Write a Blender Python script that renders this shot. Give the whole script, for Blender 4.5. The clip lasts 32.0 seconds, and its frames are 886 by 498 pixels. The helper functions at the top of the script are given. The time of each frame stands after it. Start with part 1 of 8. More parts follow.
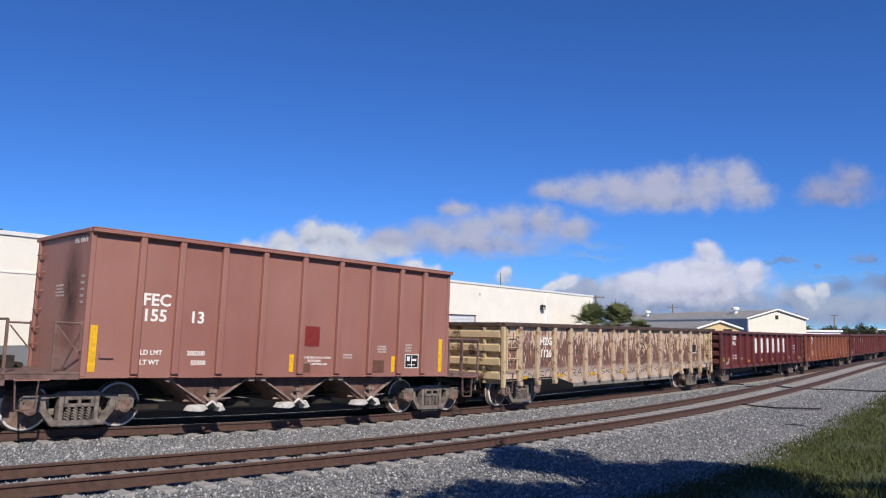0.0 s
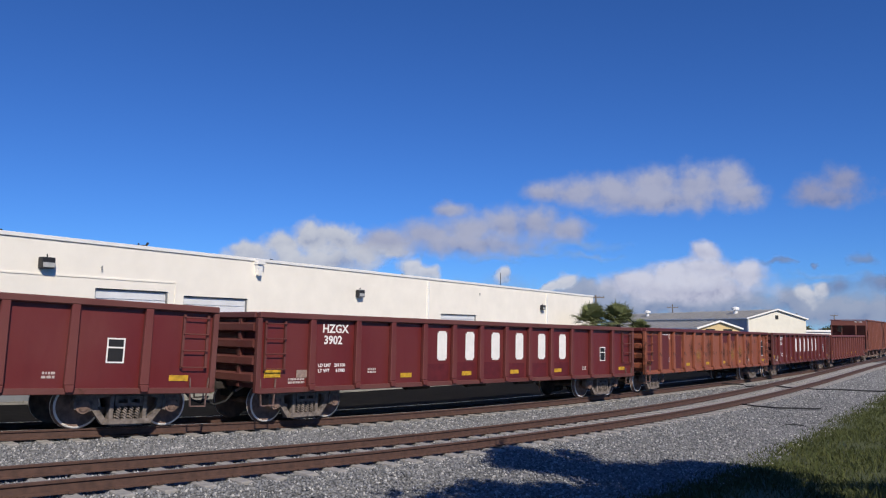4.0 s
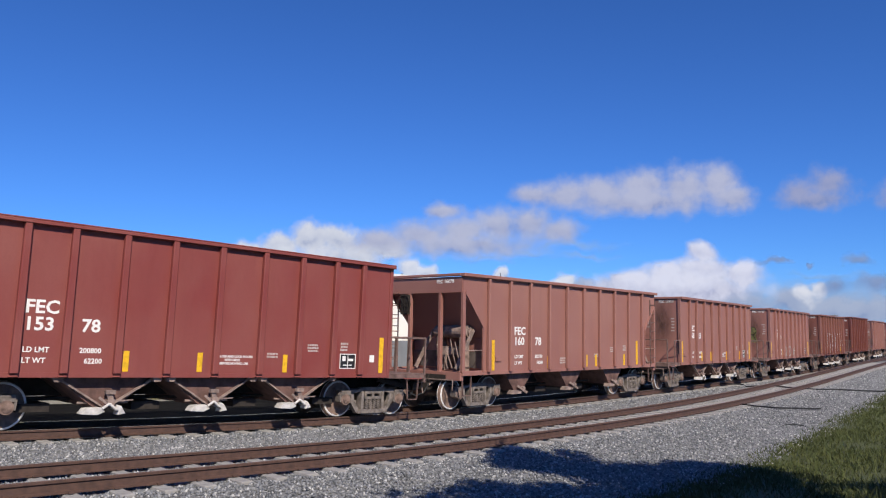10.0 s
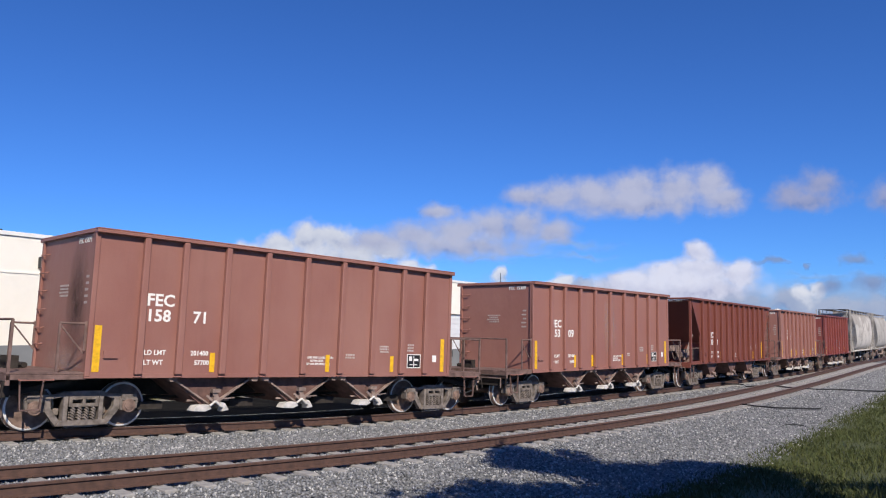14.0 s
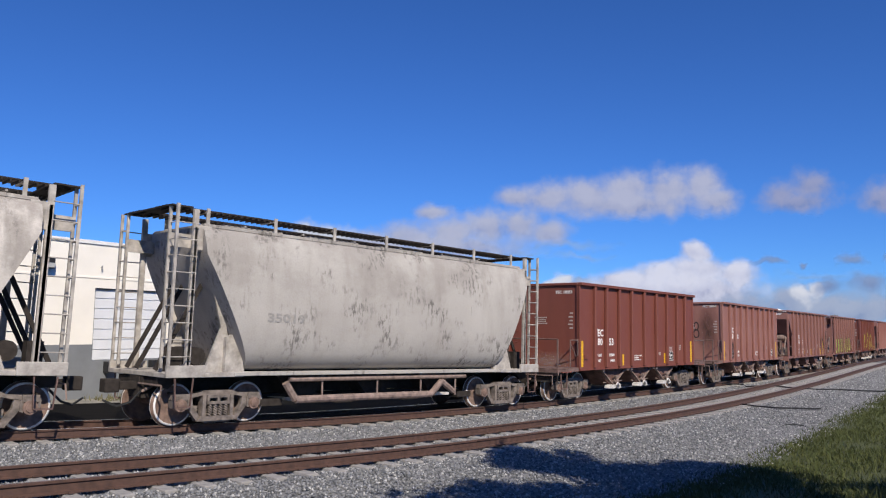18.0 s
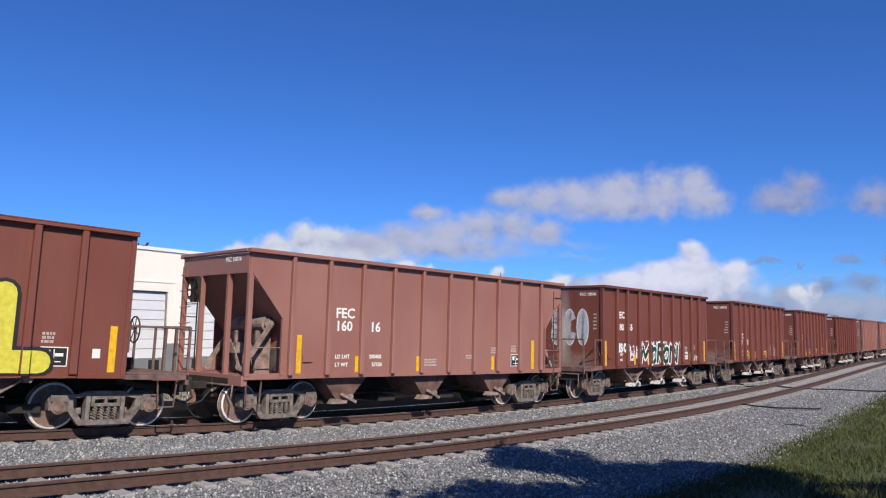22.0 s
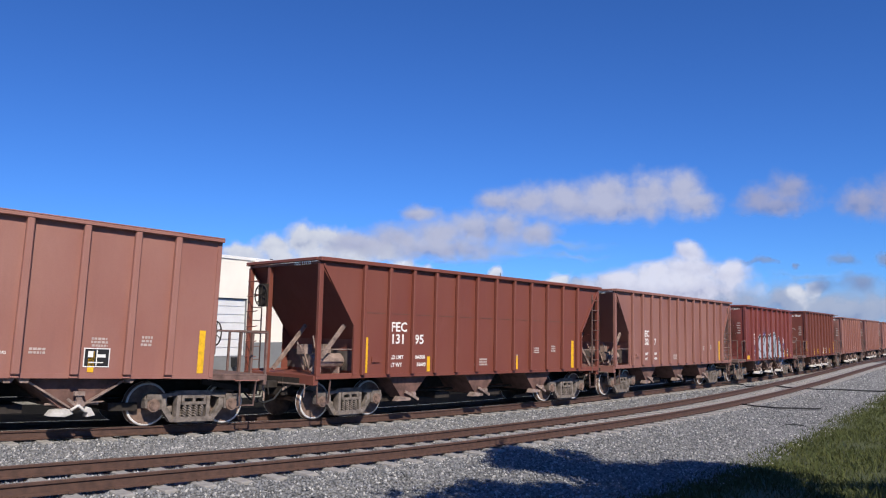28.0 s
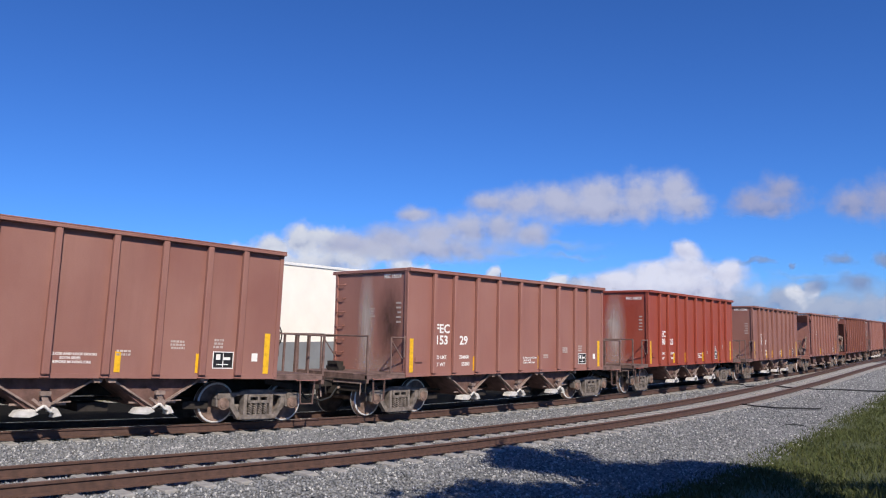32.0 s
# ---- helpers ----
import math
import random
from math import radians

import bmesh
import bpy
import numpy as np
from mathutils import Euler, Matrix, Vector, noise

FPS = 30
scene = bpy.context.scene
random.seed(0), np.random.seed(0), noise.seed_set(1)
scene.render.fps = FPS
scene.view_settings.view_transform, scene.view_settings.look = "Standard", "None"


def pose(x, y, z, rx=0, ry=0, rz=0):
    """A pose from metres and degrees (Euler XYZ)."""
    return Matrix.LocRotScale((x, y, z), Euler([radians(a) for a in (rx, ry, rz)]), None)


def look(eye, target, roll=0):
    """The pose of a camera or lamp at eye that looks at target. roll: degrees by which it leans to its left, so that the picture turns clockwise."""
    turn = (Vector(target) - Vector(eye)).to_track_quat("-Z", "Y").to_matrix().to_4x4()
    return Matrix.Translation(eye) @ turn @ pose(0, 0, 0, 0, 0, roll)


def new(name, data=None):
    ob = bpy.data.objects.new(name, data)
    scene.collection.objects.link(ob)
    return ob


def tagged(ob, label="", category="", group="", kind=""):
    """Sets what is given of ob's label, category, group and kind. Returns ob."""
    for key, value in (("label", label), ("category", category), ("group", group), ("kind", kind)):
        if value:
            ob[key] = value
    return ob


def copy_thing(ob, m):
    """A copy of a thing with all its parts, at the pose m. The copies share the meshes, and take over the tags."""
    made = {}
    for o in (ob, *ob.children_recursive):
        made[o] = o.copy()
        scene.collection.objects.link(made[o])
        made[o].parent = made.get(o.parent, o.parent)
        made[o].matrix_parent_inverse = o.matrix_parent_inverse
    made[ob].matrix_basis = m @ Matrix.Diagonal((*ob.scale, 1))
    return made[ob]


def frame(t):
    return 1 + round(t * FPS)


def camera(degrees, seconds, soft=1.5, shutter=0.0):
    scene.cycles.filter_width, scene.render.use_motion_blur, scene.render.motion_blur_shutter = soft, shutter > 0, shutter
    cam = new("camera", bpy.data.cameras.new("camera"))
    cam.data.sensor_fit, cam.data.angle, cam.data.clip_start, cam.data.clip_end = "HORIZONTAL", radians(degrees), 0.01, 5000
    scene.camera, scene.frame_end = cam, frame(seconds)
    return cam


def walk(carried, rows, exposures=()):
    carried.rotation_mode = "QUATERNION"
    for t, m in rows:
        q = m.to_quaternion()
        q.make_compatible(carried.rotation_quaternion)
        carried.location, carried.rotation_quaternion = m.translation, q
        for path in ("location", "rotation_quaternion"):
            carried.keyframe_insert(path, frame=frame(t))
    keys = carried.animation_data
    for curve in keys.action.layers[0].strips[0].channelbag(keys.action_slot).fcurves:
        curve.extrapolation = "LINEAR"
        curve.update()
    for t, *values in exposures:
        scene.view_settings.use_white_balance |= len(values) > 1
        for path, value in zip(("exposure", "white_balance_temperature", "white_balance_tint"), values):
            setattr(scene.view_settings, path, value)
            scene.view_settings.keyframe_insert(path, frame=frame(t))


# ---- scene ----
cam = camera(59.1, 32.0, soft=1.15)
EYE = Vector((0.0, 0.0, 2.451))
TILT = radians(5.784)
shot = look(EYE, EYE + Vector((0, math.cos(TILT), math.sin(TILT))), 0.68)
walk(cam, [(0.0, shot), (32.0, shot)], exposures=[(0.0, 0.04), (0.5, -0.1), (1.0, -0.14), (5.8, -0.14), (6.6, -0.14), (7.2, -0.16), (8.0, -0.14), (8.6, 0.0), (9.2, 0.1), (16.5, 0.14), (17.3, 0.05), (18.2, 0.04), (19.0, 0.1), (21.0, 0.14), (32.0, 0.14)])

# ---- light ----
SUN_TO = Vector((0.35, -0.935, 0.0)).normalized()
SUN_UP = radians(40)
world = bpy.data.worlds.new("sky")
scene.world = world
world.use_nodes = True
wn = world.node_tree.nodes
wn.clear()
w_out = wn.new("ShaderNodeOutputWorld")
w_bg = wn.new("ShaderNodeBackground")
w_sky = wn.new("ShaderNodeTexSky")
w_sky.sky_type = "NISHITA"
w_sky.sun_disc = False
w_sky.sun_elevation = SUN_UP
w_sky.sun_rotation = math.atan2(SUN_TO.x, SUN_TO.y)
w_sky.altitude = 900
w_sky.air_density, w_sky.dust_density, w_sky.ozone_density = 0.9, 0.05, 5.0
w_bg.inputs["Strength"].default_value = 0.088
# clean subtropical air: a purer blue than the plain model gives
w_tint = wn.new("ShaderNodeMix")
w_tint.data_type, w_tint.blend_type = "RGBA", "MULTIPLY"
w_tint.inputs[0].default_value = 1.0
w_tint.inputs[7].default_value = (0.405, 0.757, 1.32, 1)
world.node_tree.links.new(w_sky.outputs[0], w_tint.inputs[6])
world.node_tree.links.new(w_tint.outputs[2], w_bg.inputs["Color"])
world.node_tree.links.new(w_bg.outputs[0], w_out.inputs["Surface"])
sun_data = bpy.data.lights.new("sun", "SUN")
sun_data.energy, sun_data.angle, sun_data.color = 4.95, radians(0.53), (1.0, 0.91, 0.78)
sun = new("sun", sun_data)
sun_dir = Vector((SUN_TO.x * math.cos(SUN_UP), SUN_TO.y * math.cos(SUN_UP), math.sin(SUN_UP)))
sun.matrix_world = look(sun_dir * 60, (0, 0, 0))


# ---- materials ----
def node_mat(name, rough=0.6, metal=0.0):
    m = bpy.data.materials.new(name)
    m.use_nodes = True
    b = m.node_tree.nodes["Principled BSDF"]
    b.inputs["Roughness"].default_value, b.inputs["Metallic"].default_value = rough, metal
    return m, m.node_tree, b


def noise_of(nt, scale, detail=4.0, stretch=(1, 1, 1), coord="Object", rough=0.6, offset=(0, 0, 0)):
    tc, mp, nz = nt.nodes.new("ShaderNodeTexCoord"), nt.nodes.new("ShaderNodeMapping"), nt.nodes.new("ShaderNodeTexNoise")
    mp.inputs["Scale"].default_value = stretch
    mp.inputs["Location"].default_value = offset
    nz.inputs["Scale"].default_value, nz.inputs["Detail"].default_value = scale, detail
    nz.inputs["Roughness"].default_value = rough
    nt.links.new(tc.outputs[coord], mp.inputs["Vector"])
    nt.links.new(mp.outputs[0], nz.inputs["Vector"])
    return nz.outputs["Fac"]


def ramp_of(nt, fac, stops):
    r = nt.nodes.new("ShaderNodeValToRGB")
    e = r.color_ramp.elements
    while len(e) < len(stops):
        e.new(0.5)
    for el, (at, c) in zip(e, stops):
        el.position = at
        el.color = (c[0], c[1], c[2], 1) if isinstance(c, tuple) else (c, c, c, 1)
    nt.links.new(fac, r.inputs[0])
    return r.outputs[0]


def mix_of(nt, fac, a, b, how="MIX"):
    m = nt.nodes.new("ShaderNodeMix")
    m.data_type, m.blend_type = "RGBA", how
    for sock, v in ((m.inputs[0], fac), (m.inputs[6], a), (m.inputs[7], b)):
        if isinstance(v, (int, float)):
            sock.default_value = v
        elif isinstance(v, tuple):
            sock.default_value = (*v, 1)
        else:
            nt.links.new(v, sock)
    return m.outputs[2]


def bump_of(nt, b, height, strength=0.3, dist=0.01):
    n = nt.nodes.new("ShaderNodeBump")
    n.inputs["Strength"].default_value, n.inputs["Distance"].default_value = strength, dist
    nt.links.new(height, n.inputs["Height"])
    nt.links.new(n.outputs[0], b.inputs["Normal"])


def plain(name, rgb, rough=0.6, metal=0.0, vary=0.25, scale=6.0, shine=0.5):
    """A surface of one colour with mild mottling and fine relief."""
    m, nt, b = node_mat(name, rough, metal)
    b.inputs["Specular IOR Level"].default_value = shine
    n1 = noise_of(nt, scale, 5)
    lo, hi = tuple(c * (1 - vary) for c in rgb), tuple(min(1, c * (1 + vary)) for c in rgb)
    nt.links.new(ramp_of(nt, n1, [(0.3, lo), (0.7, hi)]), b.inputs["Base Color"])
    bump_of(nt, b, noise_of(nt, scale * 9, 3), 0.15, 0.004)
    return m


def car_paint(name, rgb, seed=0.0, fade=0.35, grime=0.5, rust=0.0, rough=0.55):
    """Weathered freight-car paint: chalky fading, vertical run-off streaks, dust towards rust spots."""
    m, nt, b = node_mat(name, rough)
    off = (seed * 7.3, seed * 3.1, seed * 1.7)
    pale = tuple(c * (1 - fade) + fade * d for c, d in zip(rgb, (0.4, 0.225, 0.19)))
    big = noise_of(nt, 0.55, 4, (1, 1, 0.8), offset=off)
    col = mix_of(nt, ramp_of(nt, big, [(0.35, 0.0), (0.7, 1.0)]), rgb, pale)
    streak = noise_of(nt, 3.2, 5, (1.0, 1.0, 0.07), offset=off, rough=0.65)
    col = mix_of(nt, ramp_of(nt, streak, [(0.52, 0.0), (0.85, grime)]), col, tuple(c * 0.62 for c in rgb))
    fine = noise_of(nt, 38.0, 4, offset=off)
    col = mix_of(nt, ramp_of(nt, fine, [(0.3, 0.14), (0.6, 0.0)]), col, tuple(c * 0.6 for c in rgb))
    if rust:
        rn = noise_of(nt, 1.6, 9, offset=off, rough=0.75)
        col = mix_of(nt, ramp_of(nt, rn, [(0.62 - 0.1 * rust, 0.0), (0.68 - 0.1 * rust, 0.9)]), col, (0.075, 0.026, 0.014))
    nt.links.new(col, b.inputs["Base Color"])
    nt.links.new(ramp_of(nt, big, [(0.3, rough - 0.12), (0.7, min(1.0, rough + 0.2))]), b.inputs["Roughness"])
    bump_of(nt, b, noise_of(nt, 1.5, 3, (1, 1, 0.55), offset=off), 0.5, 0.05)
    return m


def tank_paint(name, seed):
    """Dirty white: run-off streaks, scuffed dark patches, dust."""
    m, nt, b = node_mat(name, 0.9)
    b.inputs["Specular IOR Level"].default_value = 0.15
    off = (seed * 5.3, seed * 2.1, seed * 0.7)
    big = noise_of(nt, 0.45, 5, (1, 1, 1.4), offset=off)
    col = mix_of(nt, ramp_of(nt, big, [(0.35, 0.0), (0.68, 1.0)]), *(((0.6, 0.56, 0.52), (0.5, 0.47, 0.435)) if seed < 26 else ((0.47, 0.445, 0.415), (0.39, 0.365, 0.34))))
    streak = noise_of(nt, 2.6, 4, (1.0, 1.0, 0.16), offset=off, rough=0.55)
    col = mix_of(nt, ramp_of(nt, streak, [(0.5, 0.0), (0.85, 0.45)]), col, (0.27, 0.24, 0.21))
    tc, sep = nt.nodes.new("ShaderNodeTexCoord"), nt.nodes.new("ShaderNodeSeparateXYZ")
    nt.links.new(tc.outputs["Object"], sep.inputs[0])
    h1, h2, h3 = (nt.nodes.new("ShaderNodeMath") for _ in range(3))
    for h in (h1, h2, h3):
        h.operation = "MULTIPLY_ADD"
    nt.links.new(sep.outputs[2], h1.inputs[0])
    h1.inputs[1].default_value, h1.inputs[2].default_value = 0.45, -3.1 if seed < 26 else -3.3
    nt.links.new(streak, h2.inputs[0])
    h2.inputs[1].default_value = 0.95
    nt.links.new(h1.outputs[0], h2.inputs[2])
    nt.links.new(big, h3.inputs[0])
    h3.inputs[1].default_value = 2.7
    nt.links.new(h2.outputs[0], h3.inputs[2])
    col = mix_of(nt, ramp_of(nt, h3.outputs[0], [(0.1, 0.0), (0.4, 0.65)] if seed < 26 else [(0.05, 0.0), (0.5, 0.35)]), col, (0.25, 0.225, 0.205))
    spot = noise_of(nt, 0.8, 5, (1, 1, 1.3), offset=(seed * 1.3, 4.0, 2.0))
    scuff = noise_of(nt, 9.0, 6, (1.0, 1.0, 0.35), offset=off, rough=0.7)
    hit = mix_of(nt, 1.0, ramp_of(nt, spot, [(0.5, 0.0), (0.62, 0.85)]), ramp_of(nt, scuff, [(0.5, 0.0), (0.58, 0.85)]), "MULTIPLY")
    col = mix_of(nt, hit, col, (0.085, 0.08, 0.075))
    fine = noise_of(nt, 34.0, 4, offset=off)
    col = mix_of(nt, ramp_of(nt, fine, [(0.3, 0.22), (0.6, 0.0)]), col, (0.2, 0.16, 0.13))
    nt.links.new(col, b.inputs["Base Color"])
    bump_of(nt, b, noise_of(nt, 1.1, 3, (1, 1, 0.7), offset=off), 0.4, 0.04)
    return m


def peeling_paint():
    """Cream paint burnt and flaking in upright licks over brown primer."""
    m, nt, b = node_mat("peeling_cream_paint", 0.75)
    tone = noise_of(nt, 0.7, 5)
    col = mix_of(nt, tone, (0.6, 0.45, 0.31), (0.5, 0.4, 0.34))
    tc, sep = nt.nodes.new("ShaderNodeTexCoord"), nt.nodes.new("ShaderNodeSeparateXYZ")
    nt.links.new(tc.outputs["Object"], sep.inputs[0])
    cut = nt.nodes.new("ShaderNodeMapRange")
    cut.inputs["From Min"].default_value, cut.inputs["From Max"].default_value = 2.5, 1.5
    nt.links.new(sep.outputs[2], cut.inputs["Value"])
    low = nt.nodes.new("ShaderNodeMapRange")
    low.inputs["From Min"].default_value, low.inputs["From Max"].default_value = 0.98, 1.2
    nt.links.new(sep.outputs[2], low.inputs[0])
    lick = noise_of(nt, 8.0, 6, (1.3, 1, 0.42), rough=0.6)
    wide = noise_of(nt, 1.1, 3)
    s1, s2 = nt.nodes.new("ShaderNodeMath"), nt.nodes.new("ShaderNodeMath")
    s1.operation, s2.operation = "MULTIPLY_ADD", "MULTIPLY_ADD"
    nt.links.new(cut.outputs[0], s1.inputs[0])
    s1.inputs[1].default_value = 0.17
    nt.links.new(lick, s1.inputs[2])
    nt.links.new(wide, s2.inputs[0])
    s2.inputs[1].default_value = 0.14
    nt.links.new(s1.outputs[0], s2.inputs[2])
    mask = mix_of(nt, 1.0, ramp_of(nt, s2.outputs[0], [(0.625, 0.0), (0.65, 0.95)]), low.outputs[0], "MULTIPLY")
    under = mix_of(nt, ramp_of(nt, noise_of(nt, 9.0, 5, (1.2, 1, 0.4), offset=(1, 5, 2)), [(0.4, 0.0), (0.6, 1.0)]), (0.21, 0.085, 0.058), (0.065, 0.036, 0.034))
    col = mix_of(nt, mask, col, under)
    rub = noise_of(nt, 2.2, 8, (1, 1, 0.5), rough=0.72, offset=(3, 0, 7))
    col = mix_of(nt, ramp_of(nt, rub, [(0.54, 0.0), (0.62, 0.6)]), col, (0.23, 0.135, 0.1))
    grey = noise_of(nt, 1.3, 6, (1, 1, 1.5), rough=0.6, offset=(6, 2, 1))
    rise_of = nt.nodes.new("ShaderNodeMapRange")
    rise_of.inputs["From Min"].default_value, rise_of.inputs["From Max"].default_value = 1.25, 1.05
    nt.links.new(sep.outputs[2], rise_of.inputs[0])
    worn_low = mix_of(nt, 1.0, ramp_of(nt, grey, [(0.42, 0.0), (0.55, 0.75)]), rise_of.outputs[0], "MULTIPLY")
    col = mix_of(nt, worn_low, col, (0.36, 0.3, 0.28))
    nt.links.new(col, b.inputs["Base Color"])
    bump_of(nt, b, lick, 0.3, 0.01)
    return m


def chipped_paint():
    """Cream paint on stakes, each knocked down to rust in other places."""
    m, nt, b = node_mat("chipped_cream_paint", 0.75)
    tc, info, mv = nt.nodes.new("ShaderNodeTexCoord"), nt.nodes.new("ShaderNodeObjectInfo"), nt.nodes.new("ShaderNodeVectorMath")
    mv.operation = "MULTIPLY_ADD"
    nt.links.new(info.outputs["Random"], mv.inputs[0])
    mv.inputs[1].default_value = (37.0, 11.0, 23.0)
    nt.links.new(tc.outputs["Object"], mv.inputs[2])

    def spread(scale, detail):
        n = nt.nodes.new("ShaderNodeTexNoise")
        n.inputs["Scale"].default_value, n.inputs["Detail"].default_value, n.inputs["Roughness"].default_value = scale, detail, 0.65
        nt.links.new(mv.outputs[0], n.inputs["Vector"])
        return n.outputs["Fac"]

    col = mix_of(nt, spread(1.5, 4), (0.55, 0.41, 0.27), (0.42, 0.32, 0.24))
    col = mix_of(nt, ramp_of(nt, spread(5.0, 7), [(0.53, 0.0), (0.6, 0.85)]), col, (0.16, 0.075, 0.05))
    col = mix_of(nt, ramp_of(nt, spread(22.0, 4), [(0.6, 0.0), (0.68, 0.8)]), col, (0.07, 0.045, 0.04))
    nt.links.new(col, b.inputs["Base Color"])
    bump_of(nt, b, spread(5.0, 7), 0.3, 0.01)
    return m


def faded_stain(name, rgb, most=0.8, stretch=(1, 1, 1)):
    """A soft-edged stain on a small sheet whose middle is its object's origin."""
    m = bpy.data.materials.new(name)
    m.use_nodes = True
    nt = m.node_tree
    b = nt.nodes["Principled BSDF"]
    b.inputs["Base Color"].default_value, b.inputs["Roughness"].default_value = (*rgb, 1), 0.9
    out = nt.nodes["Material Output"]
    mx, tr = nt.nodes.new("ShaderNodeMixShader"), nt.nodes.new("ShaderNodeBsdfTransparent")
    tc, ln = nt.nodes.new("ShaderNodeTexCoord"), nt.nodes.new("ShaderNodeVectorMath")
    ln.operation = "LENGTH"
    nt.links.new(tc.outputs["Object"], ln.inputs[0])
    fall = ramp_of(nt, ln.outputs["Value"], [(0.15, 1.0), (1.0, 0.0)])
    grit = ramp_of(nt, noise_of(nt, 3.0, 6, stretch, rough=0.7), [(0.3, 0.25), (0.7, 1.0)])
    nt.links.new(mix_of(nt, 1.0, mix_of(nt, 1.0, fall, grit, "MULTIPLY"), (most, most, most), "MULTIPLY"), mx.inputs[0])
    nt.links.new(tr.outputs[0], mx.inputs[1])
    nt.links.new(b.outputs[0], mx.inputs[2])
    nt.links.new(mx.outputs[0], out.inputs["Surface"])
    return m


# ---- the line of the two tracks ----
ARC = np.arange(-420.0, 860.0, 0.25)
KNOTS = (-34.0, -22.0, -13.0, -5.0, 3.0, 12.0, 24.0, 40.0, 65.0, 100.0)
NEAR_KNOTS = (-34.0, -22.0, -16.0, -10.0, -4.0, 2.0, 8.0, 15.0, 24.0, 34.0, 48.0, 66.0, 100.0)


def glide(s, knots, values):
    """A smooth line through the values, level beyond the ends."""
    xk, yk = np.array(knots, float), np.array(values, float)
    h = np.diff(xk)
    d = np.diff(yk) / h
    m = np.concatenate([d[:1], (d[:-1] * h[1:] + d[1:] * h[:-1]) / (h[1:] + h[:-1]), d[-1:]])
    x = np.clip(s, xk[0], xk[-1])
    i = np.clip(np.searchsorted(xk, x) - 1, 0, len(h) - 1)
    t = (x - xk[i]) / h[i]
    return yk[i] * (1 + 2 * t) * (1 - t) ** 2 + h[i] * m[i] * t * (1 - t) ** 2 + yk[i + 1] * t * t * (3 - 2 * t) + h[i] * m[i + 1] * t * t * (t - 1)


def bend(s):
    return np.radians(glide(s, KNOTS, (41.388, 43.432, 45.133, 47.674, 50.29, 52.461, 53.536, 54.111, 54.934, 56.475)))


def rise(s):
    return glide(s, KNOTS, (0.94, 0.505, 0.161, 0.028, -0.017, -0.089, -0.185, -0.248, -0.259, -0.289))


_th = bend(ARC)
_zero = int(round(420 / 0.25))
LINE_X = np.concatenate([[0], np.cumsum((np.cos(_th)[1:] + np.cos(_th)[:-1]) * 0.125)])
LINE_Y = np.concatenate([[0], np.cumsum((np.sin(_th)[1:] + np.sin(_th)[:-1]) * 0.125)])
LINE_X += 5.0226 - LINE_X[_zero]
LINE_Y += 29.9712 - LINE_Y[_zero]


def along(s, off=0.0, z=0.0):
    """The point at s metres along the train's track, off metres to its camera side, z above its rails."""
    th = float(bend(s))
    return Vector((float(np.interp(s, ARC, LINE_X)) + math.sin(th) * off, float(np.interp(s, ARC, LINE_Y)) - math.cos(th) * off, float(rise(s)) + z))


def near_off(s):
    return glide(s, NEAR_KNOTS, (5.21, 5.323, 5.112, 4.805, 4.509, 4.279, 4.134, 4.055, 4.019, 4.057, 4.34, 5.302, 5.462))


def near_lift(s):
    return glide(s, NEAR_KNOTS, (-0.087, -0.087, -0.059, -0.039, -0.045, -0.045, 0.013, 0.127, 0.304, 0.476, 0.603, 0.398, -0.327))


def grass_edge(s):
    return float(np.interp(s, (-30.4, -12.3, -8.0, -1.9, 3.0, 15.1, 39.6, 89.5), (10.28, 10.24, 9.85, 9.2, 8.74, 7.99, 7.72, 8.29)))


def ground_lift(s, off):
    """Height of the ground at s, off, against the train's rails."""
    r, lift, no, ge = float(rise(s)), float(near_lift(s)), float(near_off(s)), grass_edge(s)
    if off < -2.3:
        return -0.27 - min(0.12, (-2.3 - off) * 0.1)
    if off < 1.7:
        return -0.24
    if off < no - 1.3:
        f = (off - 1.7) / (no - 3.0)
        return -0.24 + f * lift - 0.05 * math.sin(math.pi * f)
    if off < no + 1.35:
        return -0.24 + lift
    if off < ge:
        f = (off - no - 1.35) / max(0.3, ge - no - 1.35)
        return (-0.24 + lift) * (1 - f) + (-0.32 - r) * f
    return -0.32 - r + min(1.1, (off - ge) * 0.085)


def place(s, off, extra=0.0):
    """A point of the ground; far off the track the sheet runs straight on."""
    c = max(-45.0, min(45.0, off))
    p = along(s, c, ground_lift(s, off) + extra)
    n = (math.sin(0.93), -math.cos(0.93))
    p.x += n[0] * (off - c)
    p.y += n[1] * (off - c)
    return p


def mesh_of(name, verts, faces, mats, index=None, smooth=False):
    me = bpy.data.meshes.new(name)
    me.from_pydata([tuple(v) for v in verts], [], faces)
    for m in mats:
        me.materials.append(m)
    if index is not None:
        me.polygons.foreach_set("material_index", index)
    if smooth:
        me.polygons.foreach_set("use_smooth", [True] * len(me.polygons))
    me.update()
    return me


def quick_mesh(name, V, F, mat):
    """A mesh of many triangles from arrays."""
    me = bpy.data.meshes.new(name)
    me.vertices.add(len(V))
    me.vertices.foreach_set("co", np.asarray(V, np.float32).ravel())
    me.loops.add(F.size)
    me.loops.foreach_set("vertex_index", np.asarray(F, np.int32).ravel())
    me.polygons.add(len(F))
    me.polygons.foreach_set("loop_start", np.arange(len(F), dtype=np.int32) * 3)
    me.update(calc_edges=True)
    me.materials.append(mat)
    return me


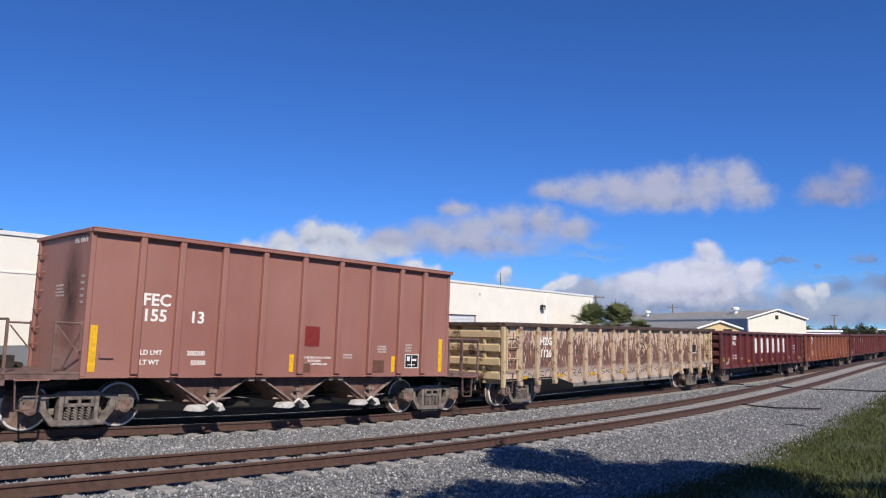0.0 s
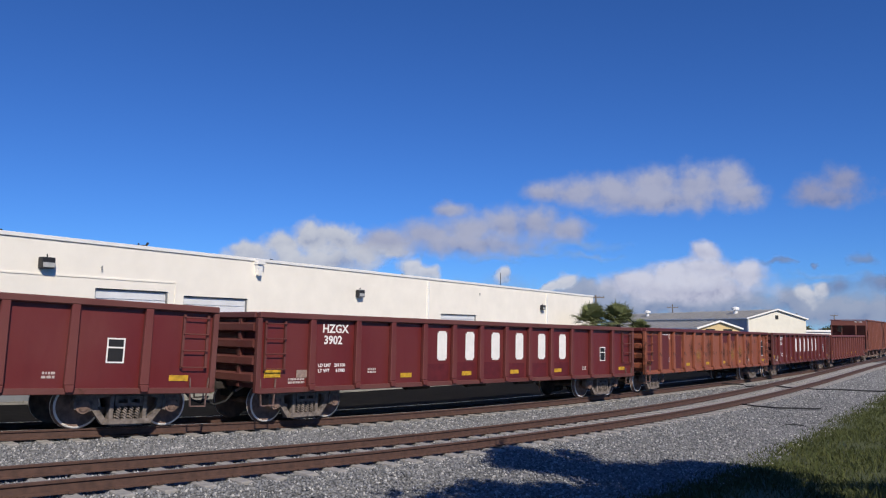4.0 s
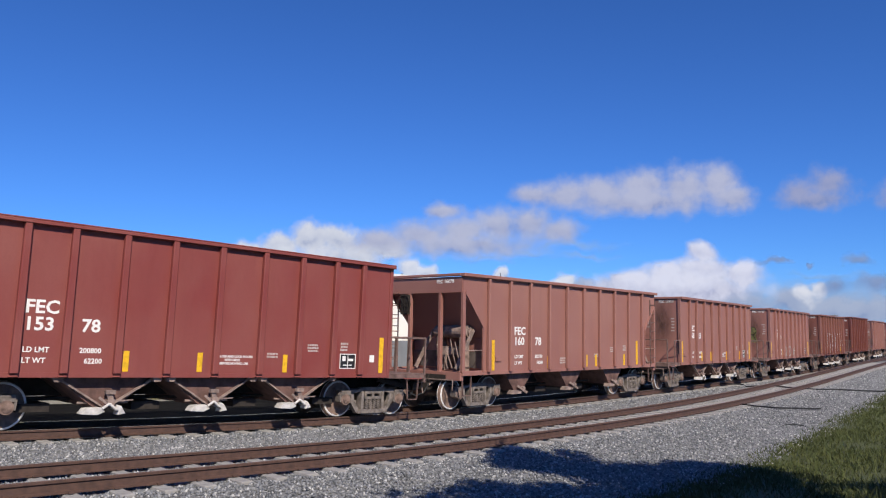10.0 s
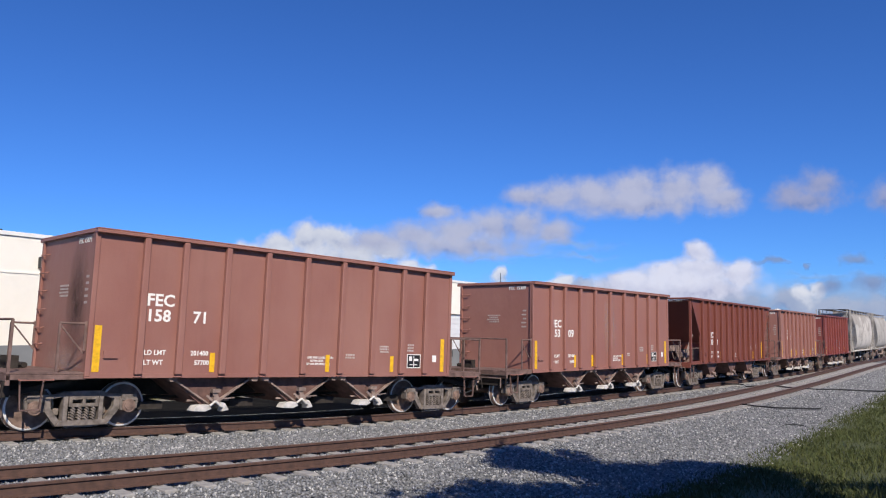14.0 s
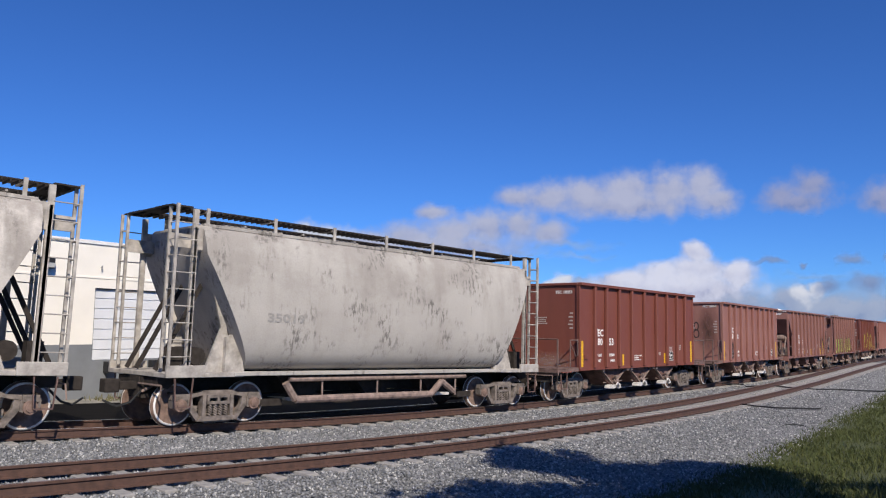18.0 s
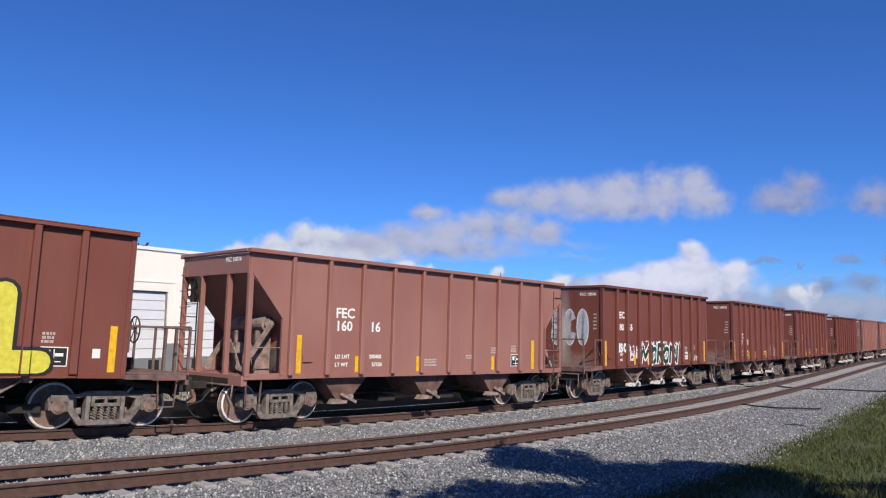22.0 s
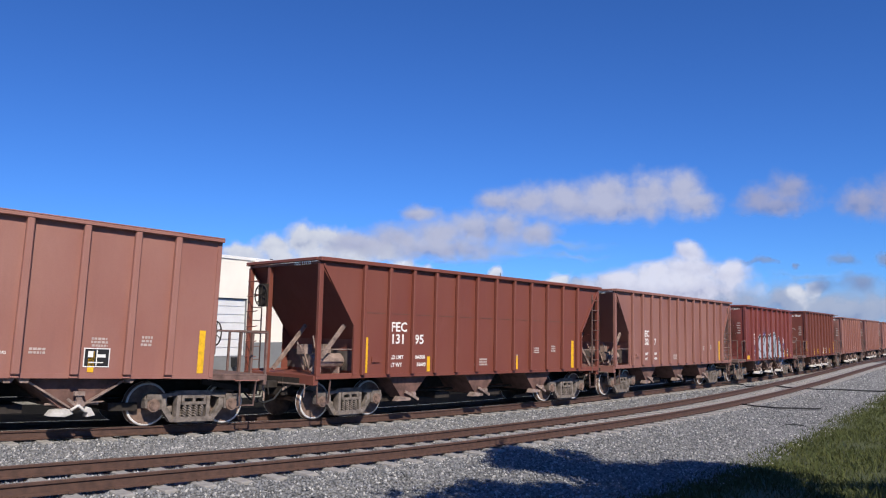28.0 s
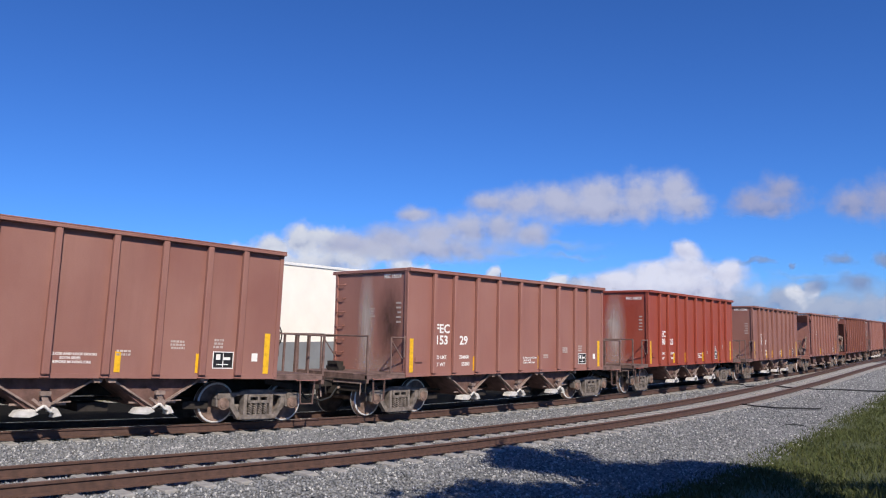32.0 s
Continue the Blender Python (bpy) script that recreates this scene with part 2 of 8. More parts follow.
def ballast_mat():
    m, nt, b = node_mat("ballast", 0.95)
    b.inputs["Specular IOR Level"].default_value = 0.1
    tc, v = nt.nodes.new("ShaderNodeTexCoord"), nt.nodes.new("ShaderNodeTexVoronoi")
    v.inputs["Scale"].default_value = 17
    nt.links.new(tc.outputs["Object"], v.inputs["Vector"])
    col = ramp_of(nt, v.outputs["Color"], [(0.0, (0.08, 0.082, 0.087)), (0.5, (0.19, 0.193, 0.2)), (1.0, (0.36, 0.36, 0.36))])
    patch = noise_of(nt, 0.35, 4)
    col = mix_of(nt, ramp_of(nt, patch, [(0.4, 0.0), (0.75, 0.5)]), col, (0.17, 0.165, 0.16))
    nt.links.new(col, b.inputs["Base Color"])
    bump_of(nt, b, v.outputs["Distance"], 0.9, 0.03)
    return m


def stone_mat():
    m, nt, b = node_mat("ballast_stone", 0.9)
    b.inputs["Specular IOR Level"].default_value = 0.2
    g = nt.nodes.new("ShaderNodeNewGeometry")
    col = ramp_of(nt, g.outputs["Random Per Island"], [(0.0, (0.1, 0.102, 0.108)), (0.4, (0.185, 0.19, 0.198)), (0.85, (0.27, 0.273, 0.28)), (1.0, (0.52, 0.51, 0.5))])
    nt.links.new(col, b.inputs["Base Color"])
    bump_of(nt, b, noise_of(nt, 60, 3), 0.3, 0.004)
    return m


def grass_mat(name, a, c):
    m, nt, b = node_mat(name, 0.8)
    g = nt.nodes.new("ShaderNodeNewGeometry")
    n = noise_of(nt, 0.9, 5)
    col = mix_of(nt, n, a, c)
    col = mix_of(nt, ramp_of(nt, g.outputs["Random Per Island"], [(0.0, 0.0), (1.0, 0.55)]), col, (0.12, 0.12, 0.03))
    nt.links.new(col, b.inputs["Base Color"])
    bump_of(nt, b, noise_of(nt, 30, 4), 0.6, 0.03)
    return m


BALLAST = ballast_mat()
STONE = stone_mat()
TURF = grass_mat("turf", (0.03, 0.045, 0.01), (0.065, 0.078, 0.02))
BLADE = grass_mat("grass_blade", (0.025, 0.044, 0.009), (0.056, 0.073, 0.015))
# ground behind the train, coloured near black to stand for shade
SHADE_GROUND = plain("shade_black_ground", (0.008, 0.0075, 0.0075), 1.0, 0, 0.4, 3, 0.05)
DIRT = plain("yard_dirt", (0.24, 0.225, 0.19), 0.95, 0, 0.35, 1.2, 0.1)
WEED = grass_mat("dry_weed", (0.12, 0.12, 0.05), (0.2, 0.17, 0.09))
RAIL_RUST = plain("rail_rust", (0.08, 0.042, 0.031), 0.75, 0.0, 0.3, 9)
RAIL_TOP = plain("rail_worn_top", (0.17, 0.12, 0.1), 0.45, 0.3, 0.2, 4)
RAIL_BRIGHT = plain("rail_running_band", (0.45, 0.43, 0.41), 0.3, 0.8, 0.15, 4)
CONCRETE = plain("concrete_tie", (0.31, 0.295, 0.28), 0.9, 0, 0.2, 5)


def build_ground():
    ss = sorted(set([-400, -250, -150, -90, -60] + list(range(-45, 96, 2)) + [110, 140, 190, 260, 380, 560, 850]))
    cols = [-1500, -700, -300, -140, -80, -45, -30, -20, -12.6, -9.9, -7, -4.2, -3.2, -2.3, -1.0, 0.5, 1.7]
    verts, faces, index = [], [], []
    for s in ss:
        no, ge = float(near_off(s)), grass_edge(s) + 0.12 * math.sin(s * 1.7) + 0.1 * math.sin(s * 4.1 + 1)
        row = cols + [1.7 + (no - 3.0) * 0.5, no - 1.3, no, no + 1.35, (no + 1.35 + ge) / 2, ge, ge + 1, ge + 2.5, ge + 5, ge + 9, ge + 14, 40, 80, 200, 700, 1500]
        verts += [place(s, o) for o in row]
    n = len(row)
    for i in range(len(ss) - 1):
        for j in range(n - 1):
            faces.append((i * n + j, (i + 1) * n + j, (i + 1) * n + j + 1, i * n + j + 1))
            # slot 3 is the strip behind the train with shade in its colour
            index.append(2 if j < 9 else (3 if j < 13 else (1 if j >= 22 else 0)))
    ob = new("ground", mesh_of("ground", verts, [f[::-1] for f in faces], [BALLAST, TURF, DIRT, SHADE_GROUND], index))
    tagged(ob, "grey crushed stone and grassy bank beside the tracks", "ground", kind="structure")


build_ground()


def sweep(name, profile, s0, s1, step, where, mats, pick=None):
    """A bar of the given section (side, up) led along a track."""
    ss = list(np.arange(s0, s1 + step / 2, step))
    verts, faces, index, n = [], [], [], len(profile)
    for s in ss:
        for a, z in profile:
            verts.append(where(float(s), a, z))
    for i in range(len(ss) - 1):
        for j in range(n):
            k = (j + 1) % n
            faces.append((i * n + j, i * n + k, (i + 1) * n + k, (i + 1) * n + j))
            index.append(pick(j) if pick else 0)
    faces += [tuple(range(n))[::-1], tuple((len(ss) - 1) * n + j for j in range(n))]
    index += [0, 0]
    return mesh_of(name, verts, faces, mats, index)


RAIL = [(-0.076, -0.18), (0.076, -0.18), (0.076, -0.165), (0.012, -0.145), (0.01, -0.05), (0.037, -0.036), (0.037, -0.006), (0.028, 0.0), (-0.028, 0.0), (-0.037, -0.006), (-0.037, -0.036), (-0.01, -0.05), (-0.012, -0.145), (-0.076, -0.165)]


def build_track(label, centre, lift, t0, t1, top):
    base = new("railway_track")
    tagged(base, label, "track", "tracks", "structure")
    for side in (-0.753, 0.753):
        for a, b, st in ((-180, -30, 5), (-30, 90, 0.75), (90, 600, 30)):
            ob = new("rail", sweep("rail", RAIL, a, b, st, lambda s, o, z: along(s, centre(s) + side + o, lift(s) + z), [RAIL_RUST, top], lambda j: 1 if j == 7 else 0))
            ob.parent = base
    bm = bmesh.new()
    bmesh.ops.create_cube(bm, size=1)
    bmesh.ops.scale(bm, vec=(0.24, 2.5, 0.2), verts=bm.verts)
    for v in bm.verts:
        if v.co.z > 0:
            v.co.x *= 0.8
            if abs(v.co.y) > 0.5:
                v.co.z -= 0.005
    bmesh.ops.bevel(bm, geom=bm.edges[:], offset=0.012, segments=1, affect="EDGES")
    tie = bpy.data.meshes.new("tie")
    bm.to_mesh(tie)
    bm.free()
    tie.materials.append(CONCRETE)
    clip_bm = bmesh.new()
    s = t0
    rnd = random.Random(4)
    while s < t1:
        ob = new("tie", tie)
        ob.parent = base
        p = along(s, centre(s), lift(s) - 0.285)
        ob.matrix_basis = Matrix.Translation(p) @ Matrix.Rotation(float(bend(s)) + rnd.uniform(-0.008, 0.008), 4, "Z")
        for side in (-0.753, 0.753):
            for d in (-0.1, 0.1):
                c = along(s, centre(s) + side + d, lift(s) - 0.165)
                bmesh.ops.create_cube(clip_bm, size=1, matrix=Matrix.Translation(c) @ Matrix.Rotation(float(bend(s)), 4, "Z") @ Matrix.Diagonal((0.08, 0.05, 0.022, 1)))
        s += 0.61
    me = bpy.data.meshes.new("rail_clips")
    clip_bm.to_mesh(me)
    clip_bm.free()
    me.materials.append(RAIL_RUST)
    ob = new("rail_clips", me)
    tagged(ob, "rusty steel rail clips on the ties", kind="stuff")
    ob.parent = base


build_track("rusty steel rails on concrete ties under the train", lambda s: 0.0, lambda s: 0.0, -26, 44, RAIL_BRIGHT)
build_track("empty track with rusty rails on concrete ties", lambda s: float(near_off(s)), lambda s: float(near_lift(s)), -26, 44, RAIL_TOP)


def lay(S, O):
    """Ground points for many s, o at once: a table over the near stretch, read between its knots."""
    ks, ko = np.arange(-24, 40.01, 0.5), np.arange(-3.5, 19.01, 0.25)
    tab = np.array([[tuple(place(float(s), float(o))) for o in ko] for s in ks])
    a, b = (S + 24) / 0.5, (O + 3.5) / 0.25
    i, j = np.clip(a.astype(int), 0, len(ks) - 2), np.clip(b.astype(int), 0, len(ko) - 2)
    f, g = (a - i)[:, None], (b - j)[:, None]
    return tab[i, j] * (1 - f) * (1 - g) + tab[i + 1, j] * f * (1 - g) + tab[i, j + 1] * (1 - f) * g + tab[i + 1, j + 1] * f * g


def edge_of(S):
    return np.interp(S, (-30.4, -12.3, -8.0, -1.9, 3.0, 15.1, 39.6, 89.5), (10.28, 10.24, 9.85, 9.2, 8.74, 7.99, 7.72, 8.29))


def build_stones():
    rnd = np.random.RandomState(5)
    base = np.array([(1, 0, 0), (-1, 0, 0), (0, 1, 0), (0, -1, 0), (0, 0, 0.8), (0, 0, -0.8)], float)
    tri = np.array([(0, 2, 4), (2, 1, 4), (1, 3, 4), (3, 0, 4), (2, 0, 5), (1, 2, 5), (3, 1, 5), (0, 3, 5)])
    n = 190000
    S, O = -22 + 58 * rnd.rand(n) ** 1.7, -3.0 + 14.0 * rnd.rand(n)
    ge, no = edge_of(S), near_off(S)
    keep = (O < ge + 0.5) & ((O < ge - 0.3) | (rnd.rand(n) < (ge + 0.5 - O) / 0.8))
    keep &= (np.abs(np.abs(O) - 0.753) > 0.11) & (np.abs(np.abs(O - no) - 0.753) > 0.11)
    m = (S + 26) % 0.61
    on_tie = ((np.abs(O) < 1.26) | (np.abs(O - no) < 1.26)) & ((m < 0.11) | (m > 0.5))
    keep &= ~on_tie | (rnd.rand(n) < 0.22)
    S, O = S[keep], O[keep]
    n = len(S)
    P = lay(S, O)
    r = rnd.uniform(0.015, 0.036, n) * (1 + 0.25 * (S > 8))
    a = rnd.rand(n) * 6.283
    c, d = np.cos(a)[:, None], np.sin(a)[:, None]
    k = base[None] * (r[:, None, None] * rnd.uniform(0.7, 1.3, (n, 6, 1)))
    x, y, z = k[..., 0], k[..., 1], k[..., 2]
    V = np.stack([x * c - y * d + z * 0.4 * d, x * d + y * c - 0.3 * z * c, z + 0.3 * x], 2)
    P[:, 2] += r * 0.25 + 0.006
    V = (V + P[:, None]).reshape(-1, 3)
    F = (tri[None] + 6 * np.arange(n)[:, None, None]).reshape(-1, 3)
    ob = new("ballast_stones", quick_mesh("ballast_stones", V, F, STONE))
    tagged(ob, "loose light grey crushed ballast stones", "gravel", kind="stuff")


build_stones()


def build_grass():
    rnd = np.random.RandomState(8)
    n = 130000
    S = -16 + 50 * rnd.rand(n) ** 1.5
    ge = edge_of(S)
    O = ge - 0.3 + 8.0 * rnd.rand(n) ** 1.15
    keep = (O > ge) | (rnd.rand(n) < 0.3)
    keep &= np.sin(S * 1.9 + O * 1.3) + np.sin(S * 0.7 - O * 2.1) + 2.4 * rnd.rand(n) > 0.2
    S, O, ge = S[keep], O[keep], ge[keep]
    n = len(S)
    P = lay(S, O)
    h = rnd.uniform(0.03, 0.11, n) * np.where(rnd.rand(n) < 0.05, 1.8, 1) * np.where(O > ge + 2, 1.3, 1)
    a, w = rnd.rand(n) * 6.283, rnd.uniform(0.006, 0.014, n)
    D = np.stack([np.cos(a) * w, np.sin(a) * w, np.zeros(n)], 1)
    L = np.stack([rnd.uniform(-0.9, 0.9, n) * h, rnd.uniform(-0.9, 0.9, n) * h, h], 1)
    M = P + L * (0.4, 0.4, 0.6)
    V = np.stack([P - D, P + D, M + D * 0.7, M - D * 0.7, P + L], 1).reshape(-1, 3)
    tri = np.array([(0, 1, 2), (0, 2, 3), (3, 2, 4)])
    F = (tri[None] + 5 * np.arange(n)[:, None, None]).reshape(-1, 3)
    ob = new("grass", quick_mesh("grass", V, F, BLADE))
    tagged(ob, "short green grass on the bank beside the ballast", "grass", kind="stuff")


build_grass()


def build_weeds():
    """Dry weeds in the dirt strip before the warehouse."""
    rnd = np.random.RandomState(18)
    V, F = [], []
    for _ in range(4200):
        s, o = rnd.uniform(-24, 26), -10.5 - 2.4 * rnd.rand() ** 1.4
        if math.sin(s * 0.9) + math.sin(s * 2.3 + 1) + rnd.uniform(-0.6, 0.6) < 0.2:
            continue
        p = place(s, o)
        h, a = rnd.uniform(0.06, 0.3), rnd.rand() * 6.283
        d = Vector((math.cos(a), math.sin(a), 0)) * rnd.uniform(0.012, 0.03)
        i = len(V)
        V += [p - d, p + d, p + Vector((rnd.uniform(-0.6, 0.6) * h, rnd.uniform(-0.6, 0.6) * h, h))]
        F.append((i, i + 1, i + 2))
    tagged(new("weeds", quick_mesh("weeds", np.array([tuple(v) for v in V]), np.array(F), WEED)), "dry olive weeds in the strip before the warehouse", "weeds", kind="stuff")


build_weeds()


# ---- small mesh helpers ----
def box(bm, x0, x1, y0, y1, z0, z1, m=None):
    r = bmesh.ops.create_cube(bm, size=1, matrix=(m or Matrix()) @ Matrix.Translation(((x0 + x1) / 2, (y0 + y1) / 2, (z0 + z1) / 2)) @ Matrix.Diagonal((x1 - x0, y1 - y0, z1 - z0, 1)))
    return r["verts"]


def rod(bm, a, b, r, seg=8, r2=None):
    a, b = Vector(a), Vector(b)
    d = b - a
    m = Matrix.Translation((a + b) / 2) @ d.to_track_quat("Z", "Y").to_matrix().to_4x4()
    bmesh.ops.create_cone(bm, cap_ends=True, segments=seg, radius1=r, radius2=r if r2 is None else r2, depth=d.length, matrix=m)


def bar(bm, a, b, w, h):
    """A square bar from a to b, w wide and h high."""
    a, b = Vector(a), Vector(b)
    d = b - a
    m = Matrix.Translation((a + b) / 2) @ d.to_track_quat("X", "Z").to_matrix().to_4x4() @ Matrix.Diagonal((d.length, w, h, 1))
    bmesh.ops.create_cube(bm, size=1, matrix=m)


def slab(bm, pts, y0, y1):
    """A flat shape with corners pts (x, z), from y0 to y1."""
    f = [bm.verts.new((x, y0, z)) for x, z in pts]
    g = [bm.verts.new((x, y1, z)) for x, z in pts]
    n = len(pts)
    bm.faces.new(f)
    bm.faces.new(g[::-1])
    for i in range(n):
        k = (i + 1) % n
        bm.faces.new((f[k], f[i], g[i], g[k]))


def plate(bm, corners, thick):
    """A flat plate with the given corners, thick in metres."""
    c = [Vector(p) for p in corners]
    n = (c[1] - c[0]).cross(c[2] - c[0]).normalized() * thick
    a, b = [bm.verts.new(p) for p in c], [bm.verts.new(p + n) for p in c]
    k = len(c)
    bm.faces.new(a[::-1])
    bm.faces.new(b)
    for i in range(k):
        j = (i + 1) % k
        bm.faces.new((a[i], a[j], b[j], b[i]))


def part(name, bm, material, parent, label="", smooth=False, bevel=0.0):
    if bevel:
        bmesh.ops.bevel(bm, geom=[e for e in bm.edges if len(e.link_faces) == 2 and e.calc_face_angle(0) > 0.5], offset=bevel, segments=1, affect="EDGES")
    bmesh.ops.recalc_face_normals(bm, faces=bm.faces)
    me = bpy.data.meshes.new(name)
    bm.to_mesh(me)
    bm.free()
    me.materials.append(material)
    if smooth:
        for p in me.polygons:
            p.use_smooth = True
    ob = new(name, me)
    ob.parent = parent
    if label:
        tagged(ob, label)
    return ob


def twin(ob, x, y=0.0, z=0.0, parent=None):
    """Another piece of the same make beside the first."""
    o = ob.copy()
    scene.collection.objects.link(o)
    o.parent = parent or ob.parent
    o.matrix_basis = Matrix.Translation((x, y, z)) @ ob.matrix_basis
    return o


# ---- buildings ----
STUCCO = plain("cream_stucco", (0.9, 0.85, 0.75), 0.9, 0, 0.05, 0.7)
GREY_WALL = plain("grey_painted_wall", (0.2, 0.21, 0.22), 0.9, 0, 0.12, 1.1)
WHITE_TRIM = plain("white_trim", (0.82, 0.81, 0.78), 0.6, 0, 0.06, 2)
DOOR_WHITE = plain("white_steel_door", (0.75, 0.76, 0.77), 0.5, 0, 0.05, 2)
DARK_METAL = plain("dark_metal", (0.03, 0.03, 0.032), 0.55, 0.3, 0.2, 8)
LENS = plain("lamp_lens", (0.45, 0.45, 0.43), 0.25, 0, 0.1, 8)
WALL_AT = Matrix.Translation((-12.167, 29.0, -0.75)) @ Matrix.Rotation(radians(57.6), 4, "Z")


def warehouse():
    """The long cream warehouse; x along its wall, -y towards the tracks."""
    base = new("warehouse")
    base.matrix_basis = WALL_AT
    tagged(base, "long cream stucco warehouse with white parapet and grey base", "building")
    G = 0.75
    x0, x1, top, deep = -40.0, 47.6, 5.33 + G, 30.0
    doors = [(-34, -30.5, 3.76), (-0.78, 2.42, 3.76), (3.16, 6.65, 3.64), (22.54, 26.9, 3.34), (-12, -8.5, 3.76)]
    doors.sort()
    # the wall in pieces round its door openings
    edge = x0
    for a, b, h in doors + [(x1, x1, 0)]:
        bm = bmesh.new()
        box(bm, edge, a, 0, 0.25, 1.72 + G, top)
        part("wall_panel", bm, STUCCO, base, "cream stucco wall")
        bm = bmesh.new()
        box(bm, edge, a, -0.003, 0.25, 0, 1.72 + G)
        part("wall_base", bm, GREY_WALL, base, "grey painted lower wall")
        if b > a:
            bm = bmesh.new()
            box(bm, a, b, 0, 0.25, h + G, top)
            part("wall_panel", bm, STUCCO, base)
            bm = bmesh.new()
            box(bm, a, b, -0.003, 0.25, 0, 1.15 + G)
            part("wall_base", bm, GREY_WALL, base)
        edge = b
    for (ax, bx, ay, by) in ((x0, x0 + 0.25, 0.25, deep), (x1 - 0.25, x1, 0.25, deep), (x0 + 0.25, x1 - 0.25, deep - 0.25, deep)):
        bm = bmesh.new()
        box(bm, ax, bx, ay, by, 0, top)
        part("wall", bm, STUCCO, base)
    bm = bmesh.new()
    box(bm, x0 + 0.25, x1 - 0.25, 0.25, deep - 0.25, top - 0.5, top - 0.3)
    part("roof", bm, GREY_WALL, base, "flat grey roof behind the parapet")
    bm = bmesh.new()
    box(bm, x0 - 0.03, x1 + 0.03, -0.05, 0.3, top, top + 0.14)
    part("parapet_cap", bm, WHITE_TRIM, base, "white metal coping", bevel=0.01)
    for a, b, h in doors:
        bm = bmesh.new()
        box(bm, a + 0.05, b - 0.05, 0.145, 0.16, 1.15 + G, h + G - 0.05)
        d = part("roller_door", bm, DOOR_WHITE, base, "closed white sectional loading door")
        for k in range(7):
            z0 = 1.15 + G + k * (h - 1.15) / 7
            bm = bmesh.new()
            box(bm, a + 0.05, b - 0.05, 0.11, 0.145, z0 + 0.01, z0 + (h - 1.2) / 7 - 0.01)
            part("door_section", bm, DOOR_WHITE, d, bevel=0.008)
        bm = bmesh.new()
        box(bm, a, a + 0.05, 0.05, 0.11, 1.15 + G, h + G)
        box(bm, b - 0.05, b, 0.05, 0.11, 1.15 + G, h + G)
        box(bm, a + 0.05, b - 0.05, 0.06, 0.11, h + G - 0.05, h + G)
        part("door_frame", bm, GREY_WALL, d)
        for k in range(2):
            bm = bmesh.new()
            xk = a + (b - a) * (0.2 + 0.6 * k)
            box(bm, xk - 0.15, xk + 0.15, -0.25, -0.003, 0.7 + G, 1.1 + G)
            part("dock_bumper", bm, DARK_METAL, d, "black rubber dock bumper")
    # shallow reveal line and panel joints
    bm = bmesh.new()
    box(bm, x0, 2.78, -0.022, 0.0, 4.1 + G, 4.16 + G)
    box(bm, 2.72, 2.78, -0.022, 0.0, 3.1 + G, 4.1 + G)
    part("ledge", bm, STUCCO, base)
    for xk in (21.07, 37.82, -22.0):
        bm = bmesh.new()
        box(bm, xk - 0.06, xk + 0.06, -0.09, 0.0, 0.4 + G, 5.2 + G)
        for z in (1.5, 3.2, 4.8):
            box(bm, xk - 0.09, xk + 0.09, -0.1, 0.0, z + G, z + 0.04 + G)
        part("downpipe", bm, WHITE_TRIM, base, "white rectangular downpipe", bevel=0.01)
    for xk in (7.15, -20.5):
        bm = bmesh.new()
        slab(bm, [(xk - 0.2, 5.2 + G), (xk + 0.2, 5.2 + G), (xk + 0.2, 5.42 + G), (xk - 0.2, 5.42 + G)], -0.3, -0.003)
        slab(bm, [(xk - 0.09, 4.7 + G), (xk + 0.09, 4.7 + G), (xk + 0.16, 5.2 + G), (xk - 0.16, 5.2 + G)], -0.22, -0.003)
        part("scupper", bm, WHITE_TRIM, base, "white sheet metal scupper head", bevel=0.012)
    for xk, zk, w in ((-2.74, 4.5, 0.24), (14.43, 4.2, 0.24), (36.9, 4.1, 0.26), (-16.5, 4.5, 0.24)):
        bm = bmesh.new()
        slab(bm, [(xk - w, zk - 0.17 + G), (xk + w, zk - 0.17 + G), (xk + w, zk + 0.2 + G), (xk - w, zk + 0.2 + G)], -0.26, -0.004)
        rod(bm, (xk + 0.02, -0.1, zk + 0.2 + G), (xk + 0.02, -0.1, zk + 0.33 + G), 0.02)
        lamp = part("wall_lamp", bm, DARK_METAL, base, "dark wall pack lamp, unlit", bevel=0.02)
        bm = bmesh.new()
        box(bm, xk - w * 0.85, xk + w * 0.85, -0.285, -0.255, zk - 0.14 + G, zk + 0.02 + G)
        part("lens", bm, LENS, lamp)
    for xk, zk in ((-0.6, 4.5), (27.26, 4.73)):
        bm = bmesh.new()
        rod(bm, (xk, -0.07, zk - 0.09 + G), (xk, -0.07, zk + 0.07 + G), 0.025)
        rod(bm, (xk, 0.0, zk + G), (xk, -0.07, zk + G), 0.015)
        part("conduit_stub", bm, GREY_WALL, base)
    for xk in (-4.0, 8.6, 19.2, 33.0):
        bm = bmesh.new()
        rod(bm, (xk, 0.6, top - 0.35), (xk, 0.6, top + 0.2), 0.04)
        rod(bm, (xk, 0.6, top + 0.2), (xk, 0.6, top + 0.25), 0.07)
        part("vent_pipe", bm, DARK_METAL, base)
    bm = bmesh.new()
    rod(bm, (34.0, 2.0, top - 0.4), (34.0, 2.0, top + 1.3), 0.025)
    part("mast", bm, DARK_METAL, base, "thin roof mast")


warehouse()


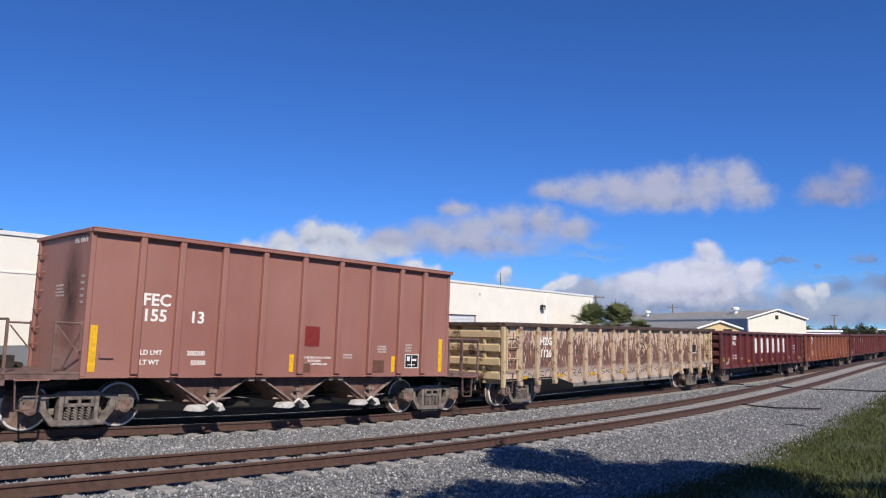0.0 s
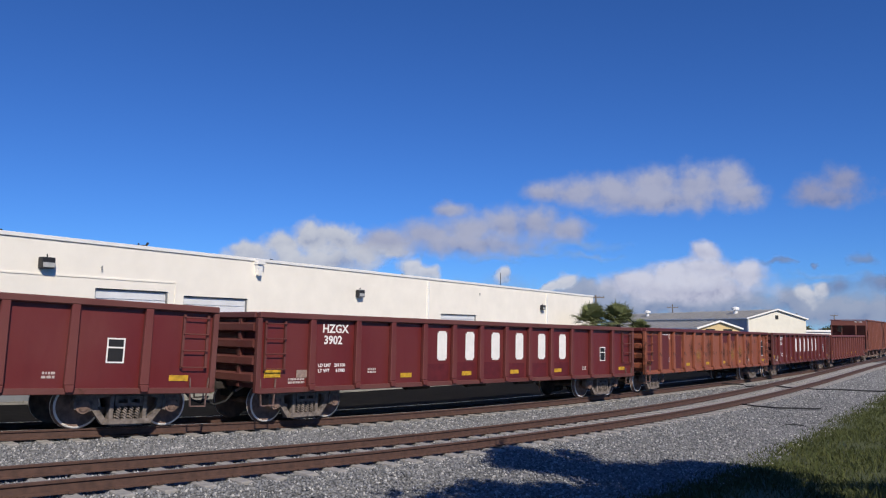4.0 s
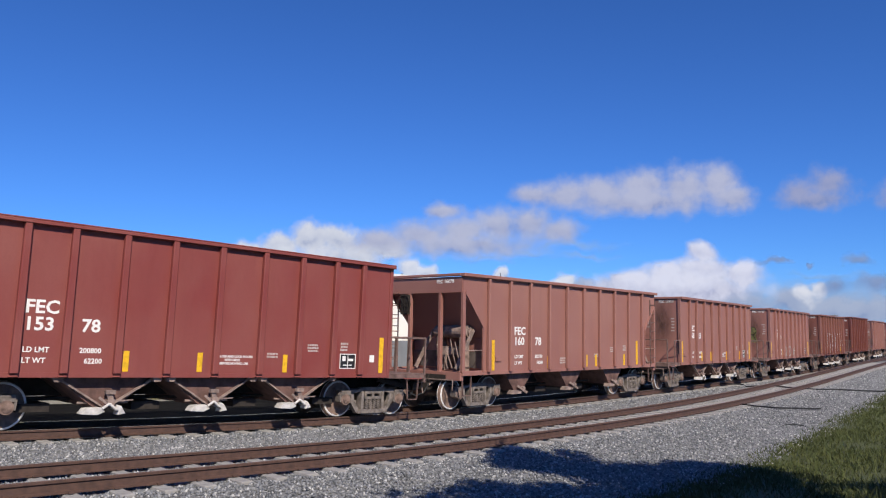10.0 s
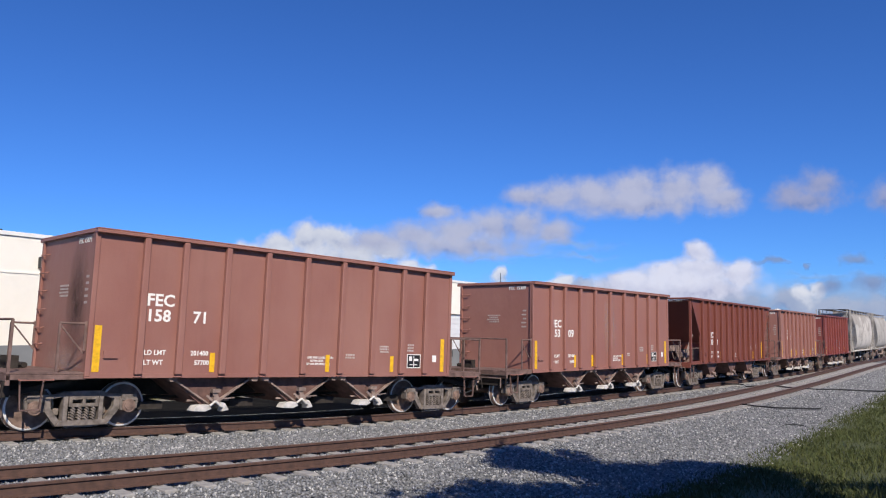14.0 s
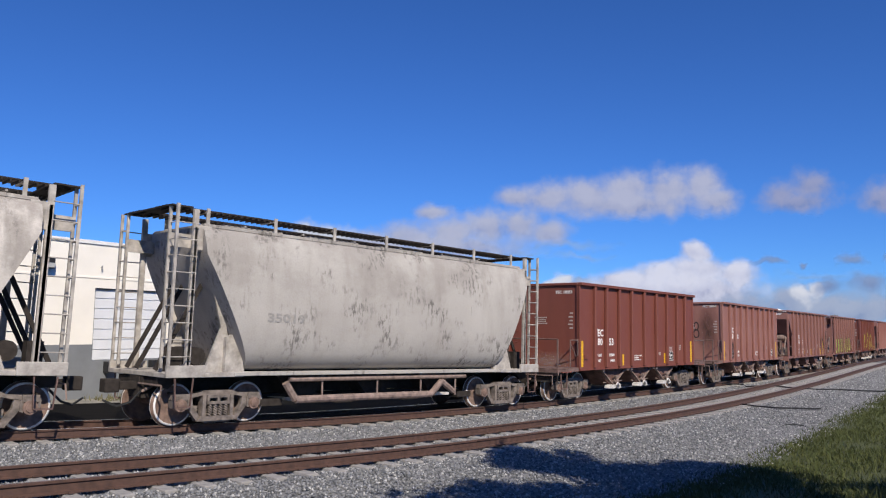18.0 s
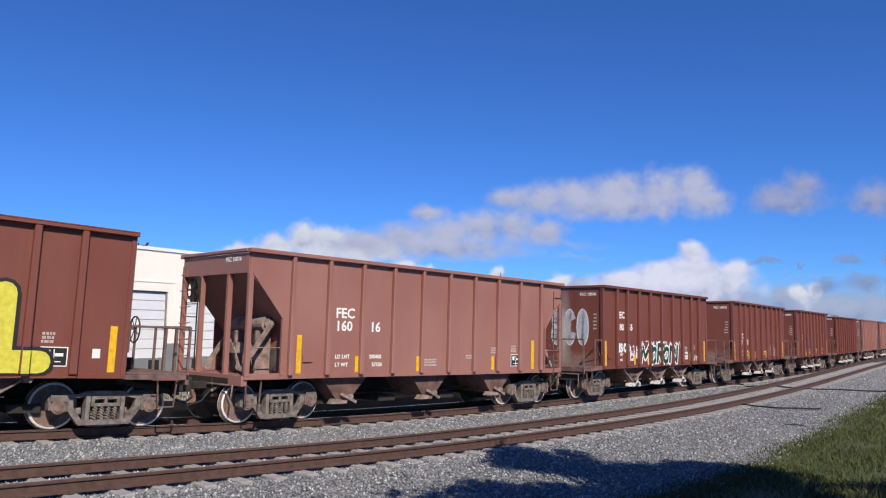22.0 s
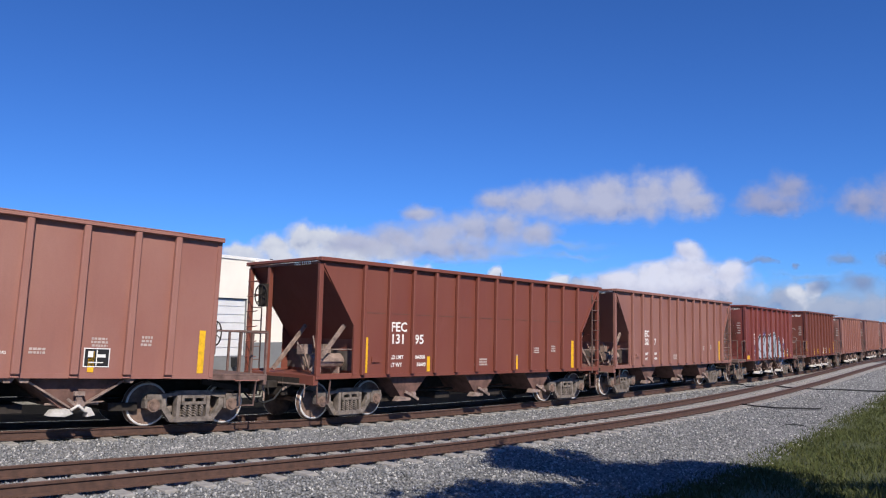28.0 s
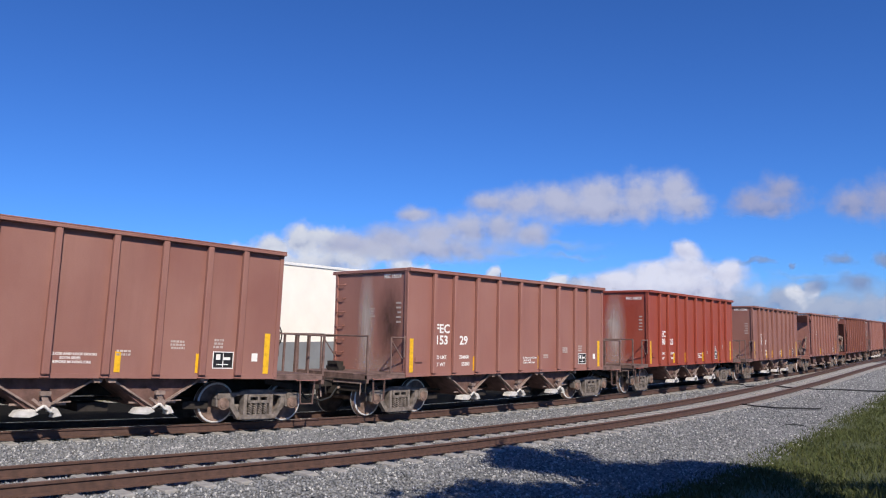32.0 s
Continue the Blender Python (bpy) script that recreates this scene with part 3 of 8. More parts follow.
# ---- the train: materials ----
STEEL_DARK = plain("undercarriage_steel", (0.036, 0.03, 0.027), 0.85, 0.0, 0.35, 7, 0.2)
TRUCK_GREY = plain("dusty_truck_casting", (0.175, 0.148, 0.132), 0.9, 0.0, 0.55, 6, 0.15)
WHEEL_FACE = plain("wheel_plate", (0.19, 0.13, 0.107), 0.85, 0.0, 0.45, 5, 0.15)
WHEEL_RIM = plain("worn_wheel_rim", (0.74, 0.71, 0.68), 0.5, 0.0, 0.12, 6, 0.4)
GATE_STEEL = plain("dusty_gate_steel", (0.55, 0.52, 0.49), 0.65, 0.0, 0.3, 6)
DUSTY_CHUTE = plain("dusty_chute", (0.13, 0.07, 0.058), 0.85, 0.0, 0.45, 4)
FLANGE = plain("dusty_brown_flange", (0.25, 0.185, 0.16), 0.85, 0.0, 0.45, 6, 0.2)
WORN_STEEL = plain("worn_brown_rail", (0.155, 0.1, 0.088), 0.85, 0.0, 0.4, 5, 0.2)
GRIMY = plain("grimy_end_steel", (0.11, 0.062, 0.052), 0.85, 0.0, 0.4, 5, 0.2)
DUSTY_WHITE = plain("grimy_off_white_steel", (0.38, 0.35, 0.32), 0.85, 0.0, 0.4, 4, 0.2)
YELLOW = plain("reflective_yellow", (0.75, 0.42, 0.015), 0.45, 0, 0.2, 12)
WHITE_MARK = plain("white_lettering", (0.78, 0.76, 0.73), 0.7, 0, 0.06, 8)
WORN_YELLOW = plain("worn_yellow_tape", (0.5, 0.29, 0.02), 0.6, 0, 0.35, 10)
BLACK_MARK = plain("black_panel", (0.012, 0.012, 0.013), 0.6, 0, 0.2, 10)
LOAD = plain("car_interior", (0.11, 0.09, 0.08), 0.95, 0, 0.4, 3)

SIDE = 1.52
TEXT = {}


def prepare(wanted):
    """Thin plates of letters, each text and height made once."""
    made = []
    for text, height in sorted(wanted):
        cu = bpy.data.curves.new("lettering", "FONT")
        cu.body, cu.size, cu.extrude = text, height / 0.72, 0.002
        cu.resolution_u = 2
        cu.offset = height * 0.034
        ob = bpy.data.objects.new("lettering", cu)
        scene.collection.objects.link(ob)
        made.append((text, height, ob, cu))
    bpy.context.view_layer.update()
    deps = bpy.context.evaluated_depsgraph_get()
    for text, height, ob, cu in made:
        me = bpy.data.meshes.new_from_object(ob.evaluated_get(deps))
        me.materials.clear()
        me.materials.append(WHITE_MARK)
        TEXT[(text, height)] = me
    for text, height, ob, cu in made:
        bpy.data.objects.remove(ob)
        bpy.data.curves.remove(cu)


def write(car, text, x, z, height, wide=1.0, mat=None, y=None):
    ob = new("lettering", TEXT[(text, height)])
    ob.parent = car
    ob.matrix_basis = Matrix.Translation((x, -SIDE - 0.005 if y is None else y, z)) @ Matrix.Rotation(radians(90), 4, "X") @ Matrix.Diagonal((wide, 1, 1, 1))
    if mat:
        ob.material_slots[0].link = "OBJECT"
        ob.material_slots[0].material = mat
    return ob


def bars(car, rows, mat=None, name="marking", y=None, label=""):
    """Flat marks on the camera side: rows of x0, x1, z0, z1."""
    bm = bmesh.new()
    yy = -SIDE if y is None else y
    for x0, x1, z0, z1 in rows:
        box(bm, x0, x1, yy - 0.007, yy - 0.003, z0, z1)
    return part(name, bm, mat or WHITE_MARK, car, label)


WHEEL_R = 0.457


def wheelset_mesh():
    bm = bmesh.new()
    prof = [(0.0, 0.10), (0.10, 0.10), (0.12, 0.045), (0.36, 0.03), (0.4, 0.06), (0.414, 0.065), (WHEEL_R, 0.052), (WHEEL_R, -0.03), (WHEEL_R + 0.028, -0.04), (WHEEL_R + 0.028, -0.07), (0.41, -0.075), (0.36, -0.05), (0.12, -0.05), (0.1, -0.09), (0.0, -0.09)]
    seg = 28
    for side in (-1, 1):
        rings = []
        for k in range(seg):
            a = 2 * math.pi * k / seg
            rings.append([bm.verts.new((r * math.cos(a), side * (0.755 + d), r * math.sin(a))) for r, d in prof[1:-1]])
        n = len(prof) - 2
        for k in range(seg):
            l = (k + 1) % seg
            for j in range(n - 1):
                f = bm.faces.new((rings[k][j], rings[l][j], rings[l][j + 1], rings[k][j + 1]))
                f.material_index = 1 if j in (4, 7) else 0
        for j in (0, n - 1):
            bm.faces.new([rings[k][j] for k in range(seg)])
    rod(bm, (0, -0.95, 0), (0, 0.95, 0), 0.075, 12)
    for side in (-1, 1):
        for k in range(3):
            a = 2 * math.pi * k / 3
            rod(bm, (0.05 * math.cos(a), side * 1.18, 0.05 * math.sin(a)), (0.05 * math.cos(a), side * 1.2, 0.05 * math.sin(a)), 0.016, 6)
        rod(bm, (0, side * 0.95, 0), (0, side * 1.17, 0), 0.135, 16)
        rod(bm, (0, side * 1.17, 0), (0, side * 1.19, 0), 0.09, 12)
    bmesh.ops.recalc_face_normals(bm, faces=bm.faces)
    me = bpy.data.meshes.new("wheelset")
    bm.to_mesh(me)
    bm.free()
    me.materials.append(WHEEL_FACE)
    me.materials.append(WHEEL_RIM)
    for p in me.polygons:
        p.use_smooth = len(p.vertices) == 4
    return me


WHEELSET = wheelset_mesh()


def truck_meshes():
    """Cast side frames with their pedestals and windows, spring nests and the bolster between them."""
    fm, bb = bmesh.new(), bmesh.new()
    sms = []
    for side in (-1, 1):
        sm = bmesh.new()
        sms.append(sm)
        y0, y1 = sorted((side * 0.98, side * 1.11))
        ya, yb = y0 - 0.035, y1 + 0.035
        slab(fm, [(-1.1, 0.58), (-1.06, 0.68), (-0.5, 0.7), (-0.36, 0.76), (0.36, 0.76), (0.5, 0.7), (1.06, 0.68), (1.1, 0.58), (0.66, 0.6), (0.42, 0.65), (-0.42, 0.65), (-0.66, 0.6)], y0, y1)
        for d in (-1, 1):
            slab(fm, [(d * 0.62, 0.62), (d * 0.74, 0.6), (d * 0.74, 0.42), (d * 0.5, 0.1), (d * 0.36, 0.1), (d * 0.6, 0.44)], y0, y1)
            slab(fm, [(d * 0.3, 0.66), (d * 0.38, 0.66), (d * 0.38, 0.18), (d * 0.3, 0.18)], ya, yb)
            slab(fm, [(d * 1.03, 0.6), (d * 1.09, 0.6), (d * 1.07, 0.4), (d * 1.03, 0.4)], ya, yb)
            slab(fm, [(d * 0.72, 0.6), (d * 0.78, 0.6), (d * 0.78, 0.36), (d * 0.72, 0.38)], ya, yb)
            slab(fm, [(d * 0.9 - 0.15, 0.56), (d * 0.9 + 0.15, 0.56), (d * 0.9 + 0.15, 0.69), (d * 0.9 - 0.15, 0.69)], ya - 0.01, yb + 0.01)
        slab(fm, [(-0.5, 0.1), (0.5, 0.1), (0.42, 0.2), (-0.42, 0.2)], ya - 0.02, yb + 0.02)
        slab(fm, [(-0.3, 0.06), (0.3, 0.06), (0.36, 0.1), (-0.36, 0.1)], y0, y1)
        # bolster end with two openings over the springs
        za, zb = sorted((side * 0.96, side * 1.16))
        box(bb, -0.28, 0.28, za, zb, 0.6, 0.66)
        box(bb, -0.28, 0.28, za, zb, 0.46, 0.52)
        for xk in (-0.25, 0.0, 0.25):
            box(bb, xk - 0.03, xk + 0.03, za, zb, 0.52, 0.6)
        for k in range(4):
            xk = -0.195 + 0.13 * k
            for yy in (side * 0.985, side * 1.1):
                for c in range(5):
                    rod(sm, (xk, yy, 0.205 + 0.052 * c), (xk + 0.02, yy, 0.229 + 0.052 * c), 0.062, 8)
                rod(sm, (xk, yy, 0.2), (xk, yy, 0.46), 0.028, 6)
    box(bb, -0.2, 0.2, -0.95, 0.95, 0.42, 0.68)
    rod(bb, (0, 0, 0.68), (0, 0, 0.8), 0.2, 14)
    for d in (-0.45, 0.45):
        box(bb, d - 0.05, d + 0.05, -0.95, 0.95, 0.3, 0.42)
    return fm, sms, bb


def build_truck(car, x):
    fm, sms, bb = truck_meshes()
    t = part("truck_frame", fm, TRUCK_GREY, car, "dusty cast steel truck side frames", bevel=0.012)
    t.matrix_basis = Matrix.Translation((x, 0, 0))
    for sm in sms:
        part("spring_nest", sm, TRUCK_GREY, t)
    part("bolster", bb, TRUCK_GREY, t)
    for d in (-0.9, 0.9):
        w = new("wheelset", WHEELSET)
        w.parent = car
        w.matrix_basis = Matrix.Translation((x + d, 0, WHEEL_R))
        tagged(w, "steel wheelset with bright worn rims")
    return t


def coupler(car, x, d):
    bm = bmesh.new()
    x0, x1 = sorted((x, x + d * 0.55))
    box(bm, x0, x1, -0.1, 0.1, 0.75, 0.93)
    xa, xb = sorted((x + d * 0.5, x + d * 0.82))
    box(bm, xa, xb, -0.17, 0.14, 0.7, 0.99)
    c = part("coupler", bm, STEEL_DARK, car, "dark cast steel knuckle coupler", bevel=0.02)
    bm = bmesh.new()
    pts = [(x + d * 0.1, -0.35, 0.75), (x + d * 0.35, -0.38, 0.5), (x + d * 0.6, -0.3, 0.42), (x + d * 0.85, -0.15, 0.55)]
    for a, b in zip(pts, pts[1:]):
        rod(bm, a, b, 0.025, 6)
    part("air_hose", bm, BLACK_MARK, c)
    bm = bmesh.new()
    xa, xb = sorted((x - d * 0.55, x + d * 0.08))
    box(bm, xa, xb, -0.32, 0.32, 0.58, 1.04)
    slab(bm, [(x - d * 0.5, 1.04), (x + d * 0.05, 1.04), (x + d * 0.05, 0.86), (x - d * 0.2, 0.8)], -0.95, -0.32)
    slab(bm, [(x - d * 0.5, 1.04), (x + d * 0.05, 1.04), (x + d * 0.05, 0.86), (x - d * 0.2, 0.8)], 0.32, 0.95)
    rod(bm, (x - d * 0.3, -1.05, 0.7), (x - d * 0.3, 1.05, 0.7), 0.03, 6)
    part("draft_pocket", bm, STEEL_DARK, c)
    bm = bmesh.new()
    rod(bm, (x + d * 0.1, -0.35, 0.72), (x - d * 0.1, -0.42, 0.84), 0.035, 6)
    bar(bm, (x + d * 0.12, -1.3, 0.9), (x + d * 0.12, -0.2, 0.9), 0.02, 0.03)
    bar(bm, (x + d * 0.12, -1.3, 0.9), (x + d * 0.16, -1.32, 0.6), 0.02, 0.03)
    part("uncoupling_rod", bm, FLANGE, c)


def rung(bm, x, y, z, w, axis, out):
    """A bent grab iron: a bar on two short arms."""
    ux, uy = (1, 0) if axis == "x" else (0, 1)
    a, b = Vector((x - ux * w / 2, y - uy * w / 2, z)), Vector((x + ux * w / 2, y + uy * w / 2, z))
    o = Vector(out)
    rod(bm, a + o, b + o, 0.013, 6)
    rod(bm, a, a + o, 0.013, 6)
    rod(bm, b, b + o, 0.013, 6)


def grab_irons(car, xs, mat):
    for x, y, z, w, axis, out in xs:
        bm = bmesh.new()
        rung(bm, x, y, z, w, axis, out)
        part("grab_iron", bm, mat, car)


def step_irons(car, x, d, mat):
    for side in (-1, 1):
        bm = bmesh.new()
        y = side * 1.46
        for k in (0, 0.42):
            bar(bm, (x + d * k, y, 1.05), (x + d * (k * 0.8 + 0.04), y, 0.45), 0.045, 0.02)
        bar(bm, (x + d * 0.04, y, 0.45), (x + d * 0.376, y, 0.45), 0.07, 0.025)
        part("step", bm, WORN_STEEL, car)


def hopper_chute(car, x, mat, w=1.0, low=0.42):
    """A discharge chute: sloping sheets set in from the side, edge flanges, hooked gates and their lever."""
    bm = bmesh.new()
    for side in (-1, 1):
        y0, y1 = sorted((side * 0.12, side * 1.3))
        slab(bm, [(x - w, 1.04), (x + w, 1.04), (x + 0.2, low), (x - 0.2, low)], y0, y1)
    c = part("hopper_chute", bm, mat, car, "dusty sloping discharge chute", bevel=0.015)
    bm = bmesh.new()
    bar(bm, (x - w * 0.92, -1.34, 0.99), (x - 0.04, -1.34, low + 0.02), 0.09, 0.035)
    bar(bm, (x + w * 0.92, -1.34, 0.99), (x + 0.1, -1.34, low + 0.06), 0.09, 0.035)
    for k in (-1, 1):
        slab(bm, [(x + k * (w + 0.1), 1.05), (x + k * (w - 0.13), 1.05), (x + k * (w - 0.09), 0.94), (x + k * (w + 0.04), 0.94)], -1.48, -1.34)
    part("chute_flange", bm, FLANGE, c, "dusty brown edge flanges")
    bm = bmesh.new()
    slab(bm, [(x - 0.5, low - 0.1), (x - 0.42, low + 0.01), (x - 0.14, low + 0.03), (x - 0.05, low - 0.06), (x - 0.2, low - 0.12)], -1.5, -1.22)
    slab(bm, [(x + 0.12, low - 0.02), (x + 0.2, low + 0.07), (x + 0.27, low + 0.04), (x + 0.36, low - 0.1), (x + 0.2, low - 0.13), (x + 0.22, low - 0.05)], -1.5, -1.26)
    rod(bm, (x - 0.12, -1.51, low + 0.0), (x + 0.02, -1.51, low + 0.1), 0.03, 7)
    rod(bm, (x + 0.02, -1.51, low + 0.1), (x + 0.16, -1.51, low - 0.02), 0.03, 7)
    part("gate", bm, GATE_STEEL, c, "pale dusty discharge gate", bevel=0.008)
    bm = bmesh.new()
    rod(bm, (x + 0.06, -1.5, low + 0.12), (x + 0.06, -1.28, low + 0.12), 0.085, 10)
    bar(bm, (x + 0.0, -1.44, low + 0.34), (x + 0.1, -1.44, low + 0.06), 0.05, 0.11)
    box(bm, x - 0.06, x + 0.13, -1.5, -1.4, low + 0.28, low + 0.36)
    bar(bm, (x - 0.18, -1.47, low + 0.22), (x + 0.0, -1.47, low + 0.08), 0.03, 0.05)
    bar(bm, (x + 0.1, -1.46, low + 0.14), (x + 0.52, -1.42, low + 0.16), 0.02, 0.025)
    rod(bm, (x - 0.5, -1.2, low + 0.1), (x + 0.5, -1.2, low + 0.1), 0.025, 6)
    part("gate_lever", bm, FLANGE, c)


def end_platform(car, x, d, paint, brake):
    """The deck beyond a car's end sheet: x where it starts, d which way it runs."""
    L = 1.42
    x0, x1 = sorted((x, x + d * L))
    bm = bmesh.new()
    box(bm, x0, x1, -1.5, 1.5, 1.1, 1.14)
    for side in (-1, 1):
        y0, y1 = sorted((side * 1.42, side * 1.5))
        box(bm, x0, x1, y0, y1, 1.0, 1.1)
    xa, xb = sorted((x + d * (L - 0.08), x + d * L))
    box(bm, xa, xb, -1.5, 1.5, 0.9, 1.1)
    p = part("end_platform", bm, WORN_STEEL, car, "dusty steel end platform", bevel=0.008)
    reach = L - 0.04 if d > 0 else 0.55
    for side in (-1, 1):
        bm = bmesh.new()
        y = side * 1.46
        rod(bm, (x, y, 2.08), (x + d * reach, y, 2.08), 0.022)
        if d < 0:
            bar(bm, (x + d * reach, y, 2.08), (x + d * reach, y, 1.1), 0.03, 0.04)
            bar(bm, (x + d * 0.06, y - side * 0.05, 1.5), (x + d * 0.5, y - side * 0.05, 2.02), 0.015, 0.03)
        box(bm, min(x, x + d * 0.1), max(x, x + d * 0.1), y - 0.03, y - 0.015, 1.55, 2.13)
        part("handrail", bm, WORN_STEEL, p)
    for k, y in enumerate((-1.46, -0.8, -0.25, 0.3, 1.46) if d > 0 else (-1.46, 1.46)):
        bm = bmesh.new()
        bar(bm, (x + d * (L - 0.04), y, 0.95), (x + d * (L - 0.04), y, 2.11), 0.09 if d > 0 and k in (1, 2) else 0.045, 0.05)
        part("post", bm, WORN_STEEL, p)
    bm = bmesh.new()
    rod(bm, (x + d * (L - 0.04), -1.46, 2.11), (x + d * (L - 0.04), 1.46, 2.11), 0.022)
    part("end_rail", bm, WORN_STEEL, p)
    bm = bmesh.new()
    rung(bm, x + d * 0.9, -1.5, 1.02, 0.6, "x", (0, -0.05, -0.02))
    part("grab_iron", bm, paint, p)
    if brake:
        bm = bmesh.new()
        xb = x + d * 0.3
        box(bm, xb - 0.1, xb + 0.1, -0.75, -0.5, 1.75, 2.15)
        rod(bm, (xb, -0.62, 1.7), (xb, -0.62, 1.1), 0.03)
        g = part("brake_gear", bm, GRIMY, p)
        bm = bmesh.new()
        xw = xb + d * 0.22
        n = 14
        pts = [Vector((xw, -0.62 + 0.28 * math.cos(2 * math.pi * i / n), 2.02 + 0.28 * math.sin(2 * math.pi * i / n))) for i in range(n)]
        for i in range(n):
            rod(bm, pts[i], pts[(i + 1) % n], 0.016, 6)
        for i in range(0, n, 2):
            rod(bm, pts[i], (xw, -0.62, 2.02), 0.01, 5)
        part("brake_wheel", bm, STEEL_DARK, g)
    bm = bmesh.new()
    box(bm, x + d * 0.8 - 0.12, x + d * 0.8 + 0.12, 0.3, 0.7, 1.14, 1.4)
    rod(bm, (x + d * 0.5, 0.5, 1.2), (x + d * 0.5, 1.2, 1.2), 0.06, 8)
    part("brake_valve", bm, STEEL_DARK, p)
    bm = bmesh.new()
    rod(bm, (x + d * (L + 0.02), -1.5, 0.98), (x + d * (L + 0.02), -0.25, 0.98), 0.016, 6)
    rod(bm, (x + d * (L + 0.02), -1.5, 0.98), (x + d * (L + 0.06), -1.52, 0.68), 0.016, 6)
    rod(bm, (x + d * (L + 0.02), -0.25, 0.98), (x + d * (L + 0.3), -0.12, 0.98), 0.016, 6)
    part("uncoupling_lever", bm, STEEL_DARK, p)
    bm = bmesh.new()
    for y in (-1.05, 1.05):
        bar(bm, (x + d * 0.05, y, 0.95), (x + d * (L - 0.1), y, 0.72), 0.07, 0.1)
    bar(bm, (x + d * (L - 0.12), -1.2, 0.78), (x + d * (L - 0.12), 1.2, 0.78), 0.12, 0.22)
    rod(bm, (x + d * 0.55, -0.8, 0.86), (x + d * 1.1, -0.8, 0.86), 0.11, 10)
    part("draft_bracing", bm, STEEL_DARK, p)


def sill_and_floor(car, half, mat):
    bm = bmesh.new()
    box(bm, -half, half, -0.2, 0.2, 0.6, 1.05)
    part("centre_sill", bm, STEEL_DARK, car)
    bm = bmesh.new()
    for y, z in ((0.55, 0.5), (-0.5, 0.56)):
        rod(bm, (-3.6, y, z), (3.6, y, z), 0.035, 8)
    # dark filler blocks, added to keep the gaps between chutes black
    for x in (-3.4, -1.18, 1.18, 3.4):
        box(bm, x - 0.3, x + 0.3, -0.9, 0.9, 0.34, 0.5)
    rod(bm, (-1.5, 0.75, 0.55), (-0.8, 0.75, 0.55), 0.16, 10)
    part("brake_piping", bm, STEEL_DARK, car)


H_RIBS = [-4.0, -3.14, -2.13, -1.1, 0.0, 1.1, 2.13, 3.14, 4.0]


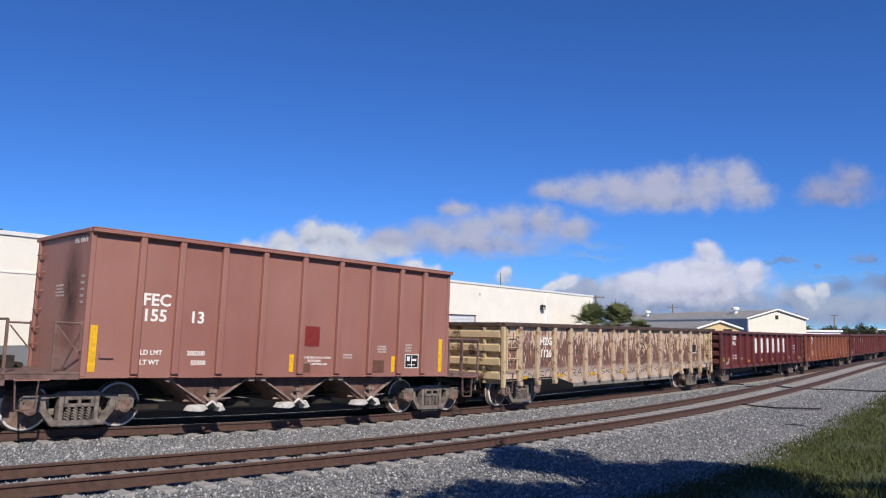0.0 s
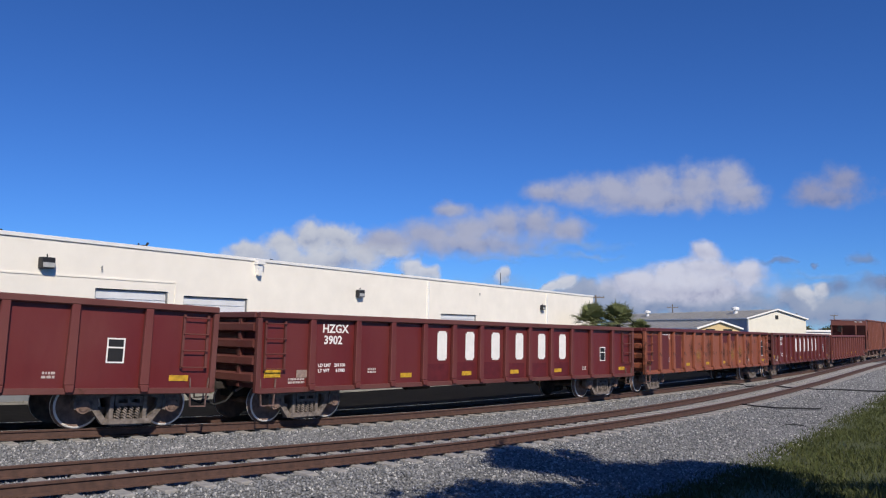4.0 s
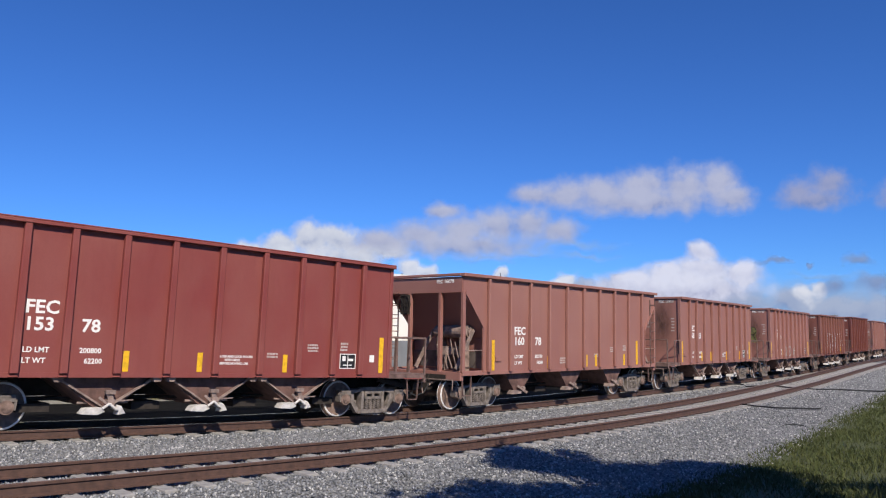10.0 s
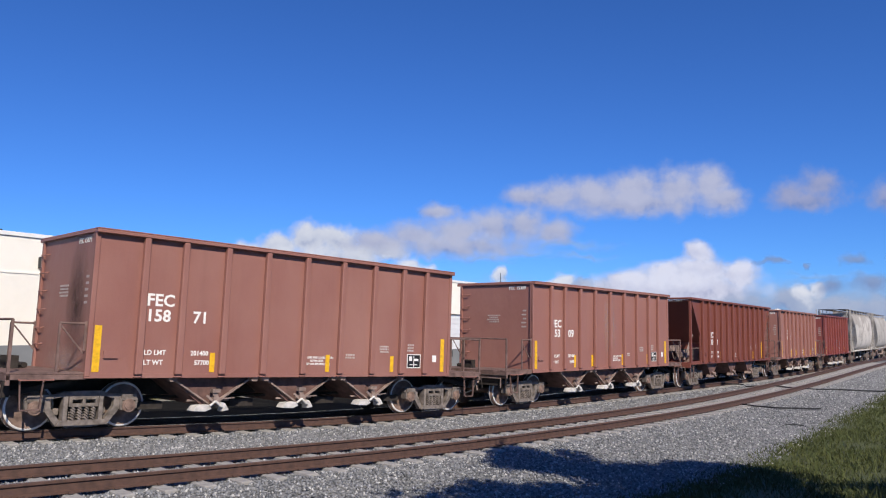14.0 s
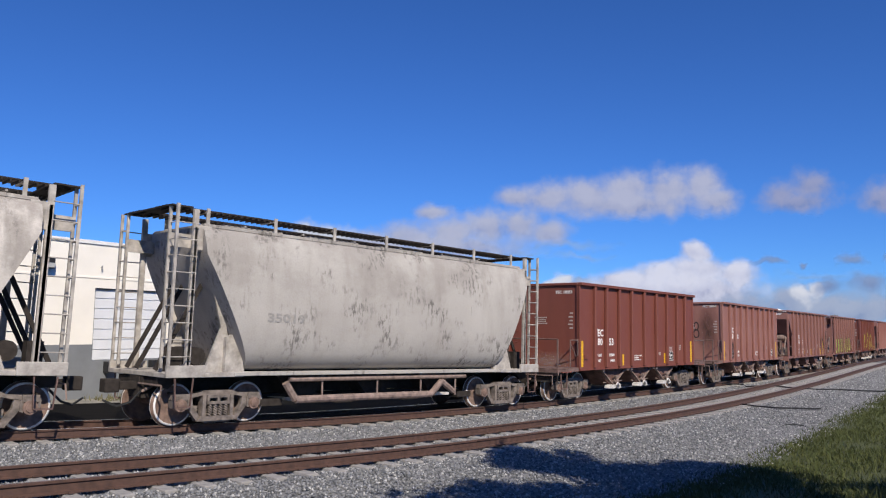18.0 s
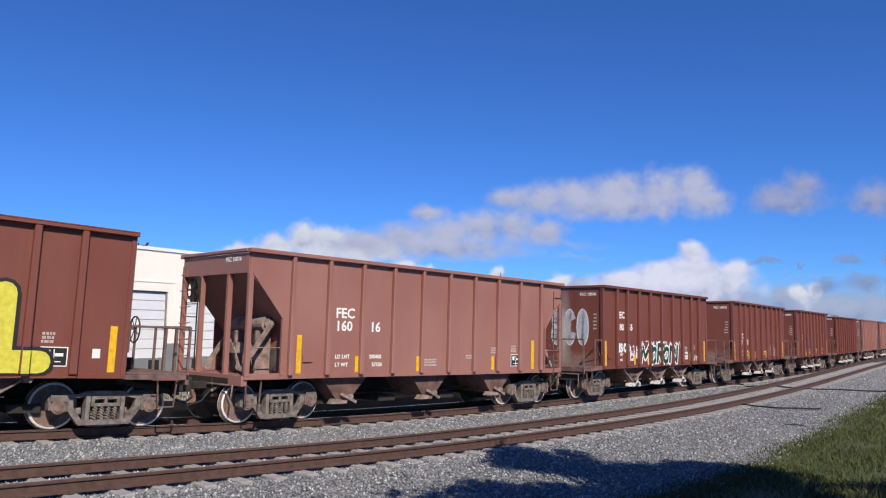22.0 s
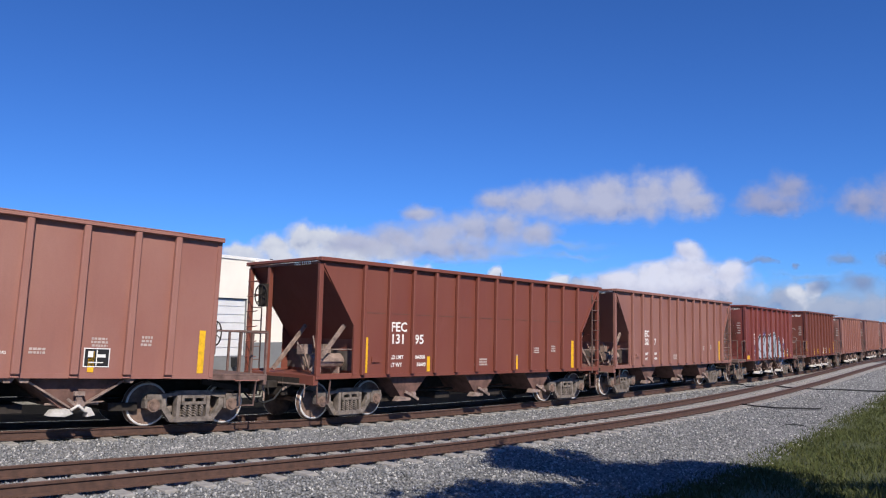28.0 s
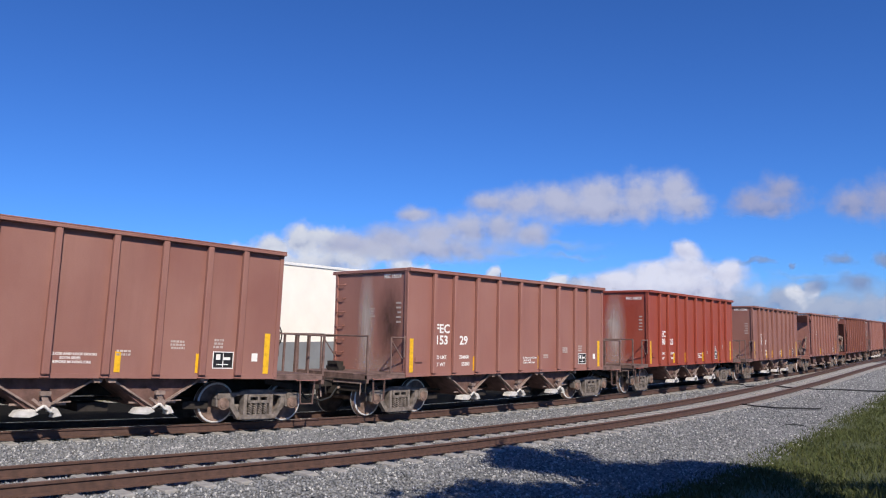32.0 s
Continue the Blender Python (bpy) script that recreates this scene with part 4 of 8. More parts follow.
def closed_hopper(paint, H=3.98):
    """Open-top rapid-discharge hopper with flat ends and platforms. Middle at x 0, rails at z 0."""
    car = new("hopper_car")
    L = 4.98
    bm = bmesh.new()
    box(bm, -L, L, -SIDE, -SIDE + 0.02, 1.12, H - 0.06)
    side = part("side_panel", bm, paint, car, "ribbed side of weathered brown paint")
    bm = bmesh.new()
    slab(bm, [(-0.075, 1.1), (0.075, 1.1), (0.065, H - 0.1), (-0.065, H - 0.1)], -SIDE - 0.12, -SIDE)
    box(bm, -0.08, 0.08, -SIDE - 0.1, -SIDE, 1.03, 1.07)
    bmesh.ops.bevel(bm, geom=bm.edges[:], offset=0.018, segments=1, affect="EDGES")
    rib = part("rib", bm, paint, car)
    for x in H_RIBS:
        if x:
            twin(rib, x)
    for k in (-1, 1):
        bm = bmesh.new()
        box(bm, k * L - 0.05, k * L + 0.05, -SIDE - 0.03, -SIDE + 0.06, 1.06, H)
        part("corner_post", bm, paint, car, bevel=0.01)
    bm = bmesh.new()
    box(bm, -L, L, SIDE - 0.02, SIDE, 1.12, H - 0.06)
    part("side_panel", bm, paint, car)
    bm = bmesh.new()
    box(bm, -0.07, 0.07, SIDE, SIDE + 0.085, 1.1, H - 0.1)
    back = part("rib", bm, paint, car)
    for x in H_RIBS:
        if x:
            twin(back, x)
    for d in (-1, 1):
        bm = bmesh.new()
        x0, x1 = sorted((d * (L - 0.02), d * L))
        box(bm, x0, x1, -SIDE + 0.06, SIDE - 0.06, 1.14, H - 0.06)
        e = part("end_panel", bm, paint, car)
        for y in (-1.5, 1.42):
            bm = bmesh.new()
            x0, x1 = sorted((d * L, d * (L + 0.05)))
            box(bm, x0, x1, y, y + 0.08, 1.14, H - 0.06)
            part("end_stiffener", bm, paint, e)
    bm = bmesh.new()
    for y0, y1 in ((-SIDE - 0.125, -SIDE + 0.06), (SIDE - 0.06, SIDE + 0.125)):
        box(bm, -L - 0.06, L + 0.06, y0, y1, H - 0.1, H - 0.03)
        box(bm, -L - 0.06, L + 0.06, y0, y0 + 0.17, H - 0.03, H)
    for d in (-1, 1):
        x0, x1 = sorted((d * (L - 0.05), d * (L + 0.06)))
        box(bm, x0, x1, -SIDE + 0.06, SIDE - 0.06, H - 0.09, H - 0.002)
    part("top_chord", bm, paint, car, bevel=0.01)
    for side in (-1, 1):
        bm = bmesh.new()
        y0, y1 = sorted((side * (SIDE - 0.12), side * (SIDE + 0.02)))
        box(bm, -L - 0.05, L + 0.05, y0, y1, 1.03, 1.12)
        part("side_sill", bm, paint, car)
    bm = bmesh.new()
    box(bm, -L + 0.02, L - 0.02, -SIDE + 0.02, SIDE - 0.02, 1.2, 1.6)
    for d in (-1, 1):
        plate(bm, [(d * (L - 0.03), -1.5, 3.5), (d * (L - 1.4), -1.5, 1.6), (d * (L - 1.4), 1.5, 1.6), (d * (L - 0.03), 1.5, 3.5)], 0.02)
    part("inner_floor", bm, LOAD, car)
    sill_and_floor(car, 6.3, paint)
    for x in (-2.2, 0.05, 2.28):
        hopper_chute(car, x, DUSTY_CHUTE)
    for d in (-1, 1):
        end_platform(car, d * L, d, paint, d > 0)
        step_irons(car, d * (L + 0.75), d, paint)
        build_truck(car, d * 4.84)
        coupler(car, d * 6.3, d)
        grab_irons(car, [(d * (L + 0.0), 1.28, z, 0.36, "y", (d * 0.07, 0, -0.02)) for z in (1.65, 2.0, 2.4, 2.8, 3.2, 3.6)], paint)
    bm = bmesh.new()
    box(bm, -4.7, -4.42, -SIDE - 0.04, -SIDE - 0.0, 1.42, 1.56)
    part("card_board", bm, paint, car)
    return car


def open_hopper(paint, L, pitch, nribs, slope_in, knee, head, shift=0.0):
    """Hopper with open end bays: the end sheets slope in under the top."""
    car = new("hopper_car")
    H = 4.0
    xs = [(i - (nribs - 1) / 2) * pitch + shift for i in range(nribs)]
    Lb = L - slope_in
    shape = [(-L + 0.02, H - 0.1), (L - 0.02, H - 0.1), (L - 0.02, H - head - 0.05), (Lb, knee), (Lb, 1.12), (-Lb, 1.12), (-Lb, knee), (-L + 0.02, H - head - 0.05)]
    inner, turn = (Lb - 0.03, knee - 0.05) if knee > 3 else (Lb - 0.25, knee - 0.35)
    bm = bmesh.new()
    slab(bm, shape, -SIDE, -SIDE + 0.02)
    part("side_panel", bm, paint, car, "ribbed side of weathered brown paint")
    bm = bmesh.new()
    slab(bm, [(-0.06, 1.1), (0.06, 1.1), (0.05, H - 0.1), (-0.05, H - 0.1)], -SIDE - 0.115, -SIDE)
    bmesh.ops.bevel(bm, geom=bm.edges[:], offset=0.018, segments=1, affect="EDGES")
    rib = part("rib", bm, paint, car)
    rib.matrix_basis = Matrix.Translation((xs[0], 0, 0))
    for x in xs[1:]:
        twin(rib, x - xs[0])
    bm = bmesh.new()
    slab(bm, shape, SIDE - 0.02, SIDE)
    part("side_panel", bm, paint, car)
    bm = bmesh.new()
    box(bm, -0.06, 0.06, SIDE, SIDE + 0.09, 1.1, H - 0.1)
    back = part("rib", bm, paint, car)
    back.matrix_basis = Matrix.Translation((xs[0], 0, 0))
    for x in xs[1:]:
        twin(back, x - xs[0])
    for d in (-1, 1):
        bm = bmesh.new()
        plate(bm, [(d * (L - 0.06), -SIDE + 0.02, H - head), (d * inner, -SIDE + 0.02, turn), (d * inner, SIDE - 0.02, turn), (d * (L - 0.06), SIDE - 0.02, H - head)], 0.02)
        plate(bm, [(d * inner, -1.5, turn), (d * inner, -1.5, 1.1), (d * inner, 1.5, 1.1), (d * inner, 1.5, turn)], 0.02)
        part("slope_sheet", bm, paint, car, "sloping end sheet in shade")
        # header across the end and its posts
        bm = bmesh.new()
        x0, x1 = sorted((d * (L - 0.03), d * L))
        box(bm, x0, x1, -SIDE + 0.021, SIDE - 0.021, H - head - 0.06, H - 0.101)
        part("end_header", bm, paint, car)
        for y in (-1.5, -0.62, 0.62, 1.5) if head > 0.3 else (-1.5, 0.62, 1.5):
            bm = bmesh.new()
            x0, x1 = sorted((d * (L - 0.12), d * L))
            box(bm, x0, x1, y - 0.05, y + 0.05, 1.1, H - head - 0.06)
            part("end_post", bm, paint, car, bevel=0.008)
        bm = bmesh.new()
        bar(bm, (d * (L - 0.1), -SIDE - 0.02, H - head - 0.05), (d * Lb, -SIDE - 0.02, knee), 0.05, 0.06)
        bar(bm, (d * Lb, -SIDE - 0.02, knee), (d * Lb, -SIDE - 0.02, 1.12), 0.06, 0.05)
        part("edge_flange", bm, paint, car)
        bm = bmesh.new()
        x0, x1 = sorted((d * (Lb - 0.3), d * L))
        box(bm, x0, x1, -1.5, 1.5, 1.06, 1.12)
        for s in (-1, 1):
            y0, y1 = sorted((s * 1.44, s * 1.54))
            box(bm, x0, x1, y0, y1, 1.02, 1.16)
        xa, xb = sorted((d * (L - 0.1), d * (L + 0.05)))
        box(bm, xa, xb, -1.5, 1.5, 0.88, 1.12)
        deck = part("end_platform", bm, paint, car, "steel end deck", bevel=0.008)
        if d < 0:
            bm = bmesh.new()
            xm = d * (L - 0.75)
            if head > 0.3:
                rod(bm, (xm + 0.1, -1.1, 2.3), (xm + 0.1, 0.2, 2.3), 0.19, 16)
                rod(bm, (xm + 0.1, -1.17, 2.3), (xm + 0.1, 0.27, 2.3), 0.13, 14)
                for y in (-0.9, 0.0):
                    box(bm, xm - 0.1, xm + 0.3, y - 0.03, y + 0.03, 1.12, 2.14)
            else:
                rod(bm, (xm - 0.42, -0.95, 1.45), (xm + 0.42, -0.95, 1.45), 0.19, 16)
                rod(bm, (xm - 0.49, -0.95, 1.45), (xm + 0.49, -0.95, 1.45), 0.13, 14)
                for xk in (xm - 0.3, xm + 0.3):
                    box(bm, xk - 0.03, xk + 0.03, -1.1, -0.8, 1.12, 1.3)
            part("air_tank", bm, FLANGE, deck, "dusty air tank on the end deck")
        bm = bmesh.new()
        bar(bm, (d * (L - 0.1), -1.2, 1.2), (d * (Lb + 0.05), -1.2, 2.35), 0.06, 0.1)
        bar(bm, (d * (L - 0.1), 0.4, 1.2), (d * (Lb + 0.05), 0.4, 2.35), 0.06, 0.1)
        rod(bm, (d * (Lb - 0.2), -1.5, 1.75), (d * (L - 0.06), -1.5, 1.75), 0.014, 6)
        for i in range(5):
            a = Vector((d * (L - 0.3 - 0.13 * i), -0.9 + 0.3 * (i % 3), 1.2))
            rod(bm, a, a + Vector((d * 0.12, 0.15, 0.55 + 0.08 * i)), 0.02, 6)
        box(bm, xm + d * 0.3 - 0.13, xm + d * 0.3 + 0.13, -0.6, -0.3, 1.6, 1.85)
        part("brake_rigging", bm, FLANGE, deck)
        if d < 0:
            bm = bmesh.new()
            xw = -L - 0.12
            n = 14
            pts = [Vector((xw, 0.75 + 0.28 * math.cos(2 * math.pi * i / n), 3.1 + 0.28 * math.sin(2 * math.pi * i / n))) for i in range(n)]
            for i in range(n):
                rod(bm, pts[i], pts[(i + 1) % n], 0.016, 6)
            for i in range(0, n, 2):
                rod(bm, pts[i], (xw, 0.75, 3.1), 0.01, 5)
            rod(bm, (xw, 0.75, 3.1), (-L, 0.75, 3.1), 0.03, 6)
            box(bm, -L - 0.1, -L, 0.6, 0.9, 2.8, 3.4)
            part("brake_wheel", bm, STEEL_DARK, car)
        # ladder at the corner
        for s in (-1, 1):
            if s * d > 0:
                continue
            bm = bmesh.new()
            for xk in (d * (L - 0.02), d * (L - 0.45)):
                bar(bm, (xk, s * (SIDE + 0.02), 0.95), (xk, s * (SIDE + 0.02), H - 0.3), 0.04, 0.02)
            for z in (1.4, 1.75, 2.1, 2.45, 2.8, 3.15, 3.5):
                rod(bm, (d * (L - 0.02), s * (SIDE + 0.03), z), (d * (L - 0.45), s * (SIDE + 0.03), z), 0.013, 6)
            part("ladder", bm, WORN_STEEL, car)
        grab_irons(car, [(d * L, -d * 1.25, z, 0.38, "y", (d * 0.08, 0, -0.02)) for z in (1.5, 1.9, 2.3, 2.7, 3.1, 3.5)], paint)
        step_irons(car, d * (L - 0.5), d, paint)
        build_truck(car, d * (4.9 if L > 6.2 else 4.82))
        coupler(car, d * (L + 0.02), d)
    bm = bmesh.new()
    for y0, y1 in ((-SIDE - 0.12, -SIDE + 0.05), (SIDE - 0.05, SIDE + 0.12)):
        box(bm, -L - 0.04, L + 0.04, y0, y1, H - 0.1, H)
    for d in (-1, 1):
        x0, x1 = sorted((d * (L - 0.1), d * (L + 0.06)))
        box(bm, x0, x1, -SIDE + 0.05, SIDE - 0.05, H - 0.08, H - 0.002)
    part("top_chord", bm, paint, car, bevel=0.012)
    for s in (-1, 1):
        bm = bmesh.new()
        y0, y1 = sorted((s * (SIDE - 0.1), s * (SIDE + 0.03)))
        box(bm, -Lb - 0.05, Lb + 0.05, y0, y1, 1.03, 1.12)
        part("side_sill", bm, paint, car)
    bm = bmesh.new()
    box(bm, -Lb + 0.2, Lb - 0.2, -SIDE + 0.02, SIDE - 0.02, 1.2, 1.7)
    part("inner_floor", bm, LOAD, car)
    sill_and_floor(car, L, paint)
    for x in (-3.0, 0.05, 2.95):
        bm = bmesh.new()
        for s in (-1, 1):
            y0, y1 = sorted((s * 0.12, s * 1.35))
            slab(bm, [(x - 0.78, 1.04), (x + 0.7, 1.04), (x + 0.12, 0.46), (x - 0.28, 0.46)], y0, y1)
        c = part("hopper_chute", bm, DUSTY_CHUTE, car, "dusty sloping discharge chute", bevel=0.015)
        bm = bmesh.new()
        slab(bm, [(x - 0.48, 0.38), (x - 0.36, 0.5), (x + 0.02, 0.45), (x + 0.0, 0.38)], -1.42, -1.2)
        bar(bm, (x - 0.2, -1.42, 0.62), (x + 0.3, -1.42, 0.4), 0.04, 0.07)
        rod(bm, (x + 0.12, -1.45, 0.54), (x + 0.12, -1.2, 0.54), 0.07, 8)
        part("gate", bm, FLANGE, c)
    bm = bmesh.new()
    xb = -Lb + 0.62
    box(bm, xb, xb + 0.28, -SIDE - 0.04, -SIDE, 1.42, 1.56)
    part("card_board", bm, paint, car)
    return car


def gondola(paint, L, stakes, top, low, belly=0.0):
    car = new("gondola_car")
    bm = bmesh.new()
    if belly:
        shape = [(-L, top - 0.1), (-L, low + 0.25), (-5.3, low + 0.25), (-4.1, low - 0.02), (4.1, low - 0.02), (5.3, low + 0.25), (L, low + 0.25), (L, top - 0.1)]
    else:
        shape = [(-L, top - 0.1), (-L, low + 0.05), (L, low + 0.05), (L, top - 0.1)]
    slab(bm, shape, -SIDE + 0.1, -SIDE + 0.12)
    part("side_panel", bm, paint, car, "dented side sheet between the stakes")
    bm = bmesh.new()
    slab(bm, shape, SIDE - 0.12, SIDE - 0.1)
    part("side_panel", bm, paint, car)
    bm = bmesh.new()
    box(bm, -0.08, 0.08, SIDE - 0.1, SIDE, low + 0.1, top - 0.14)
    back = part("stake", bm, paint, car)
    back.matrix_basis = Matrix.Translation((stakes[0], 0, 0))
    for x in stakes[1:]:
        twin(back, x - stakes[0])
    bm = bmesh.new()
    slab(bm, [(-0.095, low + 0.16), (0.095, low + 0.16), (0.08, top - 0.12), (-0.08, top - 0.12)], -SIDE - 0.02, -SIDE + 0.1)
    slab(bm, [(-0.095, low + 0.16), (0.095, low + 0.16), (0.07, low + 0.02), (-0.07, low + 0.02)], -SIDE - 0.05, -SIDE + 0.1)
    bmesh.ops.bevel(bm, geom=bm.edges[:], offset=0.015, segments=1, affect="EDGES")
    stake = part("stake", bm, paint, car)
    stake.matrix_basis = Matrix.Translation((stakes[0], 0, 0))
    for x in stakes[1:]:
        twin(stake, x - stakes[0])
    bm = bmesh.new()
    for s in (-1, 1):
        y0, y1 = sorted((s * (SIDE - 0.14), s * (SIDE + 0.03)))
        box(bm, -L - 0.03, L + 0.03, y0, y1, top - 0.14, top)
    for d in (-1, 1):
        x0, x1 = sorted((d * (L - 0.08), d * (L + 0.08)))
        box(bm, x0, x1, -SIDE + 0.14, SIDE - 0.14, top - 0.14, top - 0.002)
    part("top_chord", bm, paint, car, bevel=0.02)
    if not belly:
        for s in (-1, 1):
            bm = bmesh.new()
            y0, y1 = sorted((s * (SIDE - 0.12), s * (SIDE - 0.02)))
            box(bm, -L, L, y0, y1, low - 0.02, low + 0.1)
            part("side_sill", bm, paint, car, bevel=0.01)
    for d in (-1, 1):
        bm = bmesh.new()
        x0, x1 = sorted((d * (L - 0.12), d * (L - 0.06)))
        box(bm, x0, x1, -SIDE + 0.12, SIDE - 0.12, low + 0.1, top - 0.14)
        e = part("end_panel", bm, paint, car)
        h = (top - low - 0.3) / 4
        for k in range(4):
            bm = bmesh.new()
            z = low + 0.2 + k * h
            xa, xb = d * (L - 0.06), d * (L + 0.1)
            v = [(-SIDE + 0.16, 0), (SIDE - 0.16, 0)]
            c = []
            for y, _ in v:
                c += [bm.verts.new((xa, y, z)), bm.verts.new((xb, y, z + 0.06)), bm.verts.new((xb, y, z + h * 0.55)), bm.verts.new((xa, y, z + h * 0.7))]
            for i in range(4):
                j = (i + 1) % 4
                bm.faces.new((c[i], c[j], c[4 + j], c[4 + i]))
            bm.faces.new(c[:4])
            bm.faces.new(c[4:][::-1])
            part("end_rib", bm, paint, e)
        for y in (-0.75, 0.75):
            bm = bmesh.new()
            box(bm, min(d * (L - 0.06), d * (L + 0.06)), max(d * (L - 0.06), d * (L + 0.06)), y - 0.05, y + 0.05, low + 0.12, top - 0.16)
            part("end_post", bm, paint, e)
        for y in (-SIDE + 0.06, SIDE - 0.06):
            bm = bmesh.new()
            box(bm, d * L - 0.07, d * L + 0.05, y - 0.06, y + 0.06, low, top - 0.14)
            part("corner_post", bm, paint, car, bevel=0.01)
        # plain door-like plate and grab irons next to the end
        bm = bmesh.new()
        xk = d * (L - 0.45)
        for e in (-0.27, 0.27):
            bar(bm, (xk + e, -SIDE + 0.06, low + 0.5), (xk + e, -SIDE + 0.06, top - 0.2), 0.05, 0.05)
        part("ladder_stile", bm, paint, car)
        grab_irons(car, [(xk, -SIDE + 0.06, z, 0.54, "x", (0, -0.07, -0.02)) for z in (low + 0.55, low + 0.9, low + 1.25, low + 1.6)], paint)
        grab_irons(car, [(d * (L + 0.05), -d * 1.1, z, 0.4, "y", (d * 0.08, 0, -0.02)) for z in (low + 0.4, low + 0.85, low + 1.3)], paint)
        step_irons(car, d * (L - 0.5), d, paint)
        build_truck(car, d * 6.82)
        coupler(car, d * (L - 0.25), d)
    bm = bmesh.new()
    box(bm, -L + 0.1, L - 0.1, -SIDE + 0.12, SIDE - 0.12, 1.08, 1.14)
    part("floor_plate", bm, LOAD, car)
    bm = bmesh.new()
    box(bm, -L + 0.1, L - 0.1, -0.2, 0.2, 0.7, 1.06)
    for x in range(-5, 6):
        box(bm, x * 1.4 - 0.05, x * 1.4 + 0.05, -1.4, 1.4, 0.9, 1.07)
    for x in (-3.0, -0.4, 2.1):
        rod(bm, (x, -0.7, 0.72), (x + 0.9, -0.7, 0.72), 0.15, 10)
    part("underframe", bm, STEEL_DARK, car)
    return car


def covered_hopper(paint):
    car = new("covered_hopper_car")
    L, H = 6.37, 4.42
    # rounded side section (y, z), swept along the body and sloped at its ends
    sec = [(1.0, 1.2), (1.2, 1.27), (1.36, 1.4), (1.47, 1.58), (1.55, 1.85), (1.595, 2.2), (1.605, 2.6), (1.59, 3.0), (1.555, 3.4), (1.5, 3.75), (1.42, 4.08), (1.3, 4.3), (1.1, H)]
    bm = bmesh.new()
    rings = []
    for d in (-1, 1):
        ring = []
        for y, z in sec:
            f = (z - 1.2) / (H - 1.2)
            xx = 4.35 + 1.3 * min(1.0, f * 1.25)
            ring.append((d * xx, y, z))
        rings.append(ring)
    n = len(sec)
    left = [[bm.verts.new((x, -y, z)) for x, y, z in r] for r in rings]
    right = [[bm.verts.new((x, y, z)) for x, y, z in r] for r in rings]
    for grp in (left, right):
        for j in range(n - 1):
            bm.faces.new((grp[0][j], grp[1][j], grp[1][j + 1], grp[0][j + 1]))
    bm.faces.new((left[0][-1], left[1][-1], right[1][-1], right[0][-1]))
    for i in (0, 1):
        for j in range(n - 1):
            bm.faces.new((left[i][j], left[i][j + 1], right[i][j + 1], right[i][j]))
    bmesh.ops.recalc_face_normals(bm, faces=bm.faces)
    bm.normal_update()
    for e in bm.edges:
        e.smooth = len(e.link_faces) == 2 and e.calc_face_angle(0) < 0.5
    part("tank_body", bm, paint, car, "rounded dirty white side with worn marks", smooth=True)
    bm = bmesh.new()
    for s in (-1, 1):
        y0, y1 = sorted((s * 1.0, s * 1.42))
        box(bm, -4.75, 4.75, y0, y1, 1.08, 1.17)
        y0, y1 = sorted((s * 0.95, s * 1.22))
        box(bm, -5.6, 5.6, y0, y1, H - 0.06, H + 0.02)
    part("side_sill", bm, paint, car, bevel=0.01)
    for xk in (-2.9, 0.0, 2.9):
        for s in (-1, 1):
            bm = bmesh.new()
            y0, y1 = sorted((s * 1.57, s * 1.603))
            box(bm, xk - 0.015, xk + 0.015, y0, y1, 2.3, 3.0)
            part("seam", bm, paint, car)
    # roof walkway
    bm = bmesh.new()
    for s in (-1, 1):
        for k in range(4):
            y = s * (0.42 + 0.16 * k)
            box(bm, -L, L, y - 0.035, y + 0.035, H + 0.34, H + 0.37)
    for k in range(-40, 41):
        for s in (-1, 1):
            y0, y1 = sorted((s * 0.38, s * 0.95))
            box(bm, k * 0.156 - 0.015, k * 0.156 + 0.015, y0, y1, H + 0.3, H + 0.345)
    for d in (-1, 1):
        x0, x1 = sorted((d * (L - 0.5), d * L))
        box(bm, x0, x1, -1.2, 1.2, H + 0.33, H + 0.36)
    walkway = part("roof_walkway", bm, STEEL_DARK, car, "dark steel grating walkway")
    for k in range(7):
        x = -5.4 + 1.8 * k
        for s in (-1, 1):
            bm = bmesh.new()
            bar(bm, (x, s * 1.0, H - 0.02), (x, s * 1.0, H + 0.4), 0.04, 0.08)
            bar(bm, (x, s * 1.0, H + 0.32), (x, s * 0.36, H + 0.32), 0.05, 0.04)
            part("walkway_bracket", bm, DUSTY_WHITE, walkway)
    for k in range(4):
        bm = bmesh.new()
        box(bm, -4.6 + 2.5 * k, -2.9 + 2.5 * k, -0.3, 0.3, H, H + 0.2)
        part("hatch", bm, paint, car, bevel=0.02)
    for d in (-1, 1):
        bm = bmesh.new()
        plate(bm, [(d * 5.6, -0.95, H - 0.15), (d * 4.2, -0.85, 1.5), (d * 4.2, 0.85, 1.5), (d * 5.6, 0.95, H - 0.15)], 0.03)
        slope = part("slope_sheet", bm, paint, car)
        bm = bmesh.new()
        for y in (-0.8, -0.28, 0.28, 0.8):
            bar(bm, (d * 4.5, y, 1.75), (d * 5.68, y, H - 0.25), 0.05, 0.12)
        for y in (-1.12, 1.06):
            slab(bm, [(d * 4.6, 1.16), (d * 5.35, 1.16), (d * 4.98, 2.15), (d * 5.2, 2.9), (d * 4.95, 2.6)], y, y + 0.06)
        part("stiffener", bm, DUSTY_WHITE, slope, "pale stiffening ribs and gussets")
        bm = bmesh.new()
